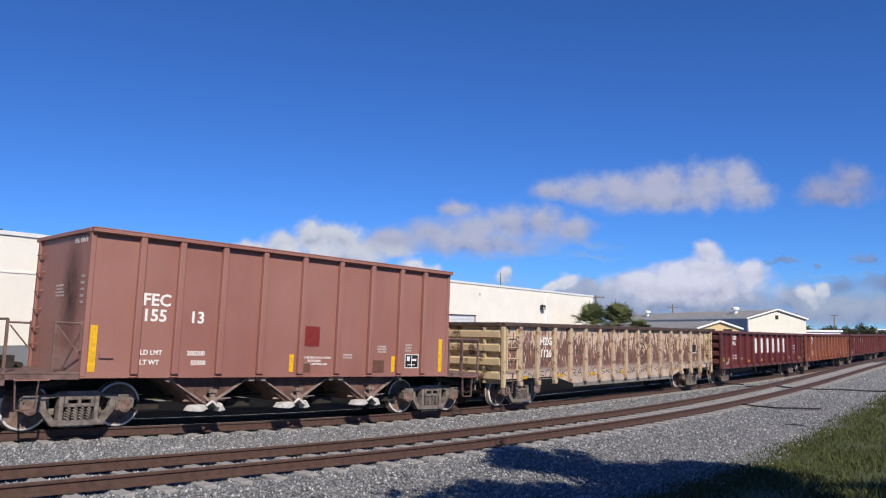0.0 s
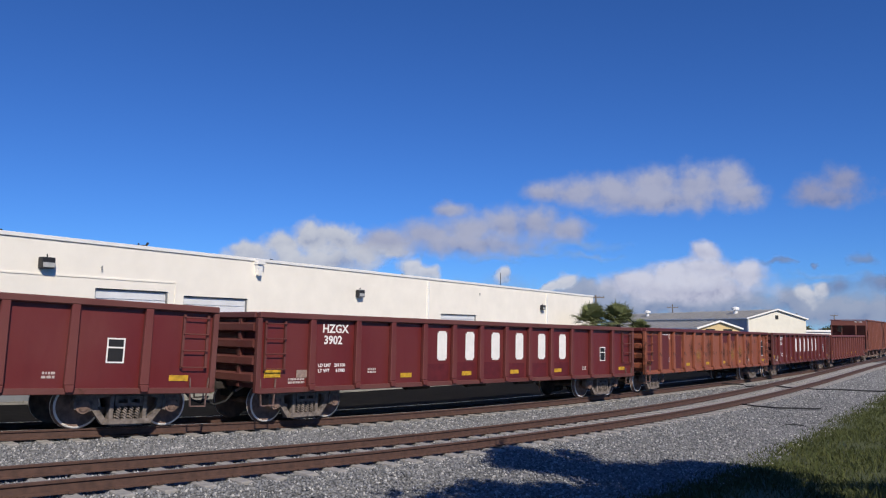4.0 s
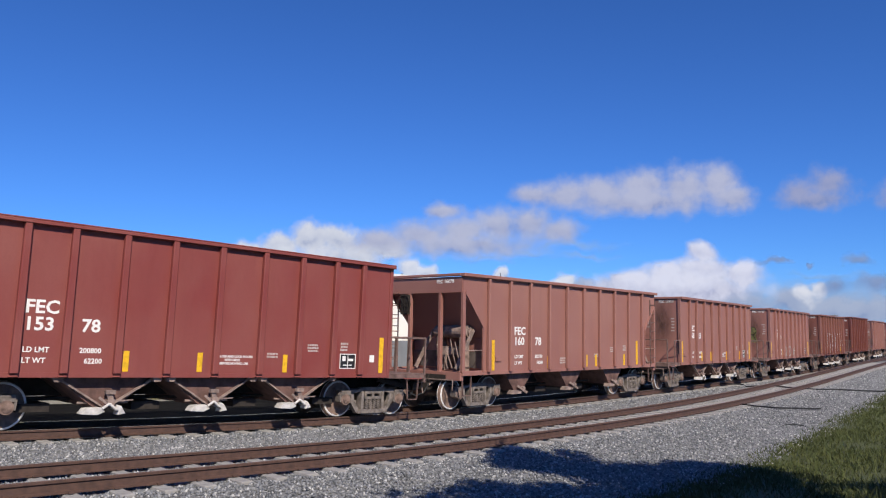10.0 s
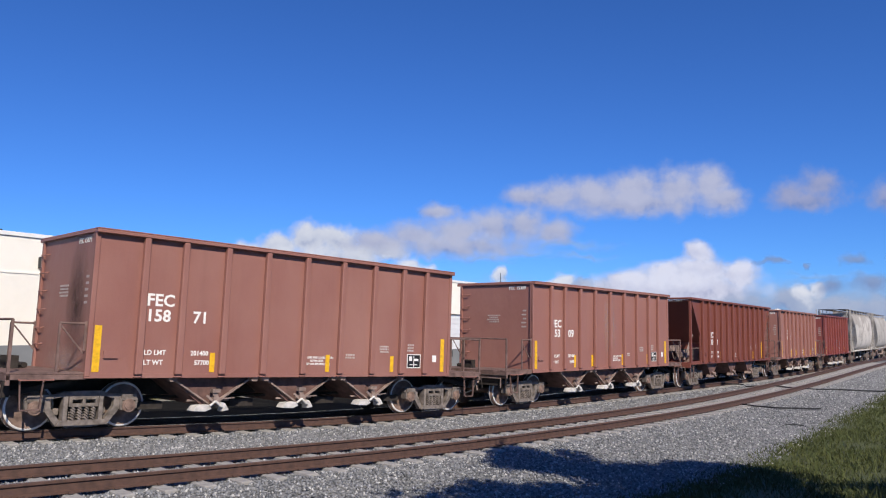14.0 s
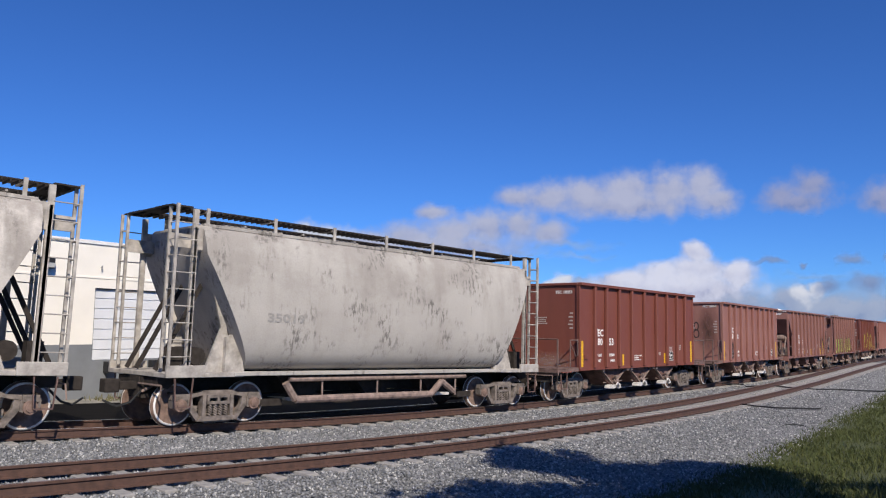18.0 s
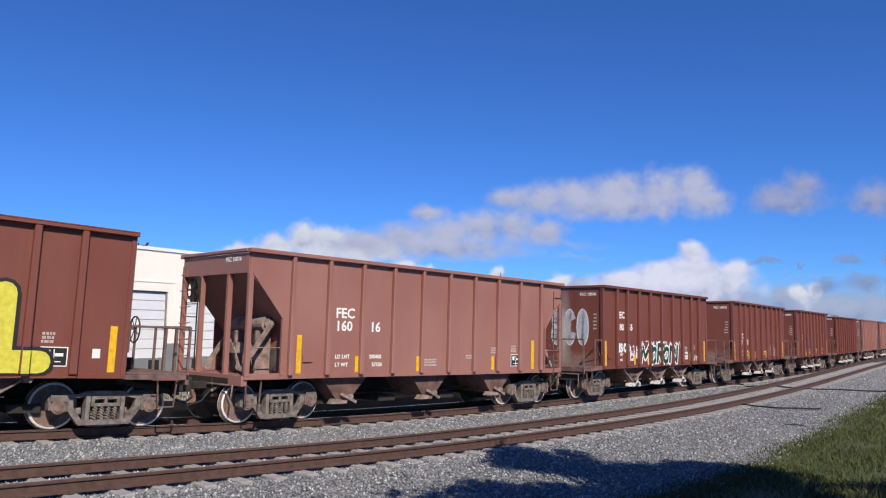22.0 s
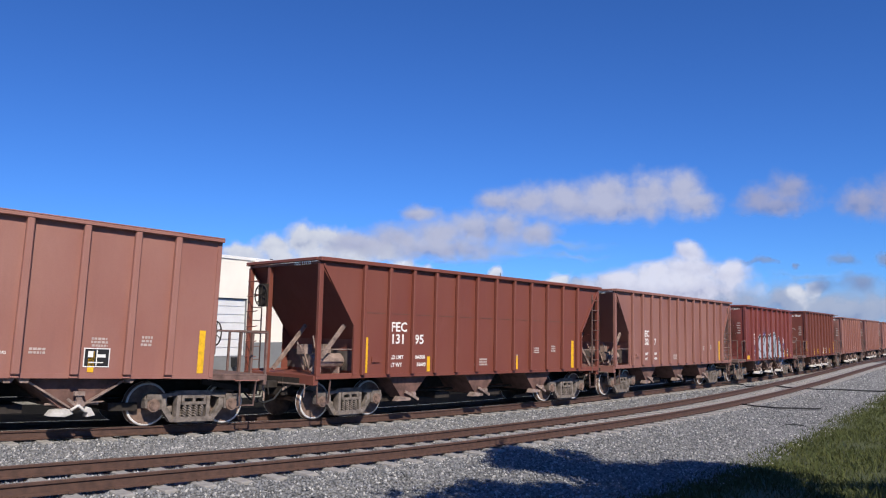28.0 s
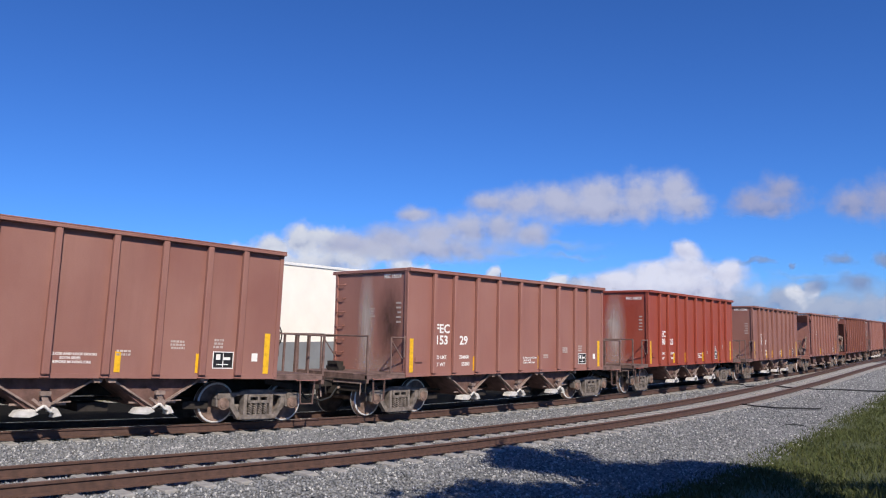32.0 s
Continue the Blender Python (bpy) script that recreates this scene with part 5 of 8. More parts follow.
        for y in (-1.24, 1.24):
            bar(bm, (d * 5.82, y, 1.2), (d * 5.82, y, H + 0.3), 0.1, 0.12)
            box(bm, min(d * 5.45, d * 5.85), max(d * 5.45, d * 5.85), y - 0.04, y + 0.04, H - 0.6, H - 0.05)
        part("corner_column", bm, DUSTY_WHITE, car, "stout pale corner column", bevel=0.01)
        bm = bmesh.new()
        for y in (-1.38, -1.05, 1.05, 1.38):
            bar(bm, (d * (L - 0.05), y, 1.25), (d * (L - 0.05), y, H + 0.36), 0.06, 0.06)
        for y in (-1.05, 1.05):
            bar(bm, (d * (L - 0.55), y * 1.2, 1.25), (d * (L - 0.55), y * 1.2, H - 0.1), 0.06, 0.06)
            bar(bm, (d * (L - 0.05), y, H - 0.4), (d * 5.5, y, H - 0.4), 0.05, 0.3)
        e = part("end_frame", bm, DUSTY_WHITE, car, "tall end frame posts")
        bm = bmesh.new()
        for z in [1.5 + 0.36 * i for i in range(9)]:
            for y in (-1, 1):
                rod(bm, (d * (L - 0.05), y * 1.05, z), (d * (L - 0.05), y * 1.38, z), 0.013, 6)
                rod(bm, (d * (L - 0.05), y * 1.4, z), (d * (L - 0.55), y * 1.4, z), 0.013, 6)
        part("ladder", bm, DUSTY_WHITE, e)
        bm = bmesh.new()
        x0, x1 = sorted((d * 4.5, d * L))
        box(bm, x0, x1, -1.4, 1.4, 1.06, 1.16)
        xa, xb = sorted((d * (L - 0.9), d * L))
        for s in (-1, 1):
            y0, y1 = sorted((s * 1.36, s * 1.44))
            box(bm, xa, xb, y0, y1, 1.06, 1.32)
        for s in (-1, 1):
            slab(bm, [(d * 4.4, 1.16), (d * 4.9, 1.16), (d * 4.9, 1.95), (d * 4.6, 2.05)], *sorted((s * 1.1, s * 1.24)))
        part("end_platform", bm, DUSTY_WHITE, car, bevel=0.01)
        bm = bmesh.new()
        rod(bm, (d * 5.4, -0.9, 1.5), (d * 5.4, 0.1, 1.5), 0.2, 14)
        for y in (-0.7, 0.2, 0.7):
            bar(bm, (d * (L - 0.1), y, 1.2), (d * 5.2, y, 3.3), 0.05, 0.09)
        box(bm, d * 5.9 - 0.15, d * 5.9 + 0.15, -0.9, -0.6, 1.16, 1.7)
        part("brake_rigging", bm, STEEL_DARK, car)
        step_irons(car, d * (L - 0.6), d, DUSTY_WHITE)
        build_truck(car, d * 4.95)
        coupler(car, d * (L - 0.1), d)
    for x in (-2.4, 0.0, 2.4):
        bm = bmesh.new()
        slab(bm, [(x - 0.95, 1.2), (x + 0.95, 1.2), (x + 0.3, 0.5), (x - 0.3, 0.5)], -0.75, 0.75)
        c = part("hopper_chute", bm, STEEL_DARK, car)
        bm = bmesh.new()
        box(bm, x - 0.35, x + 0.35, -0.9, 0.9, 0.42, 0.5)
        part("gate", bm, GATE_STEEL, c)
    bm = bmesh.new()
    rod(bm, (-3.0, -1.3, 0.5), (1.6, -1.3, 0.5), 0.09, 10)
    rod(bm, (-3.2, -1.3, 0.98), (3.0, -1.3, 0.98), 0.06, 8)
    rod(bm, (-3.0, -1.3, 0.5), (-3.3, -1.3, 0.9), 0.09, 8)
    rod(bm, (1.6, -1.3, 0.5), (2.0, -1.3, 0.85), 0.09, 8)
    rod(bm, (2.0, -1.3, 0.85), (2.5, -1.3, 0.55), 0.09, 8)
    for x in (-2.2, -0.4, 1.2, 2.6):
        bar(bm, (x, -1.28, 1.12), (x, -1.28, 0.45), 0.03, 0.04)
    part("unloading_pipe", bm, FLANGE, car, "long dusty pipe under the sill")
    sill_and_floor(car, L, paint)
    return car


# ---- the train: its cars in order ----
PAINTS = {}


def paint_of(key):
    if key not in PAINTS:
        tone = {"pale": (0.295, 0.127, 0.1), "brown": (0.215, 0.072, 0.05), "deep": (0.19, 0.054, 0.036), "ruddy": (0.165, 0.039, 0.025), "red": (0.225, 0.046, 0.038), "orange": (0.31, 0.055, 0.03),
                "maroon": (0.125, 0.038, 0.032), "wine": (0.16, 0.04, 0.033), "rusty": (0.27, 0.08, 0.042), "tan": (0.62, 0.47, 0.28), "white": (0.55, 0.54, 0.5), "dark": (0.05, 0.02, 0.018)}
        kind, seed = key
        worn = {33: 0.86, 34: 0.9, 35: 0.9, 42: 0.82, 51: 0.9, 30: 0.74, 46: 0.82, 43: 0.82, 31: 0.9, 28: 0.9, 29: 0.76, 49: 0.82, 19: 0.84, 44: 0.84, 18: 0.88, 45: 0.9, 20: 0.9}.get(seed, 0.96)
        tone = {k: tuple(v * worn for v in rgb) for k, rgb in tone.items()}
        if kind == "white":
            PAINTS[key] = tank_paint("dirty_white_paint", seed)
            return PAINTS[key]
        PAINTS[key] = car_paint(kind + "_paint", tone[kind], seed, {"pale": 0.3, "rusty": 0.1, "tan": 0.1, "white": 0.1, "maroon": 0.08, "deep": 0.04, "ruddy": 0.04}.get(kind, 0.14), 0.85 if kind == "white" else 0.3, {"rusty": 0.9, "tan": 0.8, "maroon": 0.12}.get(kind, 0.0))
    return PAINTS[key]


PROTO = {}
PAINT_SET = set()
PROTO_PAINT = paint_of(("pale", 0))
PAINT_SET.add(PROTO_PAINT)
G_STAKES = [-6.95, -5.5, -4.27, -3.05, -1.83, -0.61, 0.61, 1.83, 3.05, 4.27, 5.5, 6.95]
W_STAKES = [-7.75 + 1.135 * k for k in range(14)]
T_STAKES = [-7.445 + 1.025 * k for k in range(15)]
TALL = (13, 19, 27, 33, 34, 35, 40, 44, 48)
MAKE = {"H": lambda p: closed_hopper(p), "tall H": lambda p: closed_hopper(p, 4.1), "O": lambda p: open_hopper(p, 6.07, 1.085, 10, 0.95, 2.45, 0.5), "P": lambda p: open_hopper(p, 5.5, 0.995, 10, 0.8, 3.4, 0.14, -0.14), "Q": lambda p: open_hopper(p, 6.33, 0.89, 12, 1.15, 2.35, 0.1),
        "G": lambda p: gondola(p, 8.45, G_STAKES, 2.58, 0.74), "W": lambda p: gondola(p, 8.55, W_STAKES, 2.5, 0.64), "T": lambda p: gondola(p, 8.28, T_STAKES, 2.62, 0.62, 1.0), "C": lambda p: covered_hopper(p)}


def make_car(kind, key):
    p = paint_of(key)
    PAINT_SET.add(p)
    make = "tall H" if kind == "H" and key[1] in TALL else kind
    if make not in PROTO:
        PROTO[make] = MAKE[make](PROTO_PAINT)
        car = PROTO[make]
    else:
        car = copy_thing(PROTO[make], Matrix())
    for o in (car, *car.children_recursive):
        for slot in o.material_slots:
            if slot.material in PAINT_SET:
                slot.link = "OBJECT"
                slot.material = p
    return car


TONE_WORD = {"pale": "faded reddish-brown", "brown": "brown", "deep": "dark brown", "ruddy": "dark red-brown", "red": "deep red", "orange": "orange-red", "maroon": "maroon", "wine": "dull red", "rusty": "rust-streaked orange", "tan": "peeling tan", "white": "dirty white"}
KIND_WORD = {"H": "hopper car with flat ribbed sides", "O": "hopper car with open sloping ends", "P": "hopper car with open sloping ends", "Q": "long hopper car with open sloping ends", "G": "low gondola with upright stakes", "W": "low gondola with close upright stakes", "T": "gondola with dense scrawls", "C": "covered hopper with rounded sides"}
# kind, middle of the car in the train (m), paint, seed, number left, number right
CONSIST = [
    ("H", -350.80, "pale", 1, "155", "41"), ("H", -337.17, "pale", 2, "155", "13"), ("T", -321.40, "tan", 3, "", ""),
    ("G", -303.17, "maroon", 4, "HZGX", "3910"), ("G", -285.10, "rusty", 5, "HZGX", "3920"), ("G", -266.98, "maroon", 6, "HZGX", "3909"),
    ("G", -249.06, "maroon", 7, "HZGX", "3902"), ("G", -231.13, "rusty", 8, "HZGX", "39"), ("G", -212.99, "maroon", 9, "HZGX", "3903"), ("W", -195.02, "wine", 10, "38", "54"),
    ("O", -178.91, "brown", 11, "160", "24"), ("Q", -165.20, "brown", 12, "131", "81"), ("H", -151.23, "brown", 13, "180", "60"), ("H", -137.44, "red", 14, "153", "78"),
    ("O", -123.62, "pale", 15, "160", "78"), ("H", -109.93, "pale", 16, "158", "23"), ("H", -95.93, "pale", 17, "157", "33"), ("H", -81.86, "brown", 18, "154", "63"),
    ("H", -68.29, "deep", 19, "180", "29"), ("H", -54.33, "pale", 20, "158", "71"), ("H", -40.40, "pale", 21, "153", "09"), ("Q", -26.70, "deep", 22, "132", "13"),
    ("H", -12.65, "pale", 23, "158", "15"), ("H", 0.73, "red", 24, "156", "13"), ("C", 15.05, "white", 25, "35046", ""), ("C", 29.68, "white", 26, "35019", ""),
    ("H", 43.38, "deep", 27, "180", "53"), ("H", 57.32, "pale", 28, "158", "58"), ("O", 71.18, "pale", 29, "160", "25"), ("P", 85.00, "pale", 30, "161", "06"),
    ("H", 98.64, "deep", 31, "153", "35"), ("O", 112.33, "pale", 32, "160", "16"), ("H", 126.20, "deep", 33, "180", "56"), ("H", 140.14, "deep", 34, "18", "035"),
    ("H", 153.65, "deep", 35, "180", "64"), ("H", 167.59, "ruddy", 36, "159", "56"), ("H", 181.47, "pale", 37, "155", "97"), ("H", 195.10, "pale", 38, "158", "13"),
    ("P", 209.28, "brown", 39, "160", "71"), ("H", 222.57, "pale", 40, "18", "033"), ("Q", 236.56, "deep", 41, "131", "95"), ("Q", 250.35, "pale", 42, "132", "27"),
    ("H", 264.31, "red", 43, "150", "74"), ("H", 278.37, "deep", 44, "180", "00"), ("H", 292.14, "pale", 45, "158", "35"), ("H", 305.57, "pale", 46, "157", "73"),
    ("H", 319.62, "pale", 47, "153", "29"), ("H", 333.32, "orange", 48, "180", "25"), ("H", 347.06, "pale", 49, "152", "90"), ("P", 361.17, "pale", 50, "161", "12"),
    ("O", 375.94, "brown", 51, "160", "40"), ("H", 390.40, "pale", 52, "153", "31"), ("H", 404.10, "deep", 53, "154", "18"), ("H", 417.80, "pale", 54, "155", "62")]


WEIGHTS = {}
for kind, mid, tone, seed, a, b in CONSIST:
    rnd = random.Random(seed)
    WEIGHTS[seed] = (str(rnd.randint(1995, 2063)) + "00", str(rnd.randint(544, 640)) + "00")
WEIGHTS[36] = WEIGHTS[45] = ("200700", "62300")
WEIGHTS[18] = ("200300", "62700")
WEIGHTS[27] = (WEIGHTS[27][0], "64000")
WARNING = ["CLOSE AND LOCK DOORS", "BOTH SIDES", "BEFORE MOVING CAR"]
want = {(w, 0.051) for w in WARNING} | {("FEC", 0.25), ("LD LMT", 0.1), ("LT WT", 0.1), ("HZGX", 0.21), ("LD LMT", 0.085), ("LT WT", 0.085), ("201100", 0.085), ("61900", 0.085), ("HZ", 0.2), ("GX", 0.2), ("38", 0.2), ("54", 0.2)}
for kind, mid, tone, seed, a, b in CONSIST:
    if kind in "HOPQ":
        want |= {(a, 0.25), (b, 0.25), ("FEC " + a + b, 0.11), (WEIGHTS[seed][0], 0.1), (WEIGHTS[seed][1], 0.1)}
    elif kind == "G":
        want |= {(b, 0.21)}
    elif kind == "C":
        want |= {(a, 0.2)}
    elif kind == "T":
        want |= {("HZGX", 0.25), ("1126", 0.25)}
prepare(want)


PRIMER = plain("fresh_maroon_patch", (0.1, 0.012, 0.014), 0.5, 0, 0.25, 4)
WORN_MARK = plain("worn_white_block", (0.6, 0.56, 0.53), 0.75, 0, 0.4, 5)
FINE_MARK = plain("worn_fine_print", (0.46, 0.38, 0.35), 0.75, 0, 0.2, 14)


def small_marks(car, rows, mat=None):
    """Rows of lettering too small to read: x, z, width, height, lines."""
    out = []
    rnd = random.Random(len(rows) * 7 + int(rows[0][0] * 10))
    for x, z, w, h, n in rows:
        for k in range(n):
            zz = z - k * h * 1.5
            a = x + rnd.uniform(0, 0.1) * w
            while a < x + w * 0.98:
                b = min(x + w, a + rnd.uniform(0.5, 1.6) * h)
                out.append((a, b, zz, zz + h))
                a = b + h * 0.35
    ob = bars(car, out, mat or FINE_MARK, "fine_print")
    tagged(ob, "rows of small worn stencilled lettering", kind="stuff")
    return ob


HEIGHTS = {k: "m" for k in (1, 2, 16, 17, 20, 21, 23, 24, 28, 30, 32, 45, 50)}
HEIGHTS.update({k: "h" for k in (13, 19, 33)})


# where the short yellow strips sit on the cars whose sides pass close by
STRIPS = {2: (-3.15, -0.27, 2.92), 11: (-3.3, -0.48, 2.58), 12: (-2.38, -0.48), 13: (-2.46, -0.24, 1.92), 14: (-2.0, -0.4, 1.75), 17: (-2.22, 1.36, 3.3), 18: (-2.15, 1.06, 2.9), 20: (-2.4, 0.7, 2.8), 24: (-2.5, 1.33, 3.07),
          27: (-1.8, 0.15, 1.91, 3.34), 28: (-2.19, 0.02), 32: (-2.87, -0.7, 2.47), 36: (-2.41, -1.01, 1.14, 3.29), 37: (-2.26, 1.05), 40: (-2.0, 0.2, 2.39), 41: (-2.5, 1.48, 3.17), 45: (-3.13, 0.1, 2.2), 46: (-2.4, 1.29, 3.01), 47: (-2.25, 1.01)}


def hopper_marks(car, kind, a, b, seed):
    rnd = random.Random(seed)
    x0, gap = {"H": (-3.9, 1.04), "O": (-3.54, 1.13), "P": (-3.5, 0.95), "Q": (-3.9, 0.9)}[kind]
    gap = {36: 0.95, 13: 0.92, 19: 0.92, 33: 0.92, 34: 0.92, 35: 0.92, 44: 0.92}.get(seed, gap)
    # three heights of lettering: low, middle, high
    z1, z0 = {"m": (2.51, 2.19), "h": (2.92, 2.46)}.get(HEIGHTS.get(seed), (2.23, 1.91))
    off = -SIDE - 0.004
    far_x = x0
    if seed == 44:
        far_x, z1, z0 = -3.1, 2.73, 2.3
    write(car, "FEC", far_x, z1, 0.25, 1.05, y=off)
    write(car, a, x0 + (0.08 if len(a) < 3 else 0.0), z0, 0.25, 1.05, y=off)
    write(car, b, x0 + gap, z0, 0.25, 1.05, y=off)
    write(car, "LD LMT", x0 + 0.02, 1.5, 0.1, y=off)
    write(car, "LT WT", x0 + 0.02, 1.3, 0.1, y=off)
    write(car, WEIGHTS[seed][0], x0 + gap, 1.5, 0.1, y=off)
    write(car, WEIGHTS[seed][1], x0 + gap + 0.1, 1.3, 0.1, y=off)
    end = {"H": 4.82, "O": 4.6, "P": 4.15, "Q": 4.75}[kind]
    tall = [(-end - 0.08, -end + 0.06, 1.15, 2.06), (end - 0.16, end - 0.02, 1.15, 2.06)]
    short = [(x, x + 0.12, 1.15, 1.56) for x in (x0 + gap + 0.72, 0.35 + rnd.uniform(-0.4, 0.4), 1.75 + rnd.uniform(-0.4, 0.4), 3.3 + rnd.uniform(-0.3, 0.3))]
    strips = STRIPS.get(seed, [x + rnd.uniform(-0.05, 0.05) for x in (-2.48, -1.27, 0.93, 3.02)] if kind == "H" else None)
    if strips:
        short = [(x, x + 0.12, 1.15, 1.56) for x in strips]
    if seed == 43:
        tall = [(-4.92, -4.39, 1.13, 1.33), (4.09, 4.6, 1.13, 1.42)]
    if seed == 19:
        tall, short = [(-4.98, -4.59, 1.43, 1.65), (4.2, 4.65, 1.39, 1.58)], [(-3.1, -2.65, 1.13, 1.22), (-1.0, -0.47, 1.13, 1.23), (2.35, 2.8, 1.13, 1.22)]
    for r in tall + short:
        bars(car, [r], YELLOW, "reflector_strip")
    wx = -0.75 + rnd.uniform(-0.3, 0.3)
    if kind == "H":
        # the warning stencilled beside the discharge gates
        wx = {27: -0.98, 45: 0.28}.get(seed, 0.08)
        for k, dx in enumerate((0.0, 0.17, 0.05)):
            tagged(write(car, WARNING[k], wx + dx, 1.47 - 0.077 * k, 0.051, y=off), "small worn white stencilled warning", kind="stuff")
    small_marks(car, ([] if kind == "H" else [(wx, 1.44, 0.6, 0.05, 3)]) + [(1.3, 1.55, 0.3, 0.045, 2), (2.42, 1.78, 0.32, 0.045, 3), (3.4, 1.84, 0.24, 0.05, 3)])
    if kind == "Q" or (kind == "O" and seed != 32):
        return end_number(car, kind, a, b, rnd)
    if seed in (18, 36):
        return end_number(car, kind, a, b, rnd)
    c = 2.32 if a in ("180", "18", "159") else 2.9 if kind == "P" else 3.42
    white = seed in (13, 19, 33)
    f = bars(car, [(c, c + 0.46, 1.27, 1.6)], WHITE_MARK if white else BLACK_MARK, "stencil_panel", label="white stencil panel" if white else "black stencil panel with white frame")
    edge = [(c - 0.02, c + 0.48, 1.6, 1.62), (c - 0.02, c + 0.48, 1.25, 1.27), (c - 0.02, c, 1.27, 1.6), (c + 0.46, c + 0.48, 1.27, 1.6)]
    inner = [(c + 0.06, c + 0.16, 1.44, 1.56), (c + 0.22, c + 0.4, 1.44, 1.5), (c + 0.08, c + 0.36, 1.33, 1.35), (c + 0.22, c + 0.24, 1.28, 1.58)]
    bars(f, inner if white else edge + inner, BLACK_MARK if white else WHITE_MARK, "frame", y=-SIDE - 0.004)
    if kind == "H" and rnd.random() < 0.6:
        bars(car, [(4.35, 4.5, 1.42, 1.6)], WHITE_MARK, "placard")
    end_number(car, kind, a, b, rnd)


def end_number(car, kind, a, b, rnd):
    """Writing on the end facing the head of the train."""
    xe = {"H": -4.985, "O": -6.075, "P": -5.505, "Q": -6.335}[kind]
    ob = write(car, "FEC " + a + b, 0, 0, 0.11)
    ob.matrix_basis = Matrix.Translation((xe - 0.003, -0.55 if kind == "H" else -0.5, 3.72 if kind in "HO" else 3.835)) @ Matrix.Rotation(radians(-90), 4, "Z") @ Matrix.Rotation(radians(90), 4, "X")
    if kind == "H":
        bm = bmesh.new()
        for k in range(4):
            y = -0.2 + rnd.uniform(0, 0.1)
            while y < 0.3 - 0.05 * (k % 2):
                w = rnd.uniform(0.03, 0.08)
                box(bm, xe - 0.006, xe - 0.002, y, y + w, 2.85 - k * 0.07, 2.89 - k * 0.07)
                y += w + 0.02
        for k in range(5):
            box(bm, xe - 0.006, xe - 0.002, -1.25, -1.25 + rnd.uniform(0.12, 0.2), 3.0 - k * 0.13, 3.05 - k * 0.13)
        tagged(part("fine_print", bm, FINE_MARK, car), "rows of small worn stencilled lettering", kind="stuff")


def gondola_marks(car, a, b, seed, big):
    rnd = random.Random(seed)
    off = -SIDE + 0.096
    if a == "HZGX":
        write(car, a, -6.6, 2.14, 0.21, y=off)
        write(car, b, -6.55, 1.86, 0.21, y=off)
        write(car, "LD LMT", -6.7, 1.3, 0.085, y=off)
        write(car, "LT WT", -6.7, 1.17, 0.085, y=off)
        write(car, "201100", -6.2, 1.3, 0.085, y=off)
        write(car, "61900", -6.15, 1.17, 0.085, y=off)
    else:
        for x, t, u in ((-7.7, "HZ", a), (-6.45, "GX", b)):
            write(car, t, x + 1.3, 1.93, 0.2, y=off)
            write(car, u, x + 1.38, 1.5, 0.2, y=off)
    if big:
        hh = (1.42, 2.25) if a == "HZGX" else (1.12, 1.92)
        x = -2.27 if a == "HZGX" else -2.62
        step = 1.21 if a == "HZGX" else 1.135
        for k in range(6):
            c = x + k * step
            bars(car, [(c - 0.2, c + 0.2, hh[0] + 0.05, hh[1] - 0.05), (c - 0.15, c + 0.15, hh[0], hh[0] + 0.05), (c - 0.15, c + 0.15, hh[1] - 0.05, hh[1])], WHITE_MARK if a == "HZGX" else WORN_MARK, "emblem_block", off + 0.003, "white painted block of a company emblem")
    if a == "HZGX" and big:
        for k, (lo, hi) in enumerate(zip(G_STAKES[3:9], G_STAKES[4:10])):
            rnd_z = 1.36 + rnd.uniform(-0.06, 0.04)
            bars(car, [(lo + 0.12, hi - 0.12 - rnd.uniform(0, 0.2), 0.86, rnd_z)], PRIMER, "paint_patch", off + 0.002, "fresher maroon repainted area")
        bars(car, [(-7.35, -7.0, 1.06, 1.24)], FLANGE, "card_board", off - 0.01)
    for x in (-8.25, -3.9, -1.4, 0.9, 3.3, 7.5):
        bars(car, [(x, x + 0.42, 0.98, 1.1)] if x > -8 else [(x, x + 0.45, 1.08, 1.28)], WORN_YELLOW, "reflector_strip", off)
    small_marks(car, [(-5.1, 1.2, 0.3, 0.05, 2), (5.0, 1.1, 0.25, 0.05, 2), (-7.6, 1.0, 0.5, 0.05, 2)]).location.y += 0.1
    x, w, z0, z1 = (6.2, 0.3, 1.36, 1.8) if big else (7.28, 0.46, 1.32, 2.08)
    f = bars(car, [(x, x + w, z0, z1)], BLACK_MARK, "stencil_panel", off)
    zm = z0 + (z1 - z0) * 0.6
    bars(f, [(x - 0.03, x + w + 0.03, z1, z1 + 0.03), (x - 0.03, x + w + 0.03, z0 - 0.03, z0), (x - 0.03, x, z0, z1), (x + w, x + w + 0.03, z0, z1), (x, x + w, zm, zm + 0.03)], WHITE_MARK, "frame", off - 0.003)


TRAIN = []
for kind, mid, tone, seed, a, b in CONSIST:
    car = make_car(kind, (tone, seed))
    TRAIN.append((car, kind, mid))
    tagged(car, TONE_WORD[tone] + " " + KIND_WORD[kind], "rail car", "cars of the freight train")
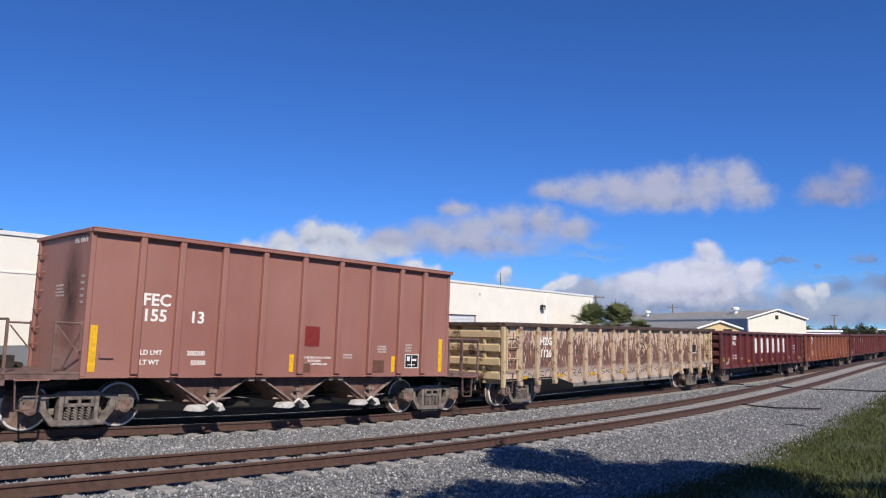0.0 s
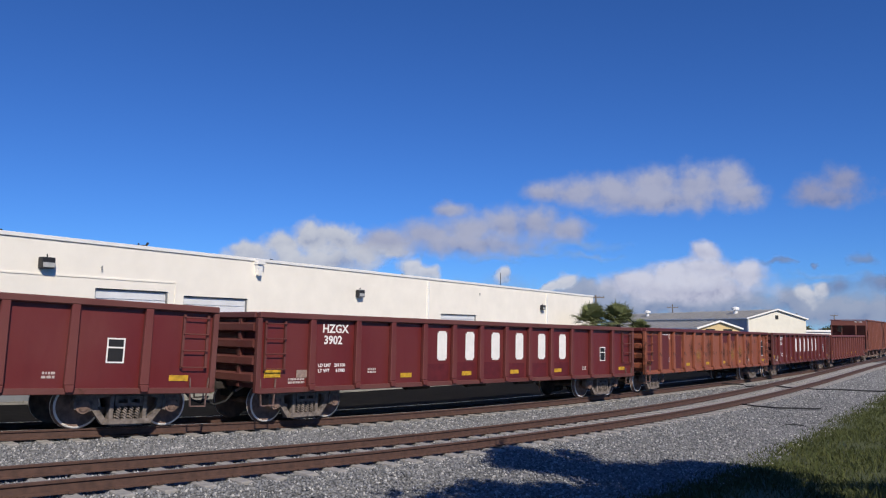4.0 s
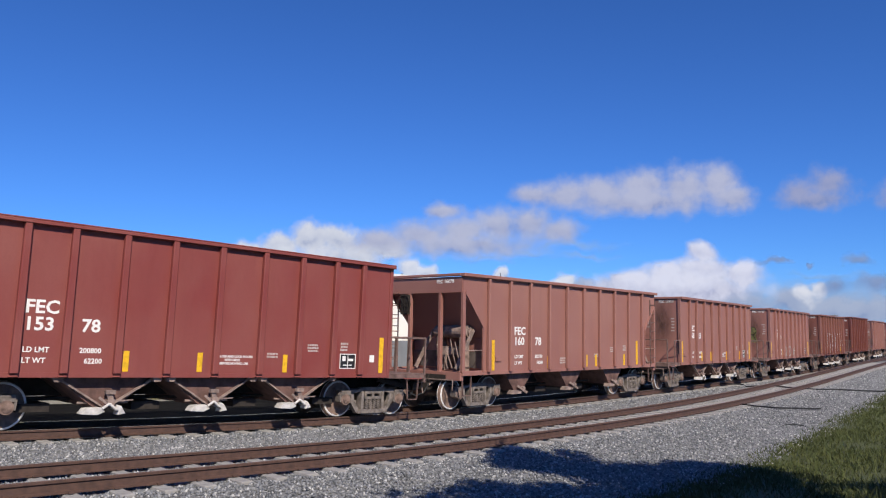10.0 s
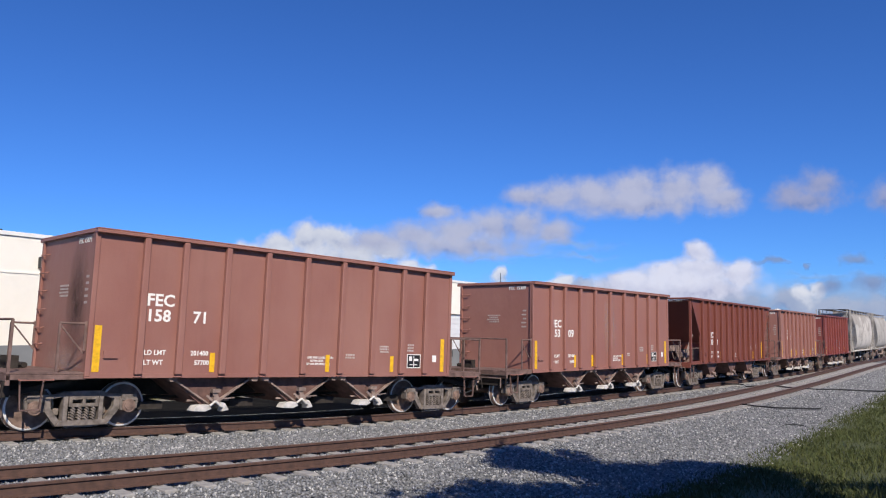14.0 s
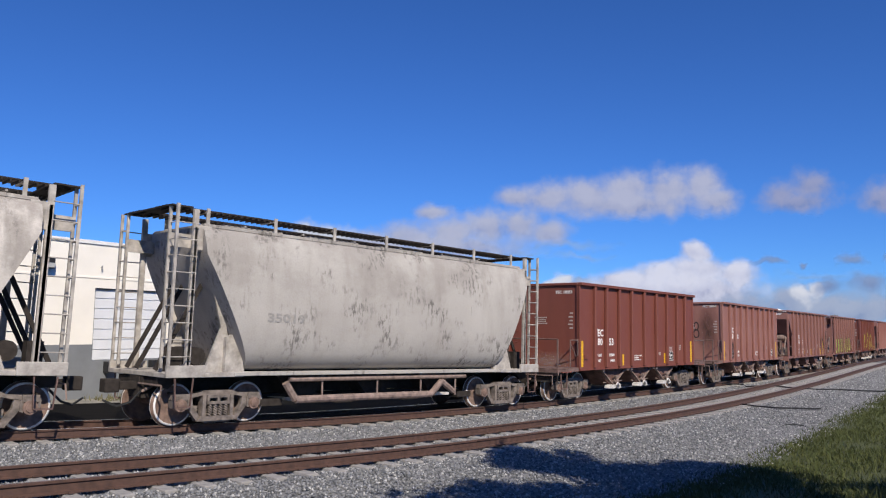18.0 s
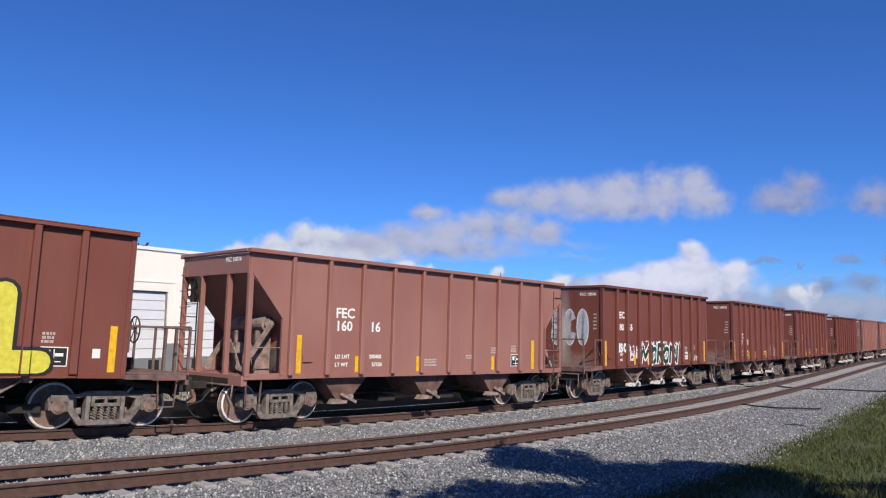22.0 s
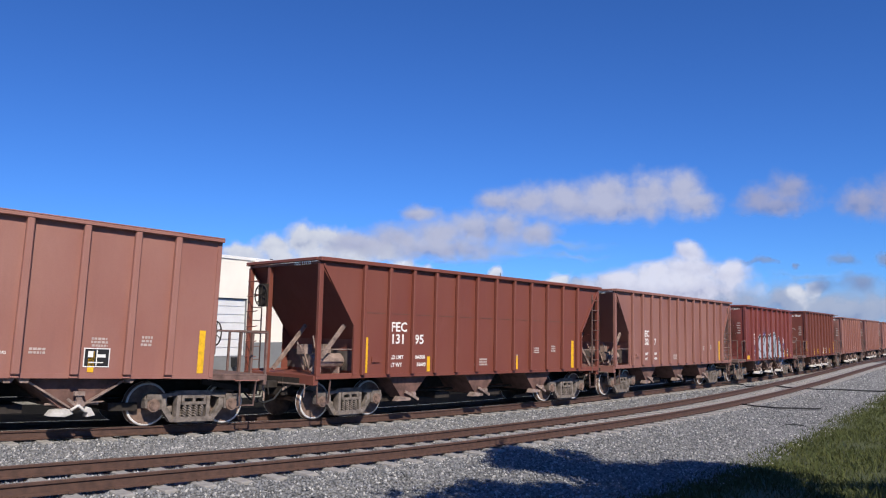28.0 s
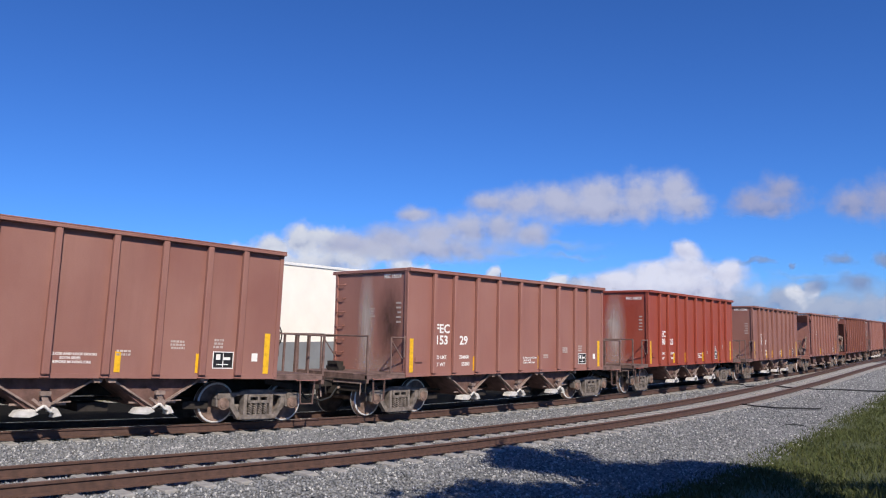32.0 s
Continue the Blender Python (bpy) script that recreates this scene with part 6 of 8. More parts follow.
# markings go on after all plain copies exist
for (car, kind, mid), row in zip(TRAIN, CONSIST):
    _, _, tone, seed, a, b = row
    if kind in "HOPQ":
        hopper_marks(car, kind, a, b, seed)
    elif kind in "GW":
        if tone == "maroon":
            fresh = car_paint("fresh_maroon_paint", (0.125, 0.017, 0.017), seed + 50, 0.04, 0.4, 0.0, 0.4)
            dull = car_paint("dusty_maroon_paint", (0.125, 0.024, 0.022), seed + 70, 0.08, 0.4, 0.0, 0.5)
            for o in car.children:
                if o.name.startswith(("side_panel", "stake")):
                    o.material_slots[0].link = "OBJECT"
                    o.material_slots[0].material = fresh if o.name.startswith("side_panel") else dull
        gondola_marks(car, a, b, seed, tone != "rusty")


# ---- paint sprayed on the cars ----
def spray(name, rgb):
    return plain(name, rgb, 0.6, 0, 0.18, 9)


LIME = spray("lime_spray", (0.36, 0.43, 0.09))
ACID = spray("yellow_spray", (0.6, 0.54, 0.06))
CHALK = spray("white_spray", (0.72, 0.72, 0.72))
SOOT = spray("black_spray", (0.014, 0.013, 0.015))
TEAL = spray("teal_spray", (0.05, 0.3, 0.36))
PINE = spray("dark_green_spray", (0.012, 0.045, 0.025))
SILVER = spray("grey_spray", (0.42, 0.44, 0.5))
BLUE = spray("blue_spray", (0.12, 0.2, 0.42))
VIOLET = spray("violet_spray", (0.2, 0.16, 0.5))
MINT = spray("mint_spray", (0.3, 0.55, 0.6))
PATCH = spray("repaint_patch", (0.11, 0.02, 0.018))
REDPATCH = spray("red_repaint_patch", (0.2, 0.02, 0.016))
BLOT = spray("brown_blot", (0.13, 0.06, 0.04))
STENCIL = spray("worn_grey_stencil", (0.3, 0.285, 0.27))
FADED = spray("faded_black_spray", (0.06, 0.042, 0.036))
OLIVE = spray("olive_spray", (0.3, 0.3, 0.1))
SMUDGE = spray("pale_smudge", (0.36, 0.3, 0.27))


def onto(car, polys, mat, ribs, deep, lift, label, face=None):
    """Flat shapes (x, z) on a car's side, and again on each rib that they cross."""
    bm = bmesh.new()
    y0 = -SIDE if face is None else face
    # bands of quads come nested; single outlines are ranked one by one
    ranked = flat_quads(polys) if isinstance(polys[0][0], list) else [(q, i % 6) for i, q in enumerate(polys)]
    polys = [q for q, k in ranked]

    def fill(target, y):
        for i, (poly, rank) in enumerate(ranked):
            try:
                target.faces.new([target.verts.new((x, y - 0.0004 * rank, z)) for x, z in poly])
            except ValueError:
                pass

    fill(bm, y0 - 0.004 - lift)
    lo, hi = min(x for q in polys for x, z in q), max(x for q in polys for x, z in q)
    for r in ribs:
        if not lo - 0.05 < r < hi + 0.05:
            continue
        b2 = bmesh.new()
        fill(b2, y0 - deep - 0.004 - lift)
        for at, n in ((r - 0.07, (1, 0, 0)), (r + 0.07, (-1, 0, 0))):
            bmesh.ops.bisect_plane(b2, geom=b2.verts[:] + b2.edges[:] + b2.faces[:], plane_co=(at, 0, 0), plane_no=n, clear_inner=True)
        vs = {v: bm.verts.new(v.co) for v in b2.verts}
        for f in b2.faces:
            bm.faces.new([vs[v] for v in f.verts])
        b2.free()
    me = bpy.data.meshes.new("graffiti")
    bm.to_mesh(me)
    bm.free()
    me.materials.append(mat)
    ob = new("graffiti", me)
    ob.parent = car
    tagged(ob, label, kind="stuff")
    return ob


def ribbon(points, w):
    """Quads along a line of points."""
    out = []
    for (ax, az), (bx, bz) in zip(points, points[1:]):
        d = math.hypot(bx - ax, bz - az) or 1e-6
        nx, nz = -(bz - az) / d * w / 2, (bx - ax) / d * w / 2
        ex, ez = (bx - ax) / d * w * 0.25, (bz - az) / d * w * 0.25
        out.append([(ax + nx - ex, az + nz - ez), (bx + nx + ex, bz + nz + ez), (bx - nx + ex, bz - nz + ez), (ax - nx - ex, az - nz - ez)])
    return out


def curvy(pts, n=5):
    """A smooth line through the points."""
    out = []
    P = [pts[0]] + list(pts) + [pts[-1]]
    for i in range(1, len(P) - 2):
        for k in range(n):
            t = k / n
            q = []
            for c in (0, 1):
                a, b, d, e = P[i - 1][c], P[i][c], P[i + 1][c], P[i + 2][c]
                q.append(0.5 * (2 * b + (d - a) * t + (2 * a - 5 * b + 4 * d - e) * t * t + (3 * b - a - 3 * d + e) * t ** 3))
            out.append(tuple(q))
    out.append(tuple(pts[-1]))
    return out


def scrawl(x0, x1, z0, z1, n, w, seed):
    """Looping hand-sprayed strokes in n cells."""
    rnd = random.Random(seed)
    out = []
    step = (x1 - x0) / n
    for k in range(n):
        a = x0 + k * step
        pts = [(a + step * rnd.uniform(0.0, 1.05), rnd.uniform(z0, z1)) for _ in range(rnd.randint(4, 6))]
        pts.sort(key=lambda p: p[0] + rnd.uniform(-0.5, 0.5) * step)
        pts[1] = (pts[1][0], z1)
        pts[2] = (pts[2][0], z0)
        out += ribbon(curvy(pts), w)
    return out


def bubble(cx, cz, rx, rz, seed, grow=0.0):
    """A fat rounded letter-like outline."""
    rnd = random.Random(seed)
    wob = [rnd.uniform(0.82, 1.12) for _ in range(7)]
    out = []
    for i in range(22):
        a = 2 * math.pi * i / 22
        c, s = math.cos(a), math.sin(a)
        k = wob[int(i / 22 * 7) % 7]
        out.append((cx + (abs(c) ** 0.6 * math.copysign(1, c) * rx * k) + grow * c, cz + (abs(s) ** 0.6 * math.copysign(1, s) * rz * k) + grow * s))
    return out


def bubbles(car, x0, x1, z0, z1, n, fill, line, ribs, deep, seed, label, accent=None):
    """A row of fat outlined letters with inner strokes."""
    rnd = random.Random(seed)
    step = (x1 - x0) / n
    cells = [(x0 + (k + 0.5) * step, (z0 + z1) / 2 + rnd.uniform(-0.06, 0.06), step * 0.54, (z1 - z0) / 2 * rnd.uniform(0.85, 1.05)) for k in range(n)]
    onto(car, [bubble(*c, seed * 10 + k, 0.05) for k, c in enumerate(cells)], line, ribs, deep, 0.0, label)
    onto(car, [bubble(*c, seed * 10 + k, 0.0) for k, c in enumerate(cells)], fill, ribs, deep, 0.002, label)
    inner = []
    for k, (cx, cz, rx, rz) in enumerate(cells):
        inner += ribbon(curvy([(cx - rx * 0.3, cz + rz * rnd.uniform(0.1, 0.5)), (cx + rx * rnd.uniform(-0.1, 0.3), cz + rz * 0.05), (cx - rx * 0.1, cz - rz * rnd.uniform(0.3, 0.7))]), 0.05)
        inner += ribbon(curvy([(cx + rx * 0.8, cz + rz * 0.6), (cx + rx * 0.55, cz), (cx + rx * 0.85, cz - rz * 0.7)]), 0.035)
    onto(car, inner, accent or line, ribs, deep, 0.004, label)


# strokes of sprayed capitals in a unit cell
def bow(cx, cz, rx, rz, a, b, n=9):
    return [(cx + rx * math.cos(radians(a + (b - a) * k / n)), cz + rz * math.sin(radians(a + (b - a) * k / n))) for k in range(n + 1)]


STROKE = {
    "C": [bow(0.5, 0.5, 0.5, 0.5, 50, 320, 14)], "O": [bow(0.5, 0.5, 0.5, 0.5, 90, 450, 16)], "U": [[(0, 1), (0, 0.4)] + bow(0.5, 0.4, 0.5, 0.4, 180, 360) + [(1, 1)]],
    "R": [[(0.1, 0), (0.1, 1)], [(0.1, 1)] + bow(0.4, 0.75, 0.5, 0.25, 90, -90) + [(0.1, 0.5)], [(0.4, 0.5), (1, 0)]], "L": [[(0.1, 1), (0.1, 0), (1, 0)]],
    "B": [[(0.1, 0), (0.1, 1)], [(0.1, 1)] + bow(0.4, 0.76, 0.45, 0.24, 90, -90) + [(0.1, 0.52)], [(0.4, 0.5)] + bow(0.45, 0.26, 0.55, 0.26, 90, -90) + [(0.1, 0)]],
    "S": [bow(0.5, 0.75, 0.42, 0.25, 40, 270) + bow(0.5, 0.25, 0.45, 0.25, 90, -150)[1:]], "T": [[(0, 1), (1, 1)], [(0.5, 1), (0.5, 0)]],
    "H": [[(0.05, 0), (0.05, 1)], [(0.95, 0), (0.95, 1)], [(0.05, 0.5), (0.95, 0.5)]], "W": [[(0, 1), (0.2, 0), (0.5, 0.75), (0.8, 0), (1, 1)]],
    "8": [bow(0.5, 0.75, 0.38, 0.25, 90, 450, 12), bow(0.5, 0.25, 0.48, 0.25, 90, 450, 12)], "I": [[(0.5, 0), (0.5, 1)]], "E": [bow(0.55, 0.75, 0.45, 0.25, 40, 250), bow(0.55, 0.25, 0.5, 0.25, 110, 330)],
    "1": [[(0.2, 0.75), (0.5, 1), (0.5, 0)]], "5": [[(0.9, 1), (0.2, 1), (0.15, 0.55)] + bow(0.45, 0.3, 0.45, 0.3, 110, -150)], "F": [[(0.1, 0), (0.1, 1), (0.9, 1)], [(0.1, 0.5), (0.75, 0.5)]],
    "K": [[(0.1, 0), (0.1, 1)], [(0.9, 1), (0.15, 0.5), (0.95, 0)]], "M": [[(0, 0), (0.1, 1), (0.5, 0.3), (0.9, 1), (1, 0)]], "A": [[(0, 0), (0.5, 1), (1, 0)], [(0.2, 0.4), (0.8, 0.4)]],
    "N": [[(0.05, 0), (0.05, 1), (0.95, 0), (0.95, 1)]], "D": [[(0.1, 0), (0.1, 1)] + bow(0.35, 0.5, 0.6, 0.5, 90, -90) + [(0.1, 0)]],
    "G": [bow(0.5, 0.5, 0.5, 0.5, 50, 340, 14) + [(0.55, 0.4)]], "&": [[(0.9, 0), (0.3, 0.75)] + bow(0.5, 0.8, 0.2, 0.18, 180, 0) + [(0.15, 0.25), (0.45, 0), (0.9, 0.4)]]}


def band(p, w):
    """One even band along a line, mitred at its bends, as quads."""
    p = [q for i, q in enumerate(p) if not i or math.hypot(q[0] - p[i - 1][0], q[1] - p[i - 1][1]) > 1e-3]
    n, left, right = len(p), [], []
    loop = n > 6 and math.hypot(p[0][0] - p[-1][0], p[0][1] - p[-1][1]) < 1e-4
    for i in range(n):
        a = p[i - 1] if i else (p[-2] if loop else None)
        b = p[i + 1] if i < n - 1 else (p[1] if loop else None)
        ds = []
        for q, r in ((a, p[i]), (p[i], b)):
            if q and r:
                d = math.hypot(r[0] - q[0], r[1] - q[1]) or 1e-6
                ds.append(((r[0] - q[0]) / d, (r[1] - q[1]) / d))
        nx, nz = -sum(d[1] for d in ds), sum(d[0] for d in ds)
        d = math.hypot(nx, nz) or 1e-6
        nx, nz = nx / d, nz / d
        k = max(0.5, abs(-nx * ds[0][1] + nz * ds[0][0]))
        left.append((p[i][0] + nx * w / 2 / k, p[i][1] + nz * w / 2 / k))
        right.append((p[i][0] - nx * w / 2 / k, p[i][1] - nz * w / 2 / k))
    out = []
    for i in range(n - 1):
        q, ext = [left[i], left[i + 1], right[i + 1], right[i]], w * 0.45
        dx, dz = p[i + 1][0] - p[i][0], p[i + 1][1] - p[i][1]
        d = math.hypot(dx, dz) or 1e-6
        if i == 0 and not loop:
            q[0], q[3] = (q[0][0] - dx / d * ext, q[0][1] - dz / d * ext), (q[3][0] - dx / d * ext, q[3][1] - dz / d * ext)
        if i == n - 2 and not loop:
            q[1], q[2] = (q[1][0] + dx / d * ext, q[1][1] + dz / d * ext), (q[2][0] + dx / d * ext, q[2][1] + dz / d * ext)
        out.append(q)
    return out


def flat_quads(bands):
    """Each quad with the rank of its band, so that crossing bands lie on one another."""
    return [(q, k) for k, b in enumerate(bands) for q in b]


def letters(cells, w, lean=0.0):
    """Ribbons of sprayed letters: cells of letter, x0, x1, z0, z1; w the stroke's width."""
    out = []
    for ch, x0, x1, z0, z1 in cells:
        for line in STROKE[ch]:
            p = [(x0 + w / 2 + (x1 - x0 - w) * u + lean * (v - 0.5), z0 + w / 2 + (z1 - z0 - w) * v) for u, v in line]
            out.append(band(p, w))
    return out


def word_on(mid, cells, w, fill, line, edge, label, lean=0.0):
    """Fat outlined letters over the side and its ribs."""
    car, kind, _ = car_at(mid)
    ribs, deep = ribs_of(kind)
    if line:
        grown = [(c, a - edge, b + edge, d - edge, e + edge) for c, a, b, d, e in cells]
        onto(car, letters(grown, w + 2 * edge, lean), line, ribs, deep, 0.0, label)
    onto(car, letters(cells, w, lean), fill, ribs, deep, 0.006, label)


def fat_word(mid, cells, w, layers, label, lean=0.0):
    """Rounded letters laid one over the next; layers of growth and paint, the outermost first."""
    car, kind, _ = car_at(mid)
    ribs, deep = ribs_of(kind)
    sheets, lift = {}, 0.004
    for ch, x0, x1, z0, z1 in cells:
        for grow, mat in layers:
            r = w / 2 + grow
            rows = sheets.setdefault(mat, [])
            for line in STROKE[ch]:
                p = [(x0 + w / 2 + (x1 - x0 - w) * u + lean * (v - 0.5), z0 + w / 2 + (z1 - z0 - w) * v) for u, v in line]
                for i, (x, z) in enumerate(p):
                    rows.append(([(x + r * math.cos(k * 0.5236), z + r * math.sin(k * 0.5236)) for k in range(12)], lift))
                    lift += 0.0001
                    if i:
                        ax, az = p[i - 1]
                        n = math.hypot(x - ax, z - az) or 1e-6
                        nx, nz = -(z - az) / n * r, (x - ax) / n * r
                        rows.append(([(ax + nx, az + nz), (x + nx, z + nz), (x - nx, z - nz), (ax - nx, az - nz)], lift))
                        lift += 0.0001
    for mat, rows in sheets.items():
        bm = bmesh.new()
        for poly, up in rows:
            bm.faces.new([bm.verts.new((x, -SIDE - up, max(z, 1.07))) for x, z in poly])
        xs = [x for poly, up in rows for x, z in poly]
        for rib in ribs:
            if not min(xs) - 0.05 < rib < max(xs) + 0.05:
                continue
            b2 = bmesh.new()
            for poly, up in rows:
                if min(x for x, z in poly) < rib + 0.08 and max(x for x, z in poly) > rib - 0.08:
                    b2.faces.new([b2.verts.new((x, -SIDE - deep - up, max(z, 1.07))) for x, z in poly])
            for at, n in ((rib - 0.068, (1, 0, 0)), (rib + 0.068, (-1, 0, 0))):
                bmesh.ops.bisect_plane(b2, geom=b2.verts[:] + b2.edges[:] + b2.faces[:], plane_co=(at, 0, 0), plane_no=n, clear_inner=True)
            vs = {v: bm.verts.new(v.co) for v in b2.verts}
            for f in b2.faces:
                bm.faces.new([vs[v] for v in f.verts])
            b2.free()
        me = bpy.data.meshes.new("graffiti")
        bm.to_mesh(me)
        bm.free()
        me.materials.append(mat)
        ob = new("graffiti", me)
        ob.parent = car
        tagged(ob, label, kind="stuff")


def on_end(mid, polys, mat, label, lift=0.0):
    """Flat shapes (y, z) on the end that faces the head of the train."""
    car, kind, _ = car_at(mid)
    bm = bmesh.new()
    for q, k in flat_quads(polys):
        bm.faces.new([bm.verts.new((-4.984 - lift - 0.0004 * k, -y, z)) for y, z in q])
    tagged(part("graffiti", bm, mat, car), label, kind="stuff")


def stain_on(car, centre, size, mat, label, face="end"):
    """A soft stain sheet; centre and half size in metres."""
    bm = bmesh.new()
    v = [bm.verts.new(p) for p in ((-1, -1, 0), (1, -1, 0), (1, 1, 0), (-1, 1, 0))]
    bm.faces.new(v)
    ob = part("stain", bm, mat, car)
    turn = Matrix.Rotation(radians(90), 4, "X") if face == "side" else Matrix.Rotation(radians(-90), 4, "Z") @ Matrix.Rotation(radians(90), 4, "X")
    ob.matrix_basis = Matrix.Translation(centre) @ turn @ Matrix.Diagonal((size[0], size[1], 1, 1))
    tagged(ob, label, kind="stuff")


def ribs_of(kind):
    if kind == "H":
        return H_RIBS, 0.12
    n, pitch = {"O": (10, 1.085), "P": (10, 0.995), "Q": (12, 0.89)}[kind]
    return [(i - (n - 1) / 2) * pitch - (0.14 if kind == "P" else 0.0) for i in range(n)], 0.115


def car_at(mid):
    return min(TRAIN, key=lambda c: abs(c[2] - mid))


def lines_on(mid, x0, x1, z0, z1, n, w, mat, seed, label):
    car, kind, _ = car_at(mid)
    ribs, deep = ribs_of(kind)
    onto(car, scrawl(x0, x1, z0, z1, n, w, seed), mat, ribs, deep, 0.0, label)


def bubbles_on(mid, x0, x1, z0, z1, n, fill, line, seed, label, accent=None):
    car, kind, _ = car_at(mid)
    ribs, deep = ribs_of(kind)
    bubbles(car, x0, x1, z0, z1, n, fill, line, ribs, deep, seed, label, accent)


def patches_on(mid, rects, mat, label, seed=1):
    """Blotches with uneven edges."""
    car, kind, _ = car_at(mid)
    ribs, deep = ribs_of(kind) if kind in "HOPQ" else ([], 0)
    polys = [bubble((a + b) / 2, (c + d) / 2, (b - a) / 2, (d - c) / 2, seed + k) for k, (a, b, c, d) in enumerate(rects)]
    onto(car, polys, mat, ribs, deep, 0.0, label, None if kind in "HOPQ" else -SIDE + 0.1)


RUSTS = (faded_stain("rust_bloom", (0.06, 0.022, 0.014), 0.95), faded_stain("ochre_bloom", (0.4, 0.22, 0.05), 0.7), faded_stain("soot_bloom", (0.03, 0.02, 0.02), 0.6))


def graffiti():
    # first hopper: repainted squares
    car = car_at(-335.65)[0]
    bars(car, [(0.09, 0.57, 1.76, 2.24)], REDPATCH, "paint_patch", label="darker red repainted square")
    bars(car, [(2.29, 2.67, 1.13, 1.45)], BLOT, "paint_patch")
    bars(car, [(0.1, 0.34, 1.14, 1.36)], BLOT, "paint_patch")
    # tan gondola: dark swirls on every bay and tags below
    car, kind, _ = car_at(-319.88)
    for k, word in enumerate(("HZGX", "1126")):
        write(car, word, -6.2, 1.92 - 0.4 * k, 0.25, y=-SIDE + 0.092)
    peel, brown = peeling_paint(), plain("dark_brown_rusty_chord", (0.075, 0.045, 0.035), 0.8, 0, 0.4, 4)
    chipped = chipped_paint()
    for o in car.children:
        if o.name.startswith(("side_panel", "top_chord", "stake")):
            o.material_slots[0].link = "OBJECT"
            o.material_slots[0].material = brown if o.name.startswith("top_chord") else chipped if o.name.startswith("stake") else peel
    rnd = random.Random(12)
    tags = ["SK", "NS", "SONK", "EAR", "IK", "MIR", "SAR", "IE", "AR", "KN", "SO", "MK", "RA", "NE"]
    for k in range(14):
        x = T_STAKES[k] + 0.14
        w = 0.8 / len(tags[(k + 9) % 14])
        cells = [(ch, x + i * w, x + (i + 0.9) * w, 0.86 + rnd.uniform(-0.05, 0.04), 1.08 + rnd.uniform(-0.05, 0.06)) for i, ch in enumerate(tags[(k + 9) % 14])]
        onto(car, letters(cells, 0.028, 0.06), FADED, [], 0, 0.002, "dark hand-sprayed tag", -SIDE + 0.1)
    ring = bow(1.16, 1.56, 0.4, 0.4, 0, 360, 22)
    onto(car, [band(ring, 0.055)] + letters([("1", 0.93, 1.13, 1.33, 1.82), ("5", 1.12, 1.4, 1.33, 1.8)], 0.055), FADED, [], 0, 0.003, "dark circled figures 15", -SIDE + 0.1)
    onto(car, ribbon(curvy([(0.92, 2.08), (0.85, 2.3), (1.0, 2.16), (1.12, 2.36), (1.22, 2.16), (1.4, 2.32), (1.36, 2.08)]), 0.035), FADED, [], 0, 0.003, "dark sprayed crown", -SIDE + 0.1)
    bars(car, [(6.18, 6.62, 1.5, 1.9)], STEEL_DARK, "stencil_panel", -SIDE + 0.098, "dark stencil panel")
    bars(car, [(6.16, 6.64, 1.52, 1.55), (6.16, 6.18, 1.52, 1.7), (6.62, 6.64, 1.52, 1.7)], WHITE_MARK, "frame", -SIDE + 0.094)
    bars(car, [(-4.1, 4.1, 0.48, 0.595)], plain("dusty_bottom_flange", (0.2, 0.18, 0.16), 0.9, 0, 0.45, 5), "bottom_flange", -SIDE + 0.1, "dusty grey bottom flange")
    for x in (-7.4, -5.2, -3.0, -0.6, 1.6, 3.9, 6.9):
        bars(car, [(x, x + 0.45, 0.84, 0.94)], WORN_YELLOW, "reflector_strip", -SIDE + 0.092)
    # rust-orange gondolas: maroon repaint and rust stains
    for mid, rects in ((-283.82, [(-7.9, -7.2, 0.95, 2.3), (-4.9, -4.65, 1.5, 2.2), (4.4, 5.27, 2.02, 2.32), (5.6, 6.17, 2.04, 2.32)]), (-230.01, [(-8.2, -5.9, 0.9, 2.3), (-5.6, -4.5, 0.9, 2.3), (4.4, 4.9, 1.7, 2.15), (1.0, 1.7, 2.0, 2.35), (2.0, 2.9, 2.1, 2.38)])):
        for r in rects:
            bars(car_at(mid)[0], [r], PATCH, "paint_patch", -SIDE + 0.096, "maroon repainted area")
        car = car_at(mid)[0]
        for i, (x, z, rx, rz) in enumerate(((-3.1, 1.7, 0.4, 0.5), (-2.4, 1.4, 0.5, 0.35), (-0.9, 1.6, 0.4, 0.6), (1.1, 1.5, 0.35, 0.5), (3.6, 1.55, 0.45, 0.4), (3.7, 1.35, 0.4, 0.2), (5.1, 1.7, 0.35, 0.5), (2.4, 1.4, 0.5, 0.4), (4.8, 1.2, 0.4, 0.25), (-5.2, 1.5, 0.4, 0.6))):
            stain_on(car, (x, -SIDE + 0.094, z), (rx, rz), RUSTS[i % 3], "rust and ochre stain", "side")
        for o in car.children:
            if o.name.startswith("top_chord"):
                o.material_slots[0].material = PATCH
    grey, car = faded_stain("grey_spray_haze", (0.075, 0.065, 0.07), 0.7), car_at(-164.15)[0]
    for cx, cz, rx, rz in ((-1.5, 1.5, 0.55, 0.42), (-0.7, 1.55, 0.5, 0.45), (0.2, 1.55, 0.55, 0.42), (1.2, 1.55, 0.7, 0.5)):
        stain_on(car, (cx, -SIDE - 0.006, cz), (rx, rz), grey, "faded grey sprayed lettering", "side")
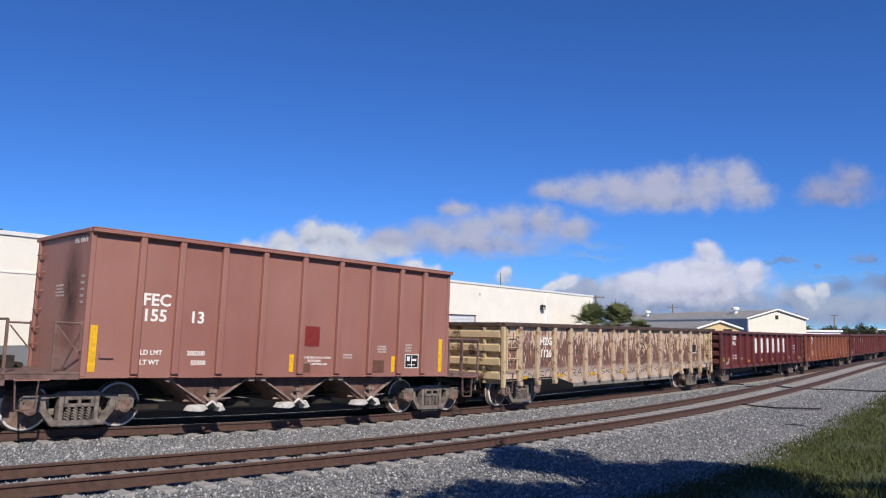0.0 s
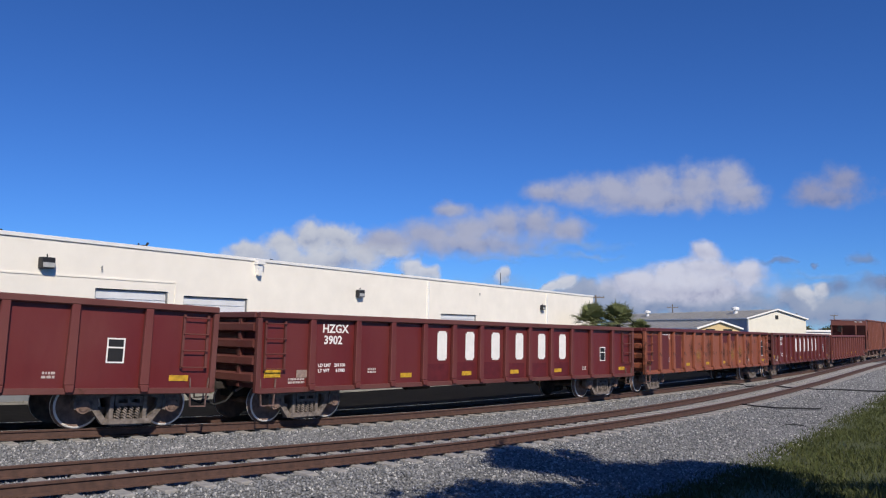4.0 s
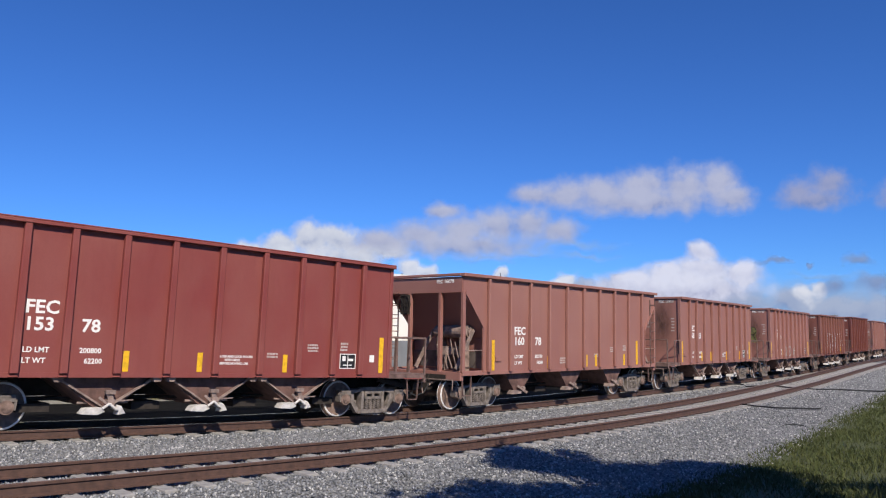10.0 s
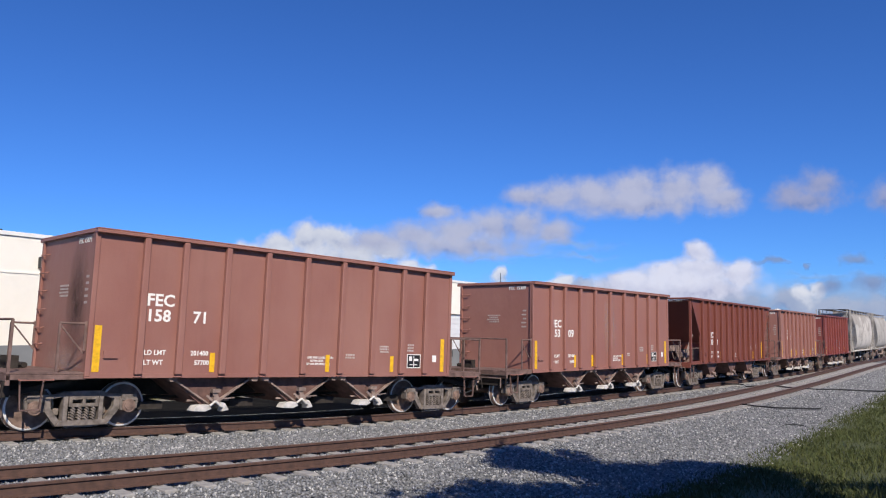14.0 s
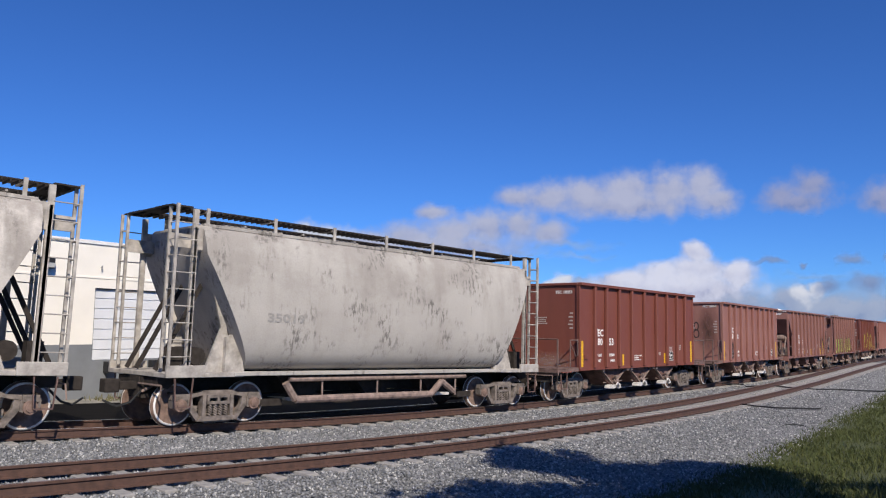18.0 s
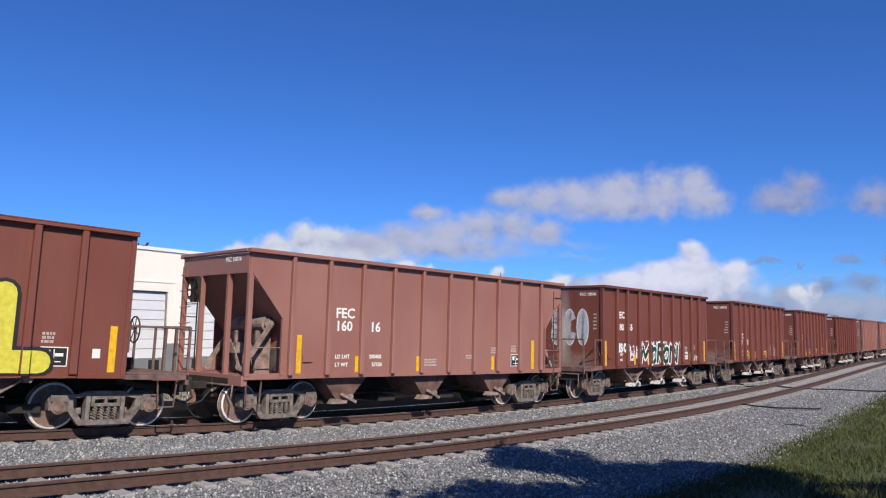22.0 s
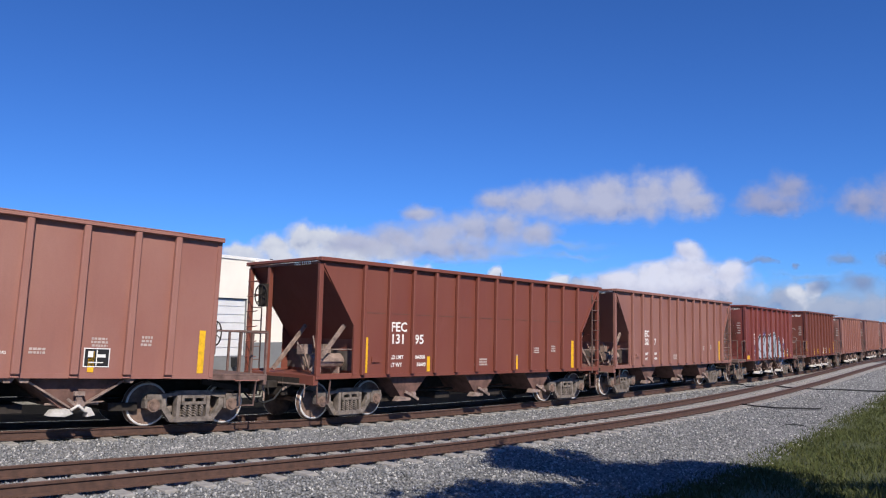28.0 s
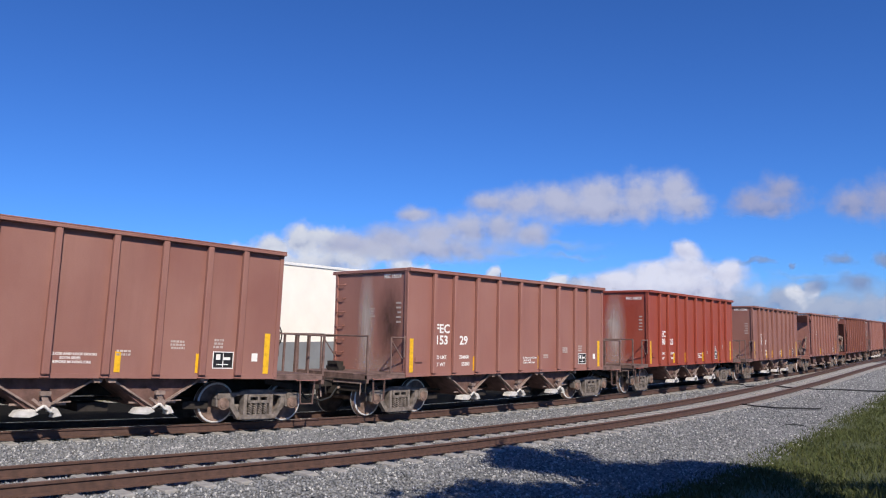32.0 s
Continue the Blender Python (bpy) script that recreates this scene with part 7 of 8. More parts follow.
    for cx, r, a0, a1 in ((-1.45, 0.72, 15, 170), (0.05, 0.62, 70, 185)):
        rays = []
        rnd = random.Random(int(r * 100))
        for k in range(46):
            q = radians(rnd.uniform(a0, a1))
            r0, r1 = rnd.uniform(0.1, 0.3), r * rnd.uniform(0.6, 1.0)
            rays += ribbon([(cx + r0 * math.cos(q), 1.35 + r0 * math.sin(q)), (cx + r1 * math.cos(q), 1.35 + 1.15 * r1 * math.sin(q))], rnd.uniform(0.008, 0.028))
        car = car_at(-150.37)[0]
        onto(car, rays, CHALK, *ribs_of("H"), 0.0, "white fans of scratches in the paint")
    lines_on(-150.37, 1.5, 3.2, 1.3, 2.0, 3, 0.018, CHALK, 9, "white scratched lines")
    word_on(-94.93, [("C", -2.0, -1.3, 1.15, 1.8), ("8", -1.4, -0.7, 1.15, 1.8), ("O", -0.75, -0.05, 1.15, 1.8), ("O", -0.1, 0.6, 1.15, 1.75), ("I", 0.5, 0.9, 1.15, 1.75)], 0.085, SMUDGE, None, 0, "faint pale sprayed tag", 0.1)
    hand = [[(0.9, 1.6), (1.0, 2.1), (0.9, 2.6)], [(1.0, 2.6), (1.6, 2.62), (1.7, 2.5), (2.1, 2.6), (2.4, 2.6), (2.7, 2.4), (2.9, 2.0), (2.9, 1.7), (2.8, 1.4), (2.7, 1.1)],
            [(1.4, 1.7), (1.5, 2.1), (1.7, 2.5)], [(1.3, 1.8), (1.6, 2.0), (1.8, 1.8), (1.9, 1.4), (1.8, 1.2)], [(2.9, 2.0), (3.1, 2.1), (3.6, 2.2), (3.8, 2.0), (3.8, 1.7), (3.9, 1.1)],
            [(2.6, 2.5), (3.0, 2.4), (3.3, 2.5), (3.7, 2.7), (3.6, 2.3)], [(2.9, 1.7), (3.2, 1.7), (3.5, 1.7), (3.8, 1.4), (3.6, 1.7)], [(2.05, 1.7), (2.18, 1.5), (2.3, 1.7), (2.18, 1.9), (2.05, 1.7)]]
    hand[0] = [(0.3, 1.15), (0.75, 1.6), (1.0, 2.1), (0.88, 2.62)]
    wild = [[((x - 0.9) * 1.0 - 2.25, z) for x, z in q] for q in hand[1:]] + [[(-2.68, 1.12), (-2.4, 1.7), (-2.28, 2.3), (-2.42, 2.68)]]
    car = car_at(-81.3)[0]
    onto(car, [band(curvy(q), 0.045) for q in hand + wild], CHALK, *ribs_of("H"), 0.0, "large white sprayed outline letters")
    word_on(-67.39, [("F", 0.0, 0.16, 1.5, 1.74), ("T", 0.2, 0.36, 1.5, 1.74), ("S", 0.4, 0.56, 1.5, 1.74), ("K", 0.6, 0.8, 1.48, 1.76)], 0.022, SMUDGE, None, 0, "small pale tag", 0.06)
    bars(car_at(236.17)[0], [(-4.8 + 0.89 * k, -4.1 + 0.89 * k, 2.68, 2.7) for k in range(11)], BLOT, "weld_line", label="dull weld line along the side")
    word_on(1.24, [("8", -0.64, -0.15, 1.67, 2.15), ("8", 0.3, 0.82, 1.67, 2.1), ("F", 1.32, 1.74, 1.68, 2.0), ("M", 2.23, 2.5, 1.75, 2.1), ("T", 2.48, 2.72, 1.75, 2.1), ("B", 2.7, 2.95, 1.75, 2.05)], 0.045, TEAL, None, 0, "thin teal sprayed tags", 0.08)
    lines_on(57.54, -4.0, -3.3, 1.2, 2.0, 5, 0.035, SOOT, 18, "black sprayed tag")
    lines_on(71.31, 3.7, 4.9, 1.5, 2.3, 5, 0.045, SOOT, 19, "black sprayed tag")
    lime = [(0.035, PINE), (0.0, LIME)]
    fat_word(85.22, [("B", -4.05, -3.3, 1.14, 2.2), ("S", -3.35, -2.55, 1.12, 2.25), ("T", -2.65, -1.8, 1.14, 2.26), ("I", -1.98, -1.3, 1.13, 2.28), ("L", -1.52, -0.84, 1.12, 2.05)], 0.36, lime, "lime green sprayed bubble letters with dark outline")
    fat_word(85.22, [("H", -0.45, 0.55, 1.13, 2.28), ("W", 0.35, 1.55, 1.12, 2.3), ("8", 1.45, 2.4, 1.12, 2.36)], 0.34, lime, "lime green sprayed bubble letters with dark outline")
    small = [(ch, 2.5 + 0.15 * k, 2.63 + 0.15 * k, 1.9 + 0.012 * k, 2.06 + 0.012 * k) for k, ch in enumerate("DRUNK")] + [("&", 2.8, 2.94, 1.7, 1.84)] + [(ch, 2.5 + 0.15 * k, 2.63 + 0.15 * k, 1.5 + 0.02 * k, 1.65 + 0.02 * k) for k, ch in enumerate("IDGAF")]
    word_on(85.22, small, 0.022, SOOT, None, 0, "small black handwriting", 0.03)
    fat_word(98.62, [("C", -3.45, -1.85, 1.14, 2.76), ("R", -1.72, -0.52, 1.14, 2.8), ("U", -0.5, 0.82, 1.12, 2.78), ("C", 0.78, 2.2, 1.14, 2.8), ("L", 2.42, 3.6, 1.12, 2.78)], 0.42, [(0.07, SOOT), (0.0, ACID)], "big yellow sprayed letters with dark outline")
    word_on(98.62, [("F", -3.3, -3.1, 1.14, 1.34), ("T", -3.05, -2.85, 1.14, 1.34), ("S", -2.8, -2.6, 1.14, 1.34), ("K", -2.55, -2.35, 1.14, 1.34), ("H", 2.5, 2.72, 1.16, 1.6), ("W", 2.75, 3.08, 1.16, 1.6), ("A", 3.1, 3.42, 1.18, 1.62)], 0.04, SOOT, None, 0, "thin black tags over the letters")
    fat_word(126.4, [("M", -1.95, -1.0, 1.15, 1.92), ("O", -1.0, -0.4, 1.12, 1.84), ("R", -0.45, 0.2, 1.15, 1.98), ("O", 0.15, 0.8, 1.12, 1.84), ("N", 0.75, 1.7, 1.13, 1.92)], 0.17, [(0.075, CHALK), (0.0, PINE)], "dark green letters outlined in white", 0.1)
    lines_on(126.4, -1.9, 2.0, 1.72, 2.04, 9, 0.035, CHALK, 27, "white spiky top of sprayed letters")
    word_on(126.4, [("R", -4.05, -3.75, 1.62, 1.98), ("S", -3.72, -3.45, 1.62, 1.98), ("C", -3.42, -3.15, 1.62, 1.98)], 0.1, CHALK, PINE, 0.02, "small white tag")
    lines_on(126.4, -3.1, -2.2, 1.4, 1.85, 4, 0.05, CHALK, 29, "small white tag")
    lines_on(126.4, 3.3, 3.9, 1.2, 1.45, 3, 0.03, CHALK, 30, "small white tag")
    lines_on(139.97, 1.9, 2.3, 1.3, 1.9, 3, 0.03, SMUDGE, 31, "small pale tag")
    word_on(153.75, [("M", -3.05, -2.35, 1.2, 2.1), ("E", -2.4, -1.9, 1.4, 2.1), ("R", -1.85, -1.3, 1.3, 2.15), ("A", -1.3, -0.75, 1.25, 2.1), ("N", -0.65, -0.05, 1.25, 2.2)], 0.022, BLUE, None, 0, "thin blue sprayed scrawl", 0.3)
    bubbles_on(209.18, -1.6, 1.8, 1.15, 2.1, 5, VIOLET, SOOT, 33, "violet and mint sprayed letters", MINT)
    lines_on(209.18, 2.2, 3.2, 1.2, 1.9, 4, 0.04, CHALK, 34, "white tag")
    haze, car = faded_stain("blue_spray_haze", (0.07, 0.15, 0.36), 1.0), car_at(263.96)[0]
    for cx, cz, rx, rz in ((-2.75, 1.5, 0.75, 0.75), (2.3, 1.5, 1.0, 0.9), (0.3, 2.1, 0.9, 0.75), (-1.2, 2.2, 0.8, 0.6)):
        stain_on(car, (cx, -SIDE - 0.0035, cz), (rx, rz), haze, "soft blue sprayed background", "side")
    patches_on(263.96, [(-2.0, -1.6, 1.12, 1.26), (0.9, 1.6, 1.12, 1.3), (3.05, 3.6, 1.14, 1.34)], YELLOW, "yellow sprayed base", 44)
    fat_word(263.96, [("S", -2.75, -1.65, 1.15, 2.3), ("C", -1.6, -0.55, 1.15, 2.32), ("E", -0.6, 0.35, 1.14, 2.36), ("I", 0.25, 0.85, 1.15, 2.46), ("8", 0.7, 1.6, 1.14, 2.22), ("L", 1.45, 2.3, 1.14, 1.9)], 0.34, [(0.17, CHALK), (0.14, SOOT), (0.0, SILVER)], "grey sprayed letters with black shade and white edge", 0.1)
    lines_on(263.96, -2.5, 2.0, 1.3, 2.1, 6, 0.035, MINT, 35, "pale blue strokes inside the letters")
    word_on(263.96, [("M", 2.15, 2.45, 1.95, 2.35), ("I", 2.4, 2.55, 1.95, 2.2), ("T", 2.52, 2.72, 1.95, 2.25), ("S", 2.7, 2.92, 1.95, 2.2)], 0.045, CHALK, None, 0, "white sprayed tag")
    lines_on(277.83, 0.3, 1.2, 1.2, 1.6, 4, 0.04, CHALK, 37, "white tag")
    # worn numbers on the covered hoppers
    for mid, text, x in ((15.05, "35046", -3.8), (29.45, "35019", -4.1)):
        car = car_at(mid)[0]
        write(car, text, x, 2.32, 0.2, 1.55, STENCIL, -1.608)
        if mid < 20:
            for o in list(car.children):
                if o.name.startswith("unloading_pipe"):
                    bpy.data.objects.remove(o)


graffiti()


def end_stains():
    soot, dust = faded_stain("soot_stain", (0.03, 0.022, 0.02), 0.75), faded_stain("pale_dust", (0.5, 0.44, 0.4), 0.42, (1, 1, 0.3))
    streak = faded_stain("mineral_run_off", (0.62, 0.57, 0.54), 0.85, (7, 0.35, 1))
    for (car, kind, mid), row in zip(TRAIN, CONSIST):
        if kind != "H":
            continue
        rnd = random.Random(row[3] + 900)
        if row[3] in (2, 14, 16, 17, 18, 20, 28, 31, 37, 43, 45, 46, 47):
            stain_on(car, (-4.99, -0.75 + rnd.uniform(-0.15, 0.2), 2.6 + rnd.uniform(-0.3, 0.3)), (0.6, 1.4), soot, "dark soot smudge")
        if row[3] in (13, 14, 19, 24, 31, 33, 34, 40, 43, 47, 48):
            big = row[3] in (24, 40, 43, 48)
            stain_on(car, (-4.992, -0.05 if big else 0.15, 2.4), (0.55 if big else 0.4, 1.9), streak, "pale mineral run-off streaks")
        if rnd.random() < 0.7:
            stain_on(car, (-4.988, -0.1 + rnd.uniform(-0.3, 0.3), 1.3), (1.2, 0.4), dust, "pale dust at the foot of the end sheet")
        if row[3] in (13, 21, 41):
            stain_on(car, (rnd.uniform(-1, 2), -SIDE - 0.006, 2.6), (0.5, 1.5), dust, "pale run-off on the side", "side")
    cells = lambda text, y, w, z0, z1: [(ch, y + i * w, y + (i + 0.95) * w, z0, z1) for i, ch in enumerate(text)]
    on_end(-94.93, letters(cells("8SR", -0.45, 0.42, 2.0, 2.9), 0.2), OLIVE, "yellow-green sprayed tag on the end sheet")
    on_end(-94.93, letters(cells("8SR", -0.45, 0.42, 2.0, 2.9), 0.03), SOOT, "black lines of the tag", 0.004)
    on_end(126.4, letters(cells("8CO", -0.7, 0.55, 1.9, 3.2), 0.3), SILVER, "silver bubble letters on the end sheet")
    on_end(126.4, letters(cells("8CO", -0.7, 0.55, 1.86, 3.24), 0.035), CHALK, "white outline of the letters", 0.004)
    on_end(277.83, letters(cells("BIG", -0.5, 0.5, 1.95, 2.95), 0.035), SMUDGE, "pale outlined tag on the end sheet")
    on_end(57.54, letters(cells("K8", -0.3, 0.35, 2.2, 3.0), 0.05), SOOT, "black tag on the end sheet")


end_stains()


def bogie(kind):
    return {"H": 4.84, "O": 4.82, "P": 4.82, "Q": 4.9, "G": 6.82, "W": 6.82, "T": 6.82, "C": 4.95}[kind]


def run(t):
    """How far the train has come by t seconds."""
    k = (t - 16) / 16
    return 323.995 * k + 1.51317 * k ** 2 + 0.19604 * k ** 3 - 0.55716 * k ** 4


def car_pose(kind, s):
    h = bogie(kind)
    a, b = along(s - h), along(s + h)
    x = (b - a).normalized()
    y = Vector((0, 0, 1)).cross(x).normalized()
    m = Matrix((x, y, x.cross(y))).transposed().to_4x4()
    return Matrix.Translation((a + b) / 2) @ m


def motions():
    drift_clouds()
    for car, kind, mid in TRAIN:
        times = sorted(set([0.0, 32.0] + [k * 0.2 for k in range(161) if -48 < mid - run(k * 0.2) < 105] + [k * 2.0 for k in range(17)]))
        walk(car, [(t, car_pose(kind, mid - run(t))) for t in times])
        steps = [k for k in range(961) if -27 < mid - run(k / 30) < 26]
        if not steps:
            continue
        ks = sorted(set([0] + steps + [960]))
        first, last = steps[0], steps[-1]
        for o in car.children:
            if not o.name.startswith("wheelset"):
                continue
            x, y, z = o.matrix_basis.translation
            rows = []
            for k in ks:
                turn = (run(min(max(k, first), last) / 30) - run(first / 30)) / WHEEL_R
                rows.append((k / 30, Matrix.Translation((x, y, z)) @ Matrix.Rotation(-turn, 4, "Y")))
            walk(o, rows)


# ---- beyond the warehouse ----
ROOF_STEEL = plain("grey_roof_steel", (0.27, 0.265, 0.255), 0.8, 0.0, 0.15, 0.8)
CREAM_STEEL = plain("cream_steel_siding", (0.72, 0.69, 0.59), 0.7, 0, 0.06, 1)
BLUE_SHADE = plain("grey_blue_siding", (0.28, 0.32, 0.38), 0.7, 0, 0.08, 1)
TAN_WALL = plain("tan_wall", (0.62, 0.47, 0.25), 0.8, 0, 0.08, 1)
WOOD_POLE = plain("weathered_pole", (0.16, 0.13, 0.1), 0.9, 0, 0.3, 4)


def gable_shed(name, label, at, turn, wide, deep, eave, peak, wall, side, ribs):
    """A shed whose gable faces the tracks: x across the gable, y along its depth."""
    base = new(name)
    base.matrix_basis = Matrix.Translation(at) @ Matrix.Rotation(radians(turn), 4, "Z")
    tagged(base, label, "building")
    bm = bmesh.new()
    slab(bm, [(0, 0), (wide, 0), (wide, eave), (wide / 2, peak), (0, eave)], 0, 0.2)
    part("gable_wall", bm, wall, base)
    bm = bmesh.new()
    slab(bm, [(0, 0), (wide, 0), (wide, eave), (wide / 2, peak), (0, eave)], deep - 0.2, deep)
    part("gable_wall", bm, wall, base)
    for x in (0.0, wide - 0.2):
        bm = bmesh.new()
        box(bm, x, x + 0.2, 0.2, deep - 0.2, 0, eave)
        w = part("side_wall", bm, side, base)
        bm = bmesh.new()
        for k in range(int(deep / 1.2)):
            xx = x - 0.03 if x == 0 else x + 0.2
            box(bm, xx, xx + 0.03, 0.4 + k * 1.2, 0.46 + k * 1.2, 0.1, eave - 0.1)
        tagged(part("siding_ribs", bm, side, w), "fine standing seams", kind="stuff")
    for d in (0, 1):
        bm = bmesh.new()
        xa, xb = (-0.25, wide / 2) if d == 0 else (wide + 0.25, wide / 2)
        za = eave - 0.25 * (peak - eave) / (wide / 2)
        plate(bm, [(xa, -0.3, za), (xb, -0.3, peak), (xb, deep + 0.3, peak), (xa, deep + 0.3, za)], 0.12 if d else -0.12)
        r = part("roof_slope", bm, ROOF_STEEL, base, "grey ribbed steel roof")
        bm = bmesh.new()
        n = int(deep / ribs)
        for k in range(n + 1):
            y = k * ribs
            bar(bm, (xa, y, za + 0.14), (xb, y, peak + 0.14), 0.05, 0.05)
        tagged(part("roof_seams", bm, ROOF_STEEL, r), "standing seams of the roof", kind="stuff")
        bm = bmesh.new()
        bar(bm, (xa, -0.32, za + 0.03), (xb, -0.32, peak + 0.03), 0.08, 0.24)
        part("barge_board", bm, WHITE_TRIM, r, "white trim along the gable")
        bm = bmesh.new()
        bar(bm, (xa, -0.3, za - 0.02), (xa, deep + 0.3, za - 0.02), 0.12, 0.14)
        part("gutter", bm, WHITE_TRIM, r)
    return base


def roof_vent(base, x, y, z):
    bm = bmesh.new()
    rod(bm, (x, y, z - 0.4), (x, y, z + 0.5), 0.35, 12)
    rod(bm, (x, y, z + 0.5), (x, y, z + 0.9), 0.65, 14)
    rod(bm, (x, y, z + 0.9), (x, y, z + 1.05), 0.65, 14, 0.2)
    part("roof_vent", bm, WHITE_TRIM, base, "white round roof ventilator")


big = gable_shed("metal_shed", "large cream steel shed with grey roof", (50.6, 130.0, -0.5), 12, 11.0, 55.0, 5.2, 6.7, CREAM_STEEL, BLUE_SHADE, 1.5)
roof_vent(big, 3.6, 9, 6.3)
roof_vent(big, 3.2, 42, 6.3)
bm = bmesh.new()
box(bm, 5.2, 5.75, -0.06, 0.0, 5.1, 5.75)
part("gable_louvre", bm, DARK_METAL, big)
bm = bmesh.new()
rod(bm, (0.1, -0.12, 0.2), (0.1, -0.12, 5.0), 0.07)
part("downpipe", bm, WHITE_TRIM, big)
low = gable_shed("tan_office", "low tan building with a shallow gable", (36.5, 112.0, -0.5), 10, 6.6, 38.0, 3.4, 4.4, TAN_WALL, WHITE_TRIM, 2.0)
for x in (1.2, 3.9):
    bm = bmesh.new()
    box(bm, x, x + 1.4, -0.05, 0.0, 2.4, 3.3)
    part("window", bm, DARK_METAL, low)


def flat_block(label, at, turn, wide, deep, high, mat):
    base = new("low_building")
    base.matrix_basis = Matrix.Translation(at) @ Matrix.Rotation(radians(turn), 4, "Z")
    tagged(base, label, "building")
    bm = bmesh.new()
    box(bm, 0, wide, 0, deep, 0, high)
    part("walls", bm, mat, base)
    bm = bmesh.new()
    box(bm, -0.3, wide + 0.3, -0.3, deep + 0.3, high, high + 0.35)
    part("roof", bm, WHITE_TRIM, base)


flat_block("low white flat-roofed building behind the shed", (68.5, 150, -0.5), 10, 8.5, 20, 3.1, WHITE_TRIM)
flat_block("distant grey flat-roofed building", (178, 330, -0.5), 10, 16, 30, 4.4, BLUE_SHADE)
flat_block("distant pale warehouse at the edge of the trees", (192, 300, -0.5), 10, 40, 30, 4.9, STUCCO)


def pole(label, at, high, arms):
    base = new("utility_pole")
    base.matrix_basis = Matrix.Translation(at)
    tagged(base, label, "pole")
    bm = bmesh.new()
    rod(bm, (0, 0, 0), (0, 0, high), 0.16, 10, 0.1)
    part("shaft", bm, WOOD_POLE, base)
    for z, w in arms:
        bm = bmesh.new()
        box(bm, -w, w, -0.06, 0.06, z - 0.06, z + 0.06)
        for k in (-0.9, -0.4, 0.4, 0.9):
            rod(bm, (k * w, 0, z + 0.06), (k * w, 0, z + 0.22), 0.05, 6)
        part("crossarm", bm, WOOD_POLE, base)


pole("weathered wooden utility pole behind the warehouse", (19.6, 100, -0.5), 7.4, [(7.1, 1.1)])
pole("distant pale utility pole beyond the shed", (50.0, 170, -0.5), 8.7, [(8.0, 1.2)])
pole("far utility pole behind the trees", (100, 200, -0.5), 7.6, [(7.3, 1.0)])
pole("far thin utility pole", (86, 190, -0.5), 7.6, [])


def aerial():
    base = new("roof_aerial")
    base.matrix_basis = Matrix.Translation((-14.1, 36.0, 4.3)) @ Matrix.Rotation(radians(30), 4, "Z")
    tagged(base, "thin roof aerial with many rods on the warehouse", "aerial")
    bm = bmesh.new()
    rod(bm, (0, 0, 0), (0, 0, 1.9), 0.03)
    part("mast", bm, DARK_METAL, base)
    bm = bmesh.new()
    rod(bm, (-0.55, 0, 1.78), (0.35, 0, 1.82), 0.02, 6)
    for k in range(7):
        x = -0.5 + 0.13 * k
        rod(bm, (x, -0.3, 1.8), (x, 0.3, 1.8), 0.012, 5)
    rod(bm, (0.3, 0, 1.75), (0.42, 0, 1.95), 0.05, 6)
    part("boom", bm, DARK_METAL, base)


aerial()


def wires():
    bm = bmesh.new()
    for k in range(3):
        a, b = Vector((-14.2, 36.5, 6.0)), Vector((-45, 45, 8.6 + 0.5 * k))
        pts = [a.lerp(b, i / 14) - Vector((0, 0, 1.0 * 4 * (i / 14) * (1 - i / 14))) for i in range(15)]
        for p, q in zip(pts, pts[1:]):
            rod(bm, p, q, 0.012, 5)
    me = bpy.data.meshes.new("overhead_wires")
    bm.to_mesh(me)
    bm.free()
    me.materials.append(DARK_METAL)
    tagged(new("overhead_wires", me), "thin sagging overhead wires above the roof", "wire")


wires()

# ---- plants ----
PALM_LEAF = grass_mat("palm_leaf", (0.11, 0.145, 0.055), (0.2, 0.22, 0.1))
TREE_LEAF = grass_mat("tree_leaf", (0.025, 0.05, 0.015), (0.06, 0.09, 0.025))
BARK = plain("bark", (0.13, 0.1, 0.075), 0.95, 0, 0.4, 5)


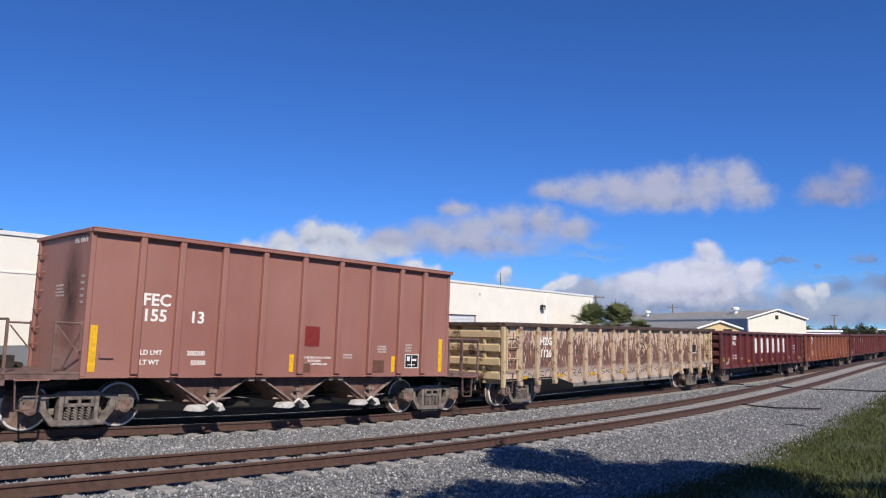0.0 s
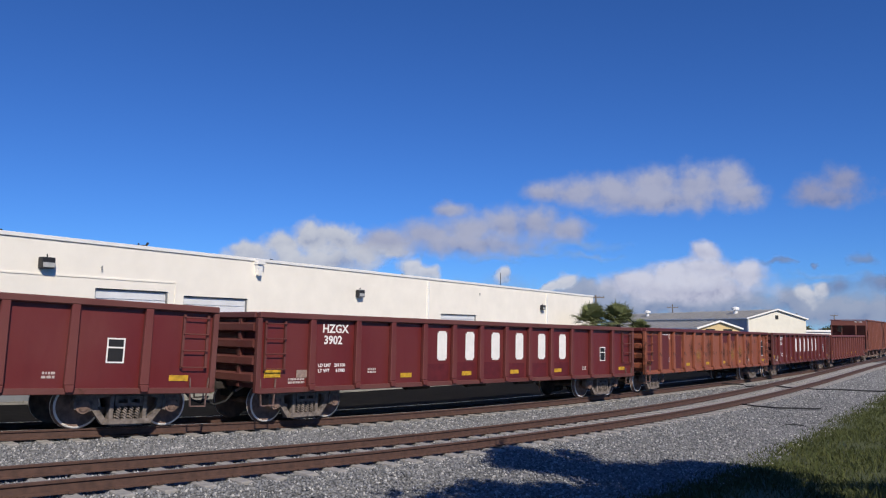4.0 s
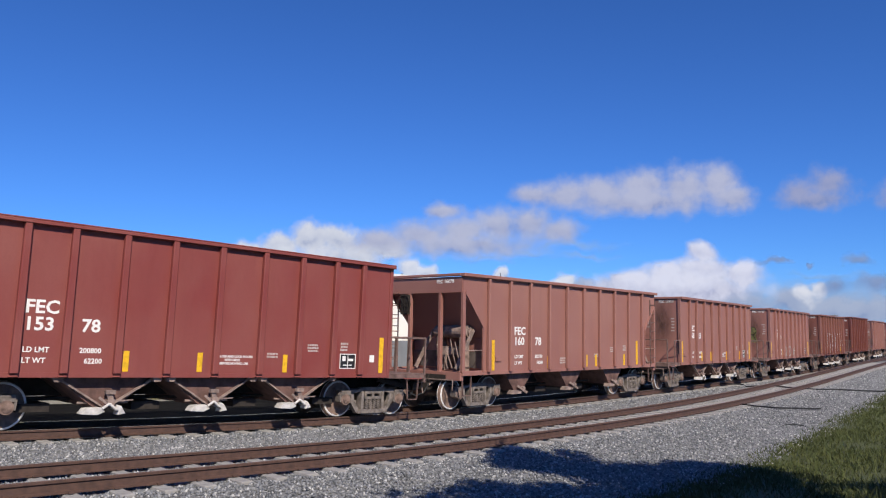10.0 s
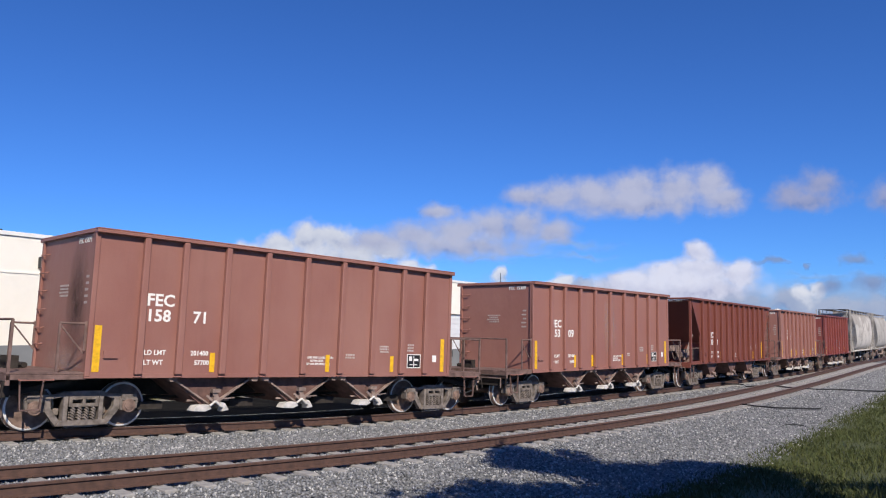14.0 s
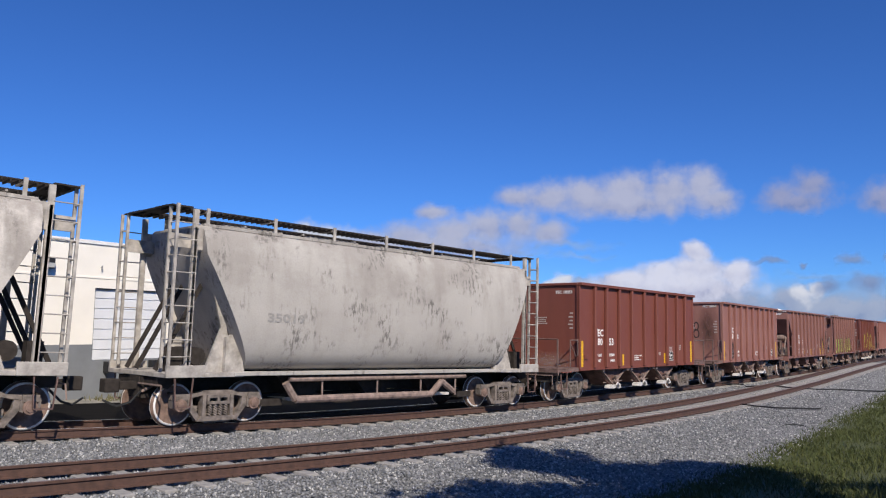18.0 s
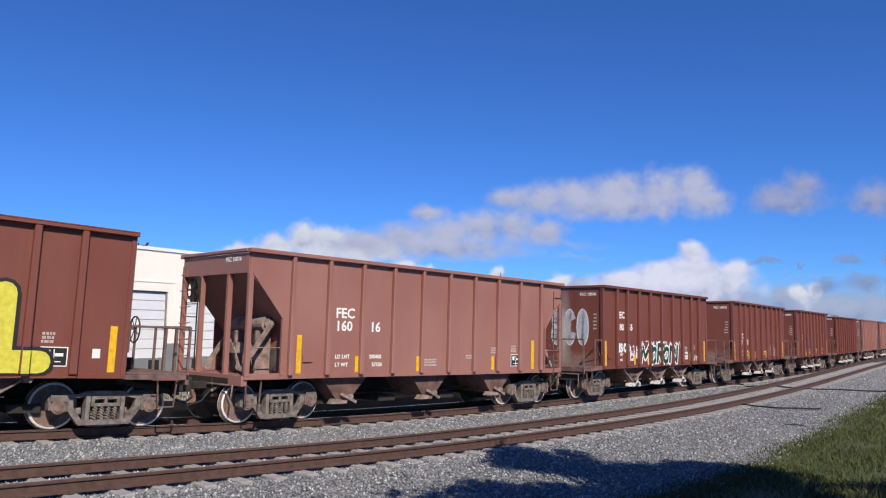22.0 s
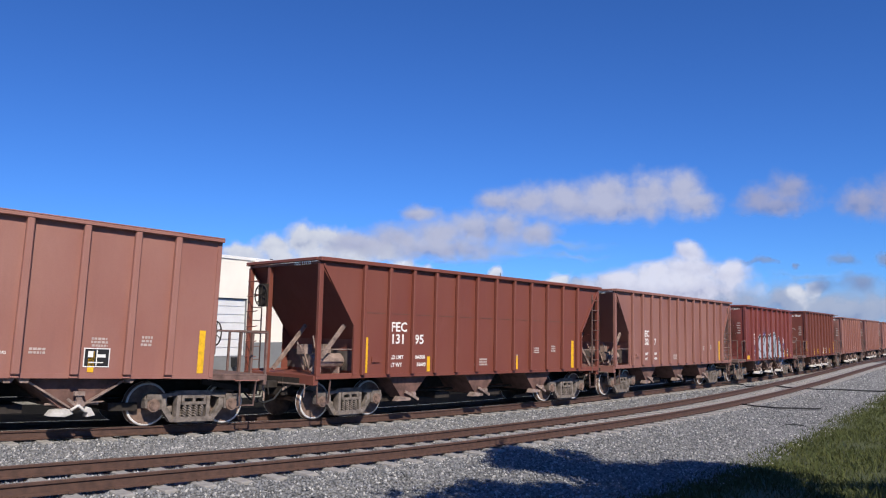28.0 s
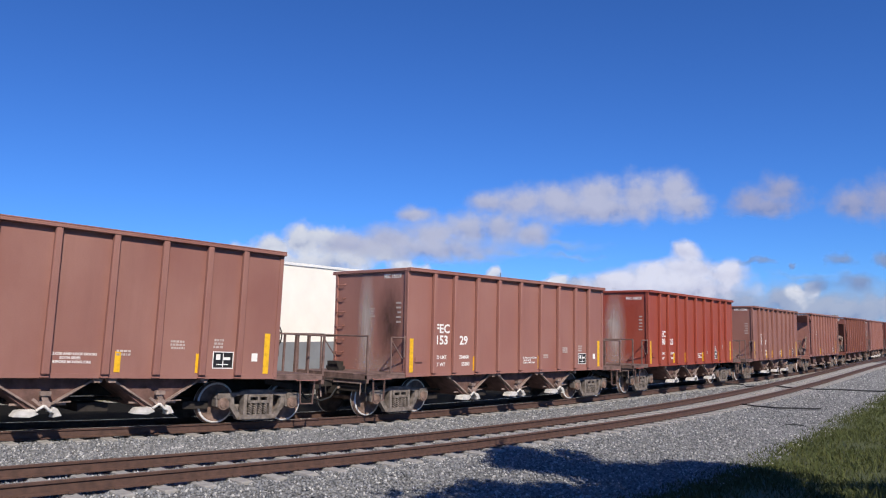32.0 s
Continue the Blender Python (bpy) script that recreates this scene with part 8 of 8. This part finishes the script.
def palm(at, high, spread, seed):
    rnd = random.Random(seed)
    base = new("palm_tree")
    base.matrix_basis = Matrix.Translation(at)
    tagged(base, "bushy green cabbage palm behind the tracks", "palm", "palms by the warehouse")
    bm = bmesh.new()
    rod(bm, (0, 0, 0), (0.05, 0, high), 0.2, 10, 0.15)
    for k in range(12):
        a = rnd.random() * 6.28
        z = high * (0.35 + 0.055 * k)
        bar(bm, (0.14 * math.cos(a), 0.14 * math.sin(a), z), (0.34 * math.cos(a), 0.34 * math.sin(a), z + 0.3), 0.08, 0.03)
    part("trunk", bm, BARK, base)
    for k in range(52):
        bm = bmesh.new()
        a, up = rnd.random() * 6.28, rnd.uniform(-0.25, 1.45)
        d = Vector((math.cos(a) * math.cos(up), math.sin(a) * math.cos(up), math.sin(up)))
        root = Vector((0, 0, high))
        stem = spread * rnd.uniform(0.35, 0.55)
        tip = root + d * stem
        rod(bm, root, tip, 0.018, 5)
        side = d.cross(Vector((0, 0, 1))).normalized()
        upv = side.cross(d)
        n = 26
        for i in range(n):
            f = -1.35 + 2.7 * i / (n - 1)
            dirn = (d * math.cos(f) + side * math.sin(f) + upv * 0.1).normalized()
            ln = spread * rnd.uniform(0.55, 0.8) * (1 - 0.25 * abs(f) / 1.35)
            w = dirn.cross(upv).normalized() * 0.032
            mid = tip + dirn * ln * 0.6
            end = tip + dirn * ln - Vector((0, 0, 0.1 * ln * (1 + 2 * rnd.random())))
            v = [bm.verts.new(p) for p in (tip - w * 0.4, tip + w * 0.4, mid + w, mid - w, end)]
            bm.faces.new((v[0], v[1], v[2], v[3]))
            bm.faces.new((v[3], v[2], v[4]))
        me_ob = part("frond", bm, PALM_LEAF, base)
    return base


palm((11.9, 62, -0.5), 3.45, 1.75, 1)
palm((14.0, 62.5, -0.5), 3.5, 1.75, 2)
palm((16.0, 63.5, -0.5), 2.9, 1.0, 3)


def leafy(name, label, at, trunk_h, lobes, leaf, count, seed, mat, limb=0.09, trunk=0.2, category="tree", group=""):
    """A tree: tapered trunk, limbs to each lobe of its crown, and many leaves."""
    rnd = random.Random(seed)
    base = new(name)
    base.matrix_basis = Matrix.Translation(at)
    tagged(base, label, category, group)
    bm = bmesh.new()
    fork = Vector((0, 0, trunk_h))
    rod(bm, (0, 0, 0), fork, trunk, 10, trunk * 0.65)
    part("trunk", bm, BARK, base)
    for c, r in lobes:
        bm = bmesh.new()
        c = Vector(c)
        mid = fork.lerp(c, 0.5) + Vector((rnd.uniform(-0.3, 0.3), rnd.uniform(-0.3, 0.3), rnd.uniform(0, 0.4)))
        rod(bm, fork, mid, limb, 7, limb * 0.7)
        rod(bm, mid, c, limb * 0.7, 6, limb * 0.25)
        part("limb", bm, BARK, base)
    V, F = [], []
    total = sum(r ** 2 for c, r in lobes)
    for c, r in lobes:
        for _ in range(int(count * r * r / total)):
            d = Vector((rnd.gauss(0, 1), rnd.gauss(0, 1), rnd.gauss(0, 1))).normalized() * r * rnd.random() ** 0.45
            p = Vector(c) + d * (1 + 0.25 * math.sin(7 * d.x + 3 * d.z))
            a = Vector((rnd.gauss(0, 1), rnd.gauss(0, 1), rnd.gauss(0, 0.6))).normalized() * leaf * rnd.uniform(0.6, 1.3)
            b = a.cross(Vector((rnd.gauss(0, 1), rnd.gauss(0, 1), rnd.gauss(0, 1)))).normalized() * leaf * 0.45
            i = len(V)
            V += [p - a, p + b, p + a, p - b]
            F += [(i, i + 1, i + 2, i + 3)]
    me = mesh_of("crown", V, F, [mat])
    ob = new("crown", me)
    ob.parent = base


FAR_LEAF = grass_mat("far_tree_leaf", (0.035, 0.05, 0.03), (0.055, 0.07, 0.04))
rnd_far = random.Random(21)
for k in range(16):
    x = 134 + 5.3 * k + rnd_far.uniform(-1.5, 1.5)
    y = 288 + rnd_far.uniform(0, 40)
    h = rnd_far.uniform(3.4, 5.2) if k != 5 else 6.2
    lobes = [((rnd_far.uniform(-2.6, 2.6), rnd_far.uniform(-1.5, 1.5), h * rnd_far.uniform(0.45, 0.85)), rnd_far.uniform(1.1, 2.1)) for _ in range(7)]
    leafy("tree", "distant dark green broadleaf tree", (x, y, -0.5), h * 0.35, lobes, 0.4, 900, 30 + k, FAR_LEAF, 0.1, 0.25, "tree", "far row of trees")


def shade_tree():
    """The broad tree beside the camera whose crown shades the near ballast."""
    foot = Vector((9.5, -5.5, 0.55))
    rows = [(1.3, 16.9, 2.0, 16.95, 2, 0.6), (1.3, 15.9, 2.5, 15.9, 4, 0.68), (2.7, 17.0, 2.8, 17.1, 1, 0.42), (2.4, 15.35, 6.1, 15.3, 9, 0.72),
            (4.8, 15.8, 6.1, 15.9, 4, 0.6), (3.5, 14.3, 5.9, 14.4, 6, 0.75), (0.5, 12.9, 3.2, 13.1, 7, 0.66), (3.5, 13.2, 5.5, 13.0, 5, 0.8),
            (6.9, 12.6, 9.2, 13.6, 5, 0.68), (0.0, 11.6, 5.4, 11.4, 5, 1.15), (8.6, 11.4, 11.0, 9.4, 2, 1.4), (-1.0, 9.2, 8.0, 9.0, 4, 2.0)]
    spots = [(x0 + (x1 - x0) * (k + 0.5) / n, y0 + (y1 - y0) * (k + 0.5) / n, r) for x0, y0, x1, y1, n, r in rows for k in range(n)]
    # unseen extra crown, added to hold sky light off the shaded ballast
    spots += [(x, y, 2.25) for x in (-1.5, 2.0, 6.0, 10.0, 13.5) for y in (5.6, 2.4)]
    lobes = []
    rnd = random.Random(3)
    for x, y, r in spots:
        k = 13.5 + rnd.uniform(-0.8, 0.8)
        lobes.append((Vector((x, y, -0.3)) + sun_dir * k - foot, r))
    leafy("shade_tree", "broad leafy tree behind the camera casting shade", foot, 5.0, lobes, 0.15, 90000, 5, TREE_LEAF, 0.12, 0.32)


shade_tree()


# ---- clutter on the ballast ----
def stick(points, r, label):
    bm = bmesh.new()
    for a, b in zip(points, points[1:]):
        rod(bm, a, b, r, 6)
        bmesh.ops.create_uvsphere(bm, u_segments=6, v_segments=4, radius=r, matrix=Matrix.Translation(b))
    me = bpy.data.meshes.new("cable")
    bm.to_mesh(me)
    bm.free()
    me.materials.append(DARK_METAL)
    tagged(new("cable", me), label, "cable", "loose cables")


def ground_line(rows, lift=0.07):
    """Points along the ballast from plan positions."""
    out = []
    for x, y in rows:
        i = int(np.argmin((LINE_X - x) ** 2 + (LINE_Y - y) ** 2))
        th = float(_th[i])
        o = (x - LINE_X[i]) * math.sin(th) - (y - LINE_Y[i]) * math.cos(th)
        z = float(rise(ARC[i])) + ground_lift(float(ARC[i]), float(o))
        out.append((x, y, z + lift))
    return out


stick(ground_line([(11.0, 30.0), (11.35, 28.9), (11.9, 28.3), (12.8, 28.2), (13.5, 28.25)]), 0.028, "black cable lying across the ballast")
stick(ground_line([(15.2, 39.6), (16.2, 38.9), (16.9, 37.3), (17.4, 36.9), (18.6, 37.1), (20.2, 36.9), (21.2, 36.2)]), 0.03, "black cable running to the grass edge")
stick(ground_line([(12.9, 40.1), (14.1, 40.4), (15.2, 39.8)], 0.16), 0.03, "black cable over the rail")
stick(ground_line([(9.9, 23.0), (10.1, 23.3), (10.35, 23.35), (10.55, 23.1)]), 0.014, "dry bent twig on the ballast")


# ---- clouds ----
SHEETS = []


def cloud(label, far, drift, lobes, top, under, seed, soft=0.3, ragged=0.9, most=0.96, warp=0.5):
    """A far bank of cloud; lobes, drift and noise in hundredths of the view's focal length."""
    k = far / 13.83
    xs, ys = [l[0] for l in lobes], [l[1] for l in lobes]
    x0, x1 = min(l[0] - 1.7 * l[2] for l in lobes) - 0.3, max(l[0] + 1.7 * l[2] for l in lobes) + 0.3
    y0, y1 = min(l[1] - 1.7 * l[3] for l in lobes) - 0.2, max(l[1] + 1.7 * l[3] for l in lobes) + 0.2
    m = bpy.data.materials.new("cloud")
    m.use_nodes = True
    nt = m.node_tree
    nt.nodes.clear()
    out, mixs, tr, em = (nt.nodes.new(n) for n in ("ShaderNodeOutputMaterial", "ShaderNodeMixShader", "ShaderNodeBsdfTransparent", "ShaderNodeEmission"))
    tc, mp = nt.nodes.new("ShaderNodeTexCoord"), nt.nodes.new("ShaderNodeMapping")
    mp.inputs["Scale"].default_value = (1 / k, 1 / k, 1 / k)
    nt.links.new(tc.outputs["Object"], mp.inputs["Vector"])
    curl = nt.nodes.new("ShaderNodeTexNoise")
    curl.inputs["Scale"].default_value, curl.inputs["Detail"].default_value = 1.9, 3
    nt.links.new(mp.outputs[0], curl.inputs["Vector"])
    bent = nt.nodes.new("ShaderNodeVectorMath")
    bent.operation = "MULTIPLY_ADD"
    nt.links.new(curl.outputs["Color"], bent.inputs[0])
    bent.inputs[1].default_value = (warp, warp, 0)
    shifted = nt.nodes.new("ShaderNodeVectorMath")
    shifted.operation = "SUBTRACT"
    nt.links.new(mp.outputs[0], shifted.inputs[0])
    shifted.inputs[1].default_value = (warp * 0.5, warp * 0.5, 0)
    nt.links.new(shifted.outputs[0], bent.inputs[2])

    def math_of(op, a, b=0.0, c=0.0):
        n = nt.nodes.new("ShaderNodeMath")
        n.operation = op
        for i, v in enumerate((a, b, c)):
            if isinstance(v, (int, float)):
                n.inputs[i].default_value = v
            else:
                nt.links.new(v, n.inputs[i])
        return n.outputs[0]

    def vec_of(op, a, b):
        n = nt.nodes.new("ShaderNodeVectorMath")
        n.operation = op
        nt.links.new(a, n.inputs[0])
        n.inputs[1].default_value = b
        return n

    shape, lit = None, None
    for cx, cy, rx, ry in lobes:
        d = vec_of("SUBTRACT", bent.outputs[0], (cx, cy, 0))
        e = vec_of("MULTIPLY", d.outputs[0], (1 / rx, 1 / ry, 0))
        ln = vec_of("LENGTH", e.outputs[0], (0, 0, 0))
        v = math_of("SUBTRACT", 1.0, ln.outputs["Value"])
        sep = nt.nodes.new("ShaderNodeSeparateXYZ")
        nt.links.new(e.outputs[0], sep.inputs[0])
        h = math_of("MULTIPLY", math_of("MAXIMUM", v, 0.0), math_of("ADD", sep.outputs[1], 0.25))
        shape = v if shape is None else math_of("SMOOTH_MAX", shape, v, 0.4)
        lit = h if lit is None else math_of("SMOOTH_MAX", lit, h, 0.2)

    def grain(scale, detail, rough):
        n = nt.nodes.new("ShaderNodeTexNoise")
        n.inputs["Scale"].default_value, n.inputs["Detail"].default_value, n.inputs["Roughness"].default_value = scale, detail, rough
        off = nt.nodes.new("ShaderNodeVectorMath")
        off.operation = "ADD"
        off.inputs[1].default_value = (seed * 3.7, seed * 1.9, 0)
        nt.links.new(mp.outputs[0], off.inputs[0])
        nt.links.new(off.outputs[0], n.inputs["Vector"])
        return n.outputs["Fac"]

    g1, g2 = grain(3.4, 6, 0.55), grain(1.3, 5, 0.52)
    field = math_of("ADD", shape, math_of("MULTIPLY", math_of("SUBTRACT", g1, 0.5), ragged))
    field = math_of("ADD", field, math_of("MULTIPLY", math_of("SUBTRACT", g2, 0.5), ragged * 0.8))
    mr = nt.nodes.new("ShaderNodeMapRange")
    mr.interpolation_type = "SMOOTHSTEP"
    mr.inputs["From Min"].default_value, mr.inputs["From Max"].default_value = 0.02, 0.02 + soft
    mr.inputs["To Max"].default_value = most
    nt.links.new(field, mr.inputs["Value"])
    light = math_of("ADD", math_of("MULTIPLY", lit, 1.5), math_of("MULTIPLY", math_of("SUBTRACT", math_of("MULTIPLY", math_of("ADD", g1, g2), 0.5), 0.4), 2.3))
    col = ramp_of(nt, light, [(0.0, under), (0.35, tuple((a + 2 * b) / 3 for a, b in zip(under, top))), (0.85, top)])
    nt.links.new(col, em.inputs["Color"])
    nt.links.new(mr.outputs[0], mixs.inputs[0])
    nt.links.new(tr.outputs[0], mixs.inputs[1])
    nt.links.new(em.outputs[0], mixs.inputs[2])
    nt.links.new(mixs.outputs[0], out.inputs["Surface"])
    me = mesh_of("backdrop_cloud", [(x0 * k, y0 * k, 0), (x1 * k, y0 * k, 0), (x1 * k, y1 * k, 0), (x0 * k, y1 * k, 0)], [(0, 1, 2, 3)], [m])
    ob = new("backdrop_cloud", me)
    tagged(ob, label, "cloud", "clouds", "structure")
    SHEETS.append((ob, far, drift))


# lobes: across, up, half width, half height, from the middle of the view
cloud("long grey-white cloud bank drifting over blue sky", 3000, (-0.035, -0.0062), [(1.95, 1.02, 0.6, 0.26), (2.5, 1.06, 0.8, 0.36), (3.2, 1.08, 0.9, 0.46), (3.9, 1.14, 0.8, 0.5), (4.6, 1.15, 0.8, 0.55), (5.2, 1.22, 0.55, 0.52), (5.5, 0.98, 0.6, 0.34), (3.9, 0.92, 2.1, 0.36)], (0.43, 0.455, 0.61), (0.2, 0.25, 0.46), 1, 0.8, 0.7, 0.96, 0.22)
cloud("soft grey cloud drifting at the sky's edge", 3050, (-0.039, -0.006), [(6.7, 1.08, 0.5, 0.32), (7.2, 1.18, 0.6, 0.44), (8.5, 1.0, 0.7, 0.42), (9.2, 1.12, 1.0, 0.56), (10.4, 1.1, 0.9, 0.5), (7.0, 0.95, 0.9, 0.28)], (0.31, 0.34, 0.53), (0.15, 0.22, 0.46), 2, 0.8, 0.7, 0.96, 0.25)
cloud("white cumulus rising behind the warehouse", 3200, (-0.006, -0.002), [(-2.25, 0.26, 0.5, 0.38), (-1.8, 0.18, 0.55, 0.4), (-1.4, 0.02, 0.5, 0.36), (-2.8, 0.1, 0.5, 0.34), (-3.4, -0.08, 0.55, 0.3), (-1.0, 0.02, 0.6, 0.28), (-2.3, -0.2, 1.6, 0.42)], (0.62, 0.64, 0.71), (0.24, 0.29, 0.46), 3, 0.6, 0.62)
cloud("grey-white cloud band low over the train", 3100, (-0.023, -0.003), [(0.2, 0.7, 0.45, 0.24), (-0.9, 0.2, 0.7, 0.32), (-0.2, 0.28, 0.8, 0.38), (0.55, 0.32, 0.8, 0.42), (1.2, 0.44, 0.75, 0.44), (1.75, 0.48, 0.65, 0.42), (2.3, 0.34, 0.6, 0.32), (0.6, 0.1, 1.8, 0.34)], (0.43, 0.455, 0.6), (0.21, 0.26, 0.47), 4, 0.8, 0.7, 0.96, 0.25)
cloud("bright heaped cumulus over the sheds", 3600, (-0.012, 0.0), [(4.7, -0.06, 0.34, 0.28), (4.75, -0.36, 0.7, 0.36), (5.4, -0.44, 0.55, 0.32), (4.1, -0.5, 0.65, 0.34), (3.4, -0.6, 0.65, 0.28), (4.4, -0.7, 1.9, 0.4)], (0.66, 0.67, 0.79), (0.25, 0.28, 0.48), 5, 0.6, 0.6, 0.96, 0.3)
cloud("small white puffs above the parapet", 3650, (-0.006, 0.0), [(-0.6, -0.3, 0.34, 0.22), (-0.25, -0.38, 0.3, 0.16), (1.1, -0.5, 0.18, 0.2), (2.2, -0.56, 0.3, 0.18), (1.9, -0.62, 0.3, 0.14), (6.5, -0.8, 0.3, 0.2), (6.75, -0.72, 0.2, 0.2)], (0.66, 0.68, 0.76), (0.33, 0.4, 0.56), 6, 0.6, 0.75)
cloud("low hazy cloud above the horizon", 3700, (-0.006, 0.0), [(4.3, -1.0, 2.6, 0.36), (6.3, -0.95, 0.65, 0.36), (7.2, -1.1, 1.5, 0.34), (2.6, -0.85, 1.3, 0.34), (8.6, -1.05, 1.2, 0.34)], (0.35, 0.41, 0.56), (0.17, 0.24, 0.44), 10, 0.6, 0.8)
cloud("pale haze low over the horizon", 3900, (-0.004, 0.0), [(4.0, -1.05, 6.5, 0.6), (7.0, -0.9, 3.0, 0.5), (1.0, -0.9, 3.0, 0.5)], (0.3, 0.37, 0.53), (0.2, 0.29, 0.48), 9, 1.1, 0.5, 0.75)
cloud("small dark scraps of cloud", 3300, (-0.014, 0.0), [(7.5, -0.14, 0.4, 0.17), (7.1, -0.62, 0.5, 0.26), (7.75, -0.62, 0.5, 0.3), (6.0, -0.24, 0.35, 0.1), (6.65, -0.24, 0.15, 0.1), (8.4, -0.2, 0.4, 0.16)], (0.22, 0.3, 0.5), (0.15, 0.23, 0.45), 7, 0.9, 0.85)
cloud("thin streaks of high cloud", 3400, (-0.012, 0.0), [(1.6, -0.05, 1.0, 0.1), (2.6, -0.15, 0.8, 0.08), (0.9, -0.2, 0.7, 0.09), (6.9, -0.45, 1.0, 0.1), (2.4, 0.05, 1.2, 0.12)], (0.3, 0.42, 0.66), (0.2, 0.35, 0.64), 8, 1.3, 0.8, 0.6)


def drift_clouds():
    for ob, far, (dx, dy) in SHEETS:
        k = far / 13.83
        walk(ob, [(t, shot @ Matrix.Translation((dx * k * t, dy * k * t, -far))) for t in (0.0, 16.0, 32.0)])


motions()
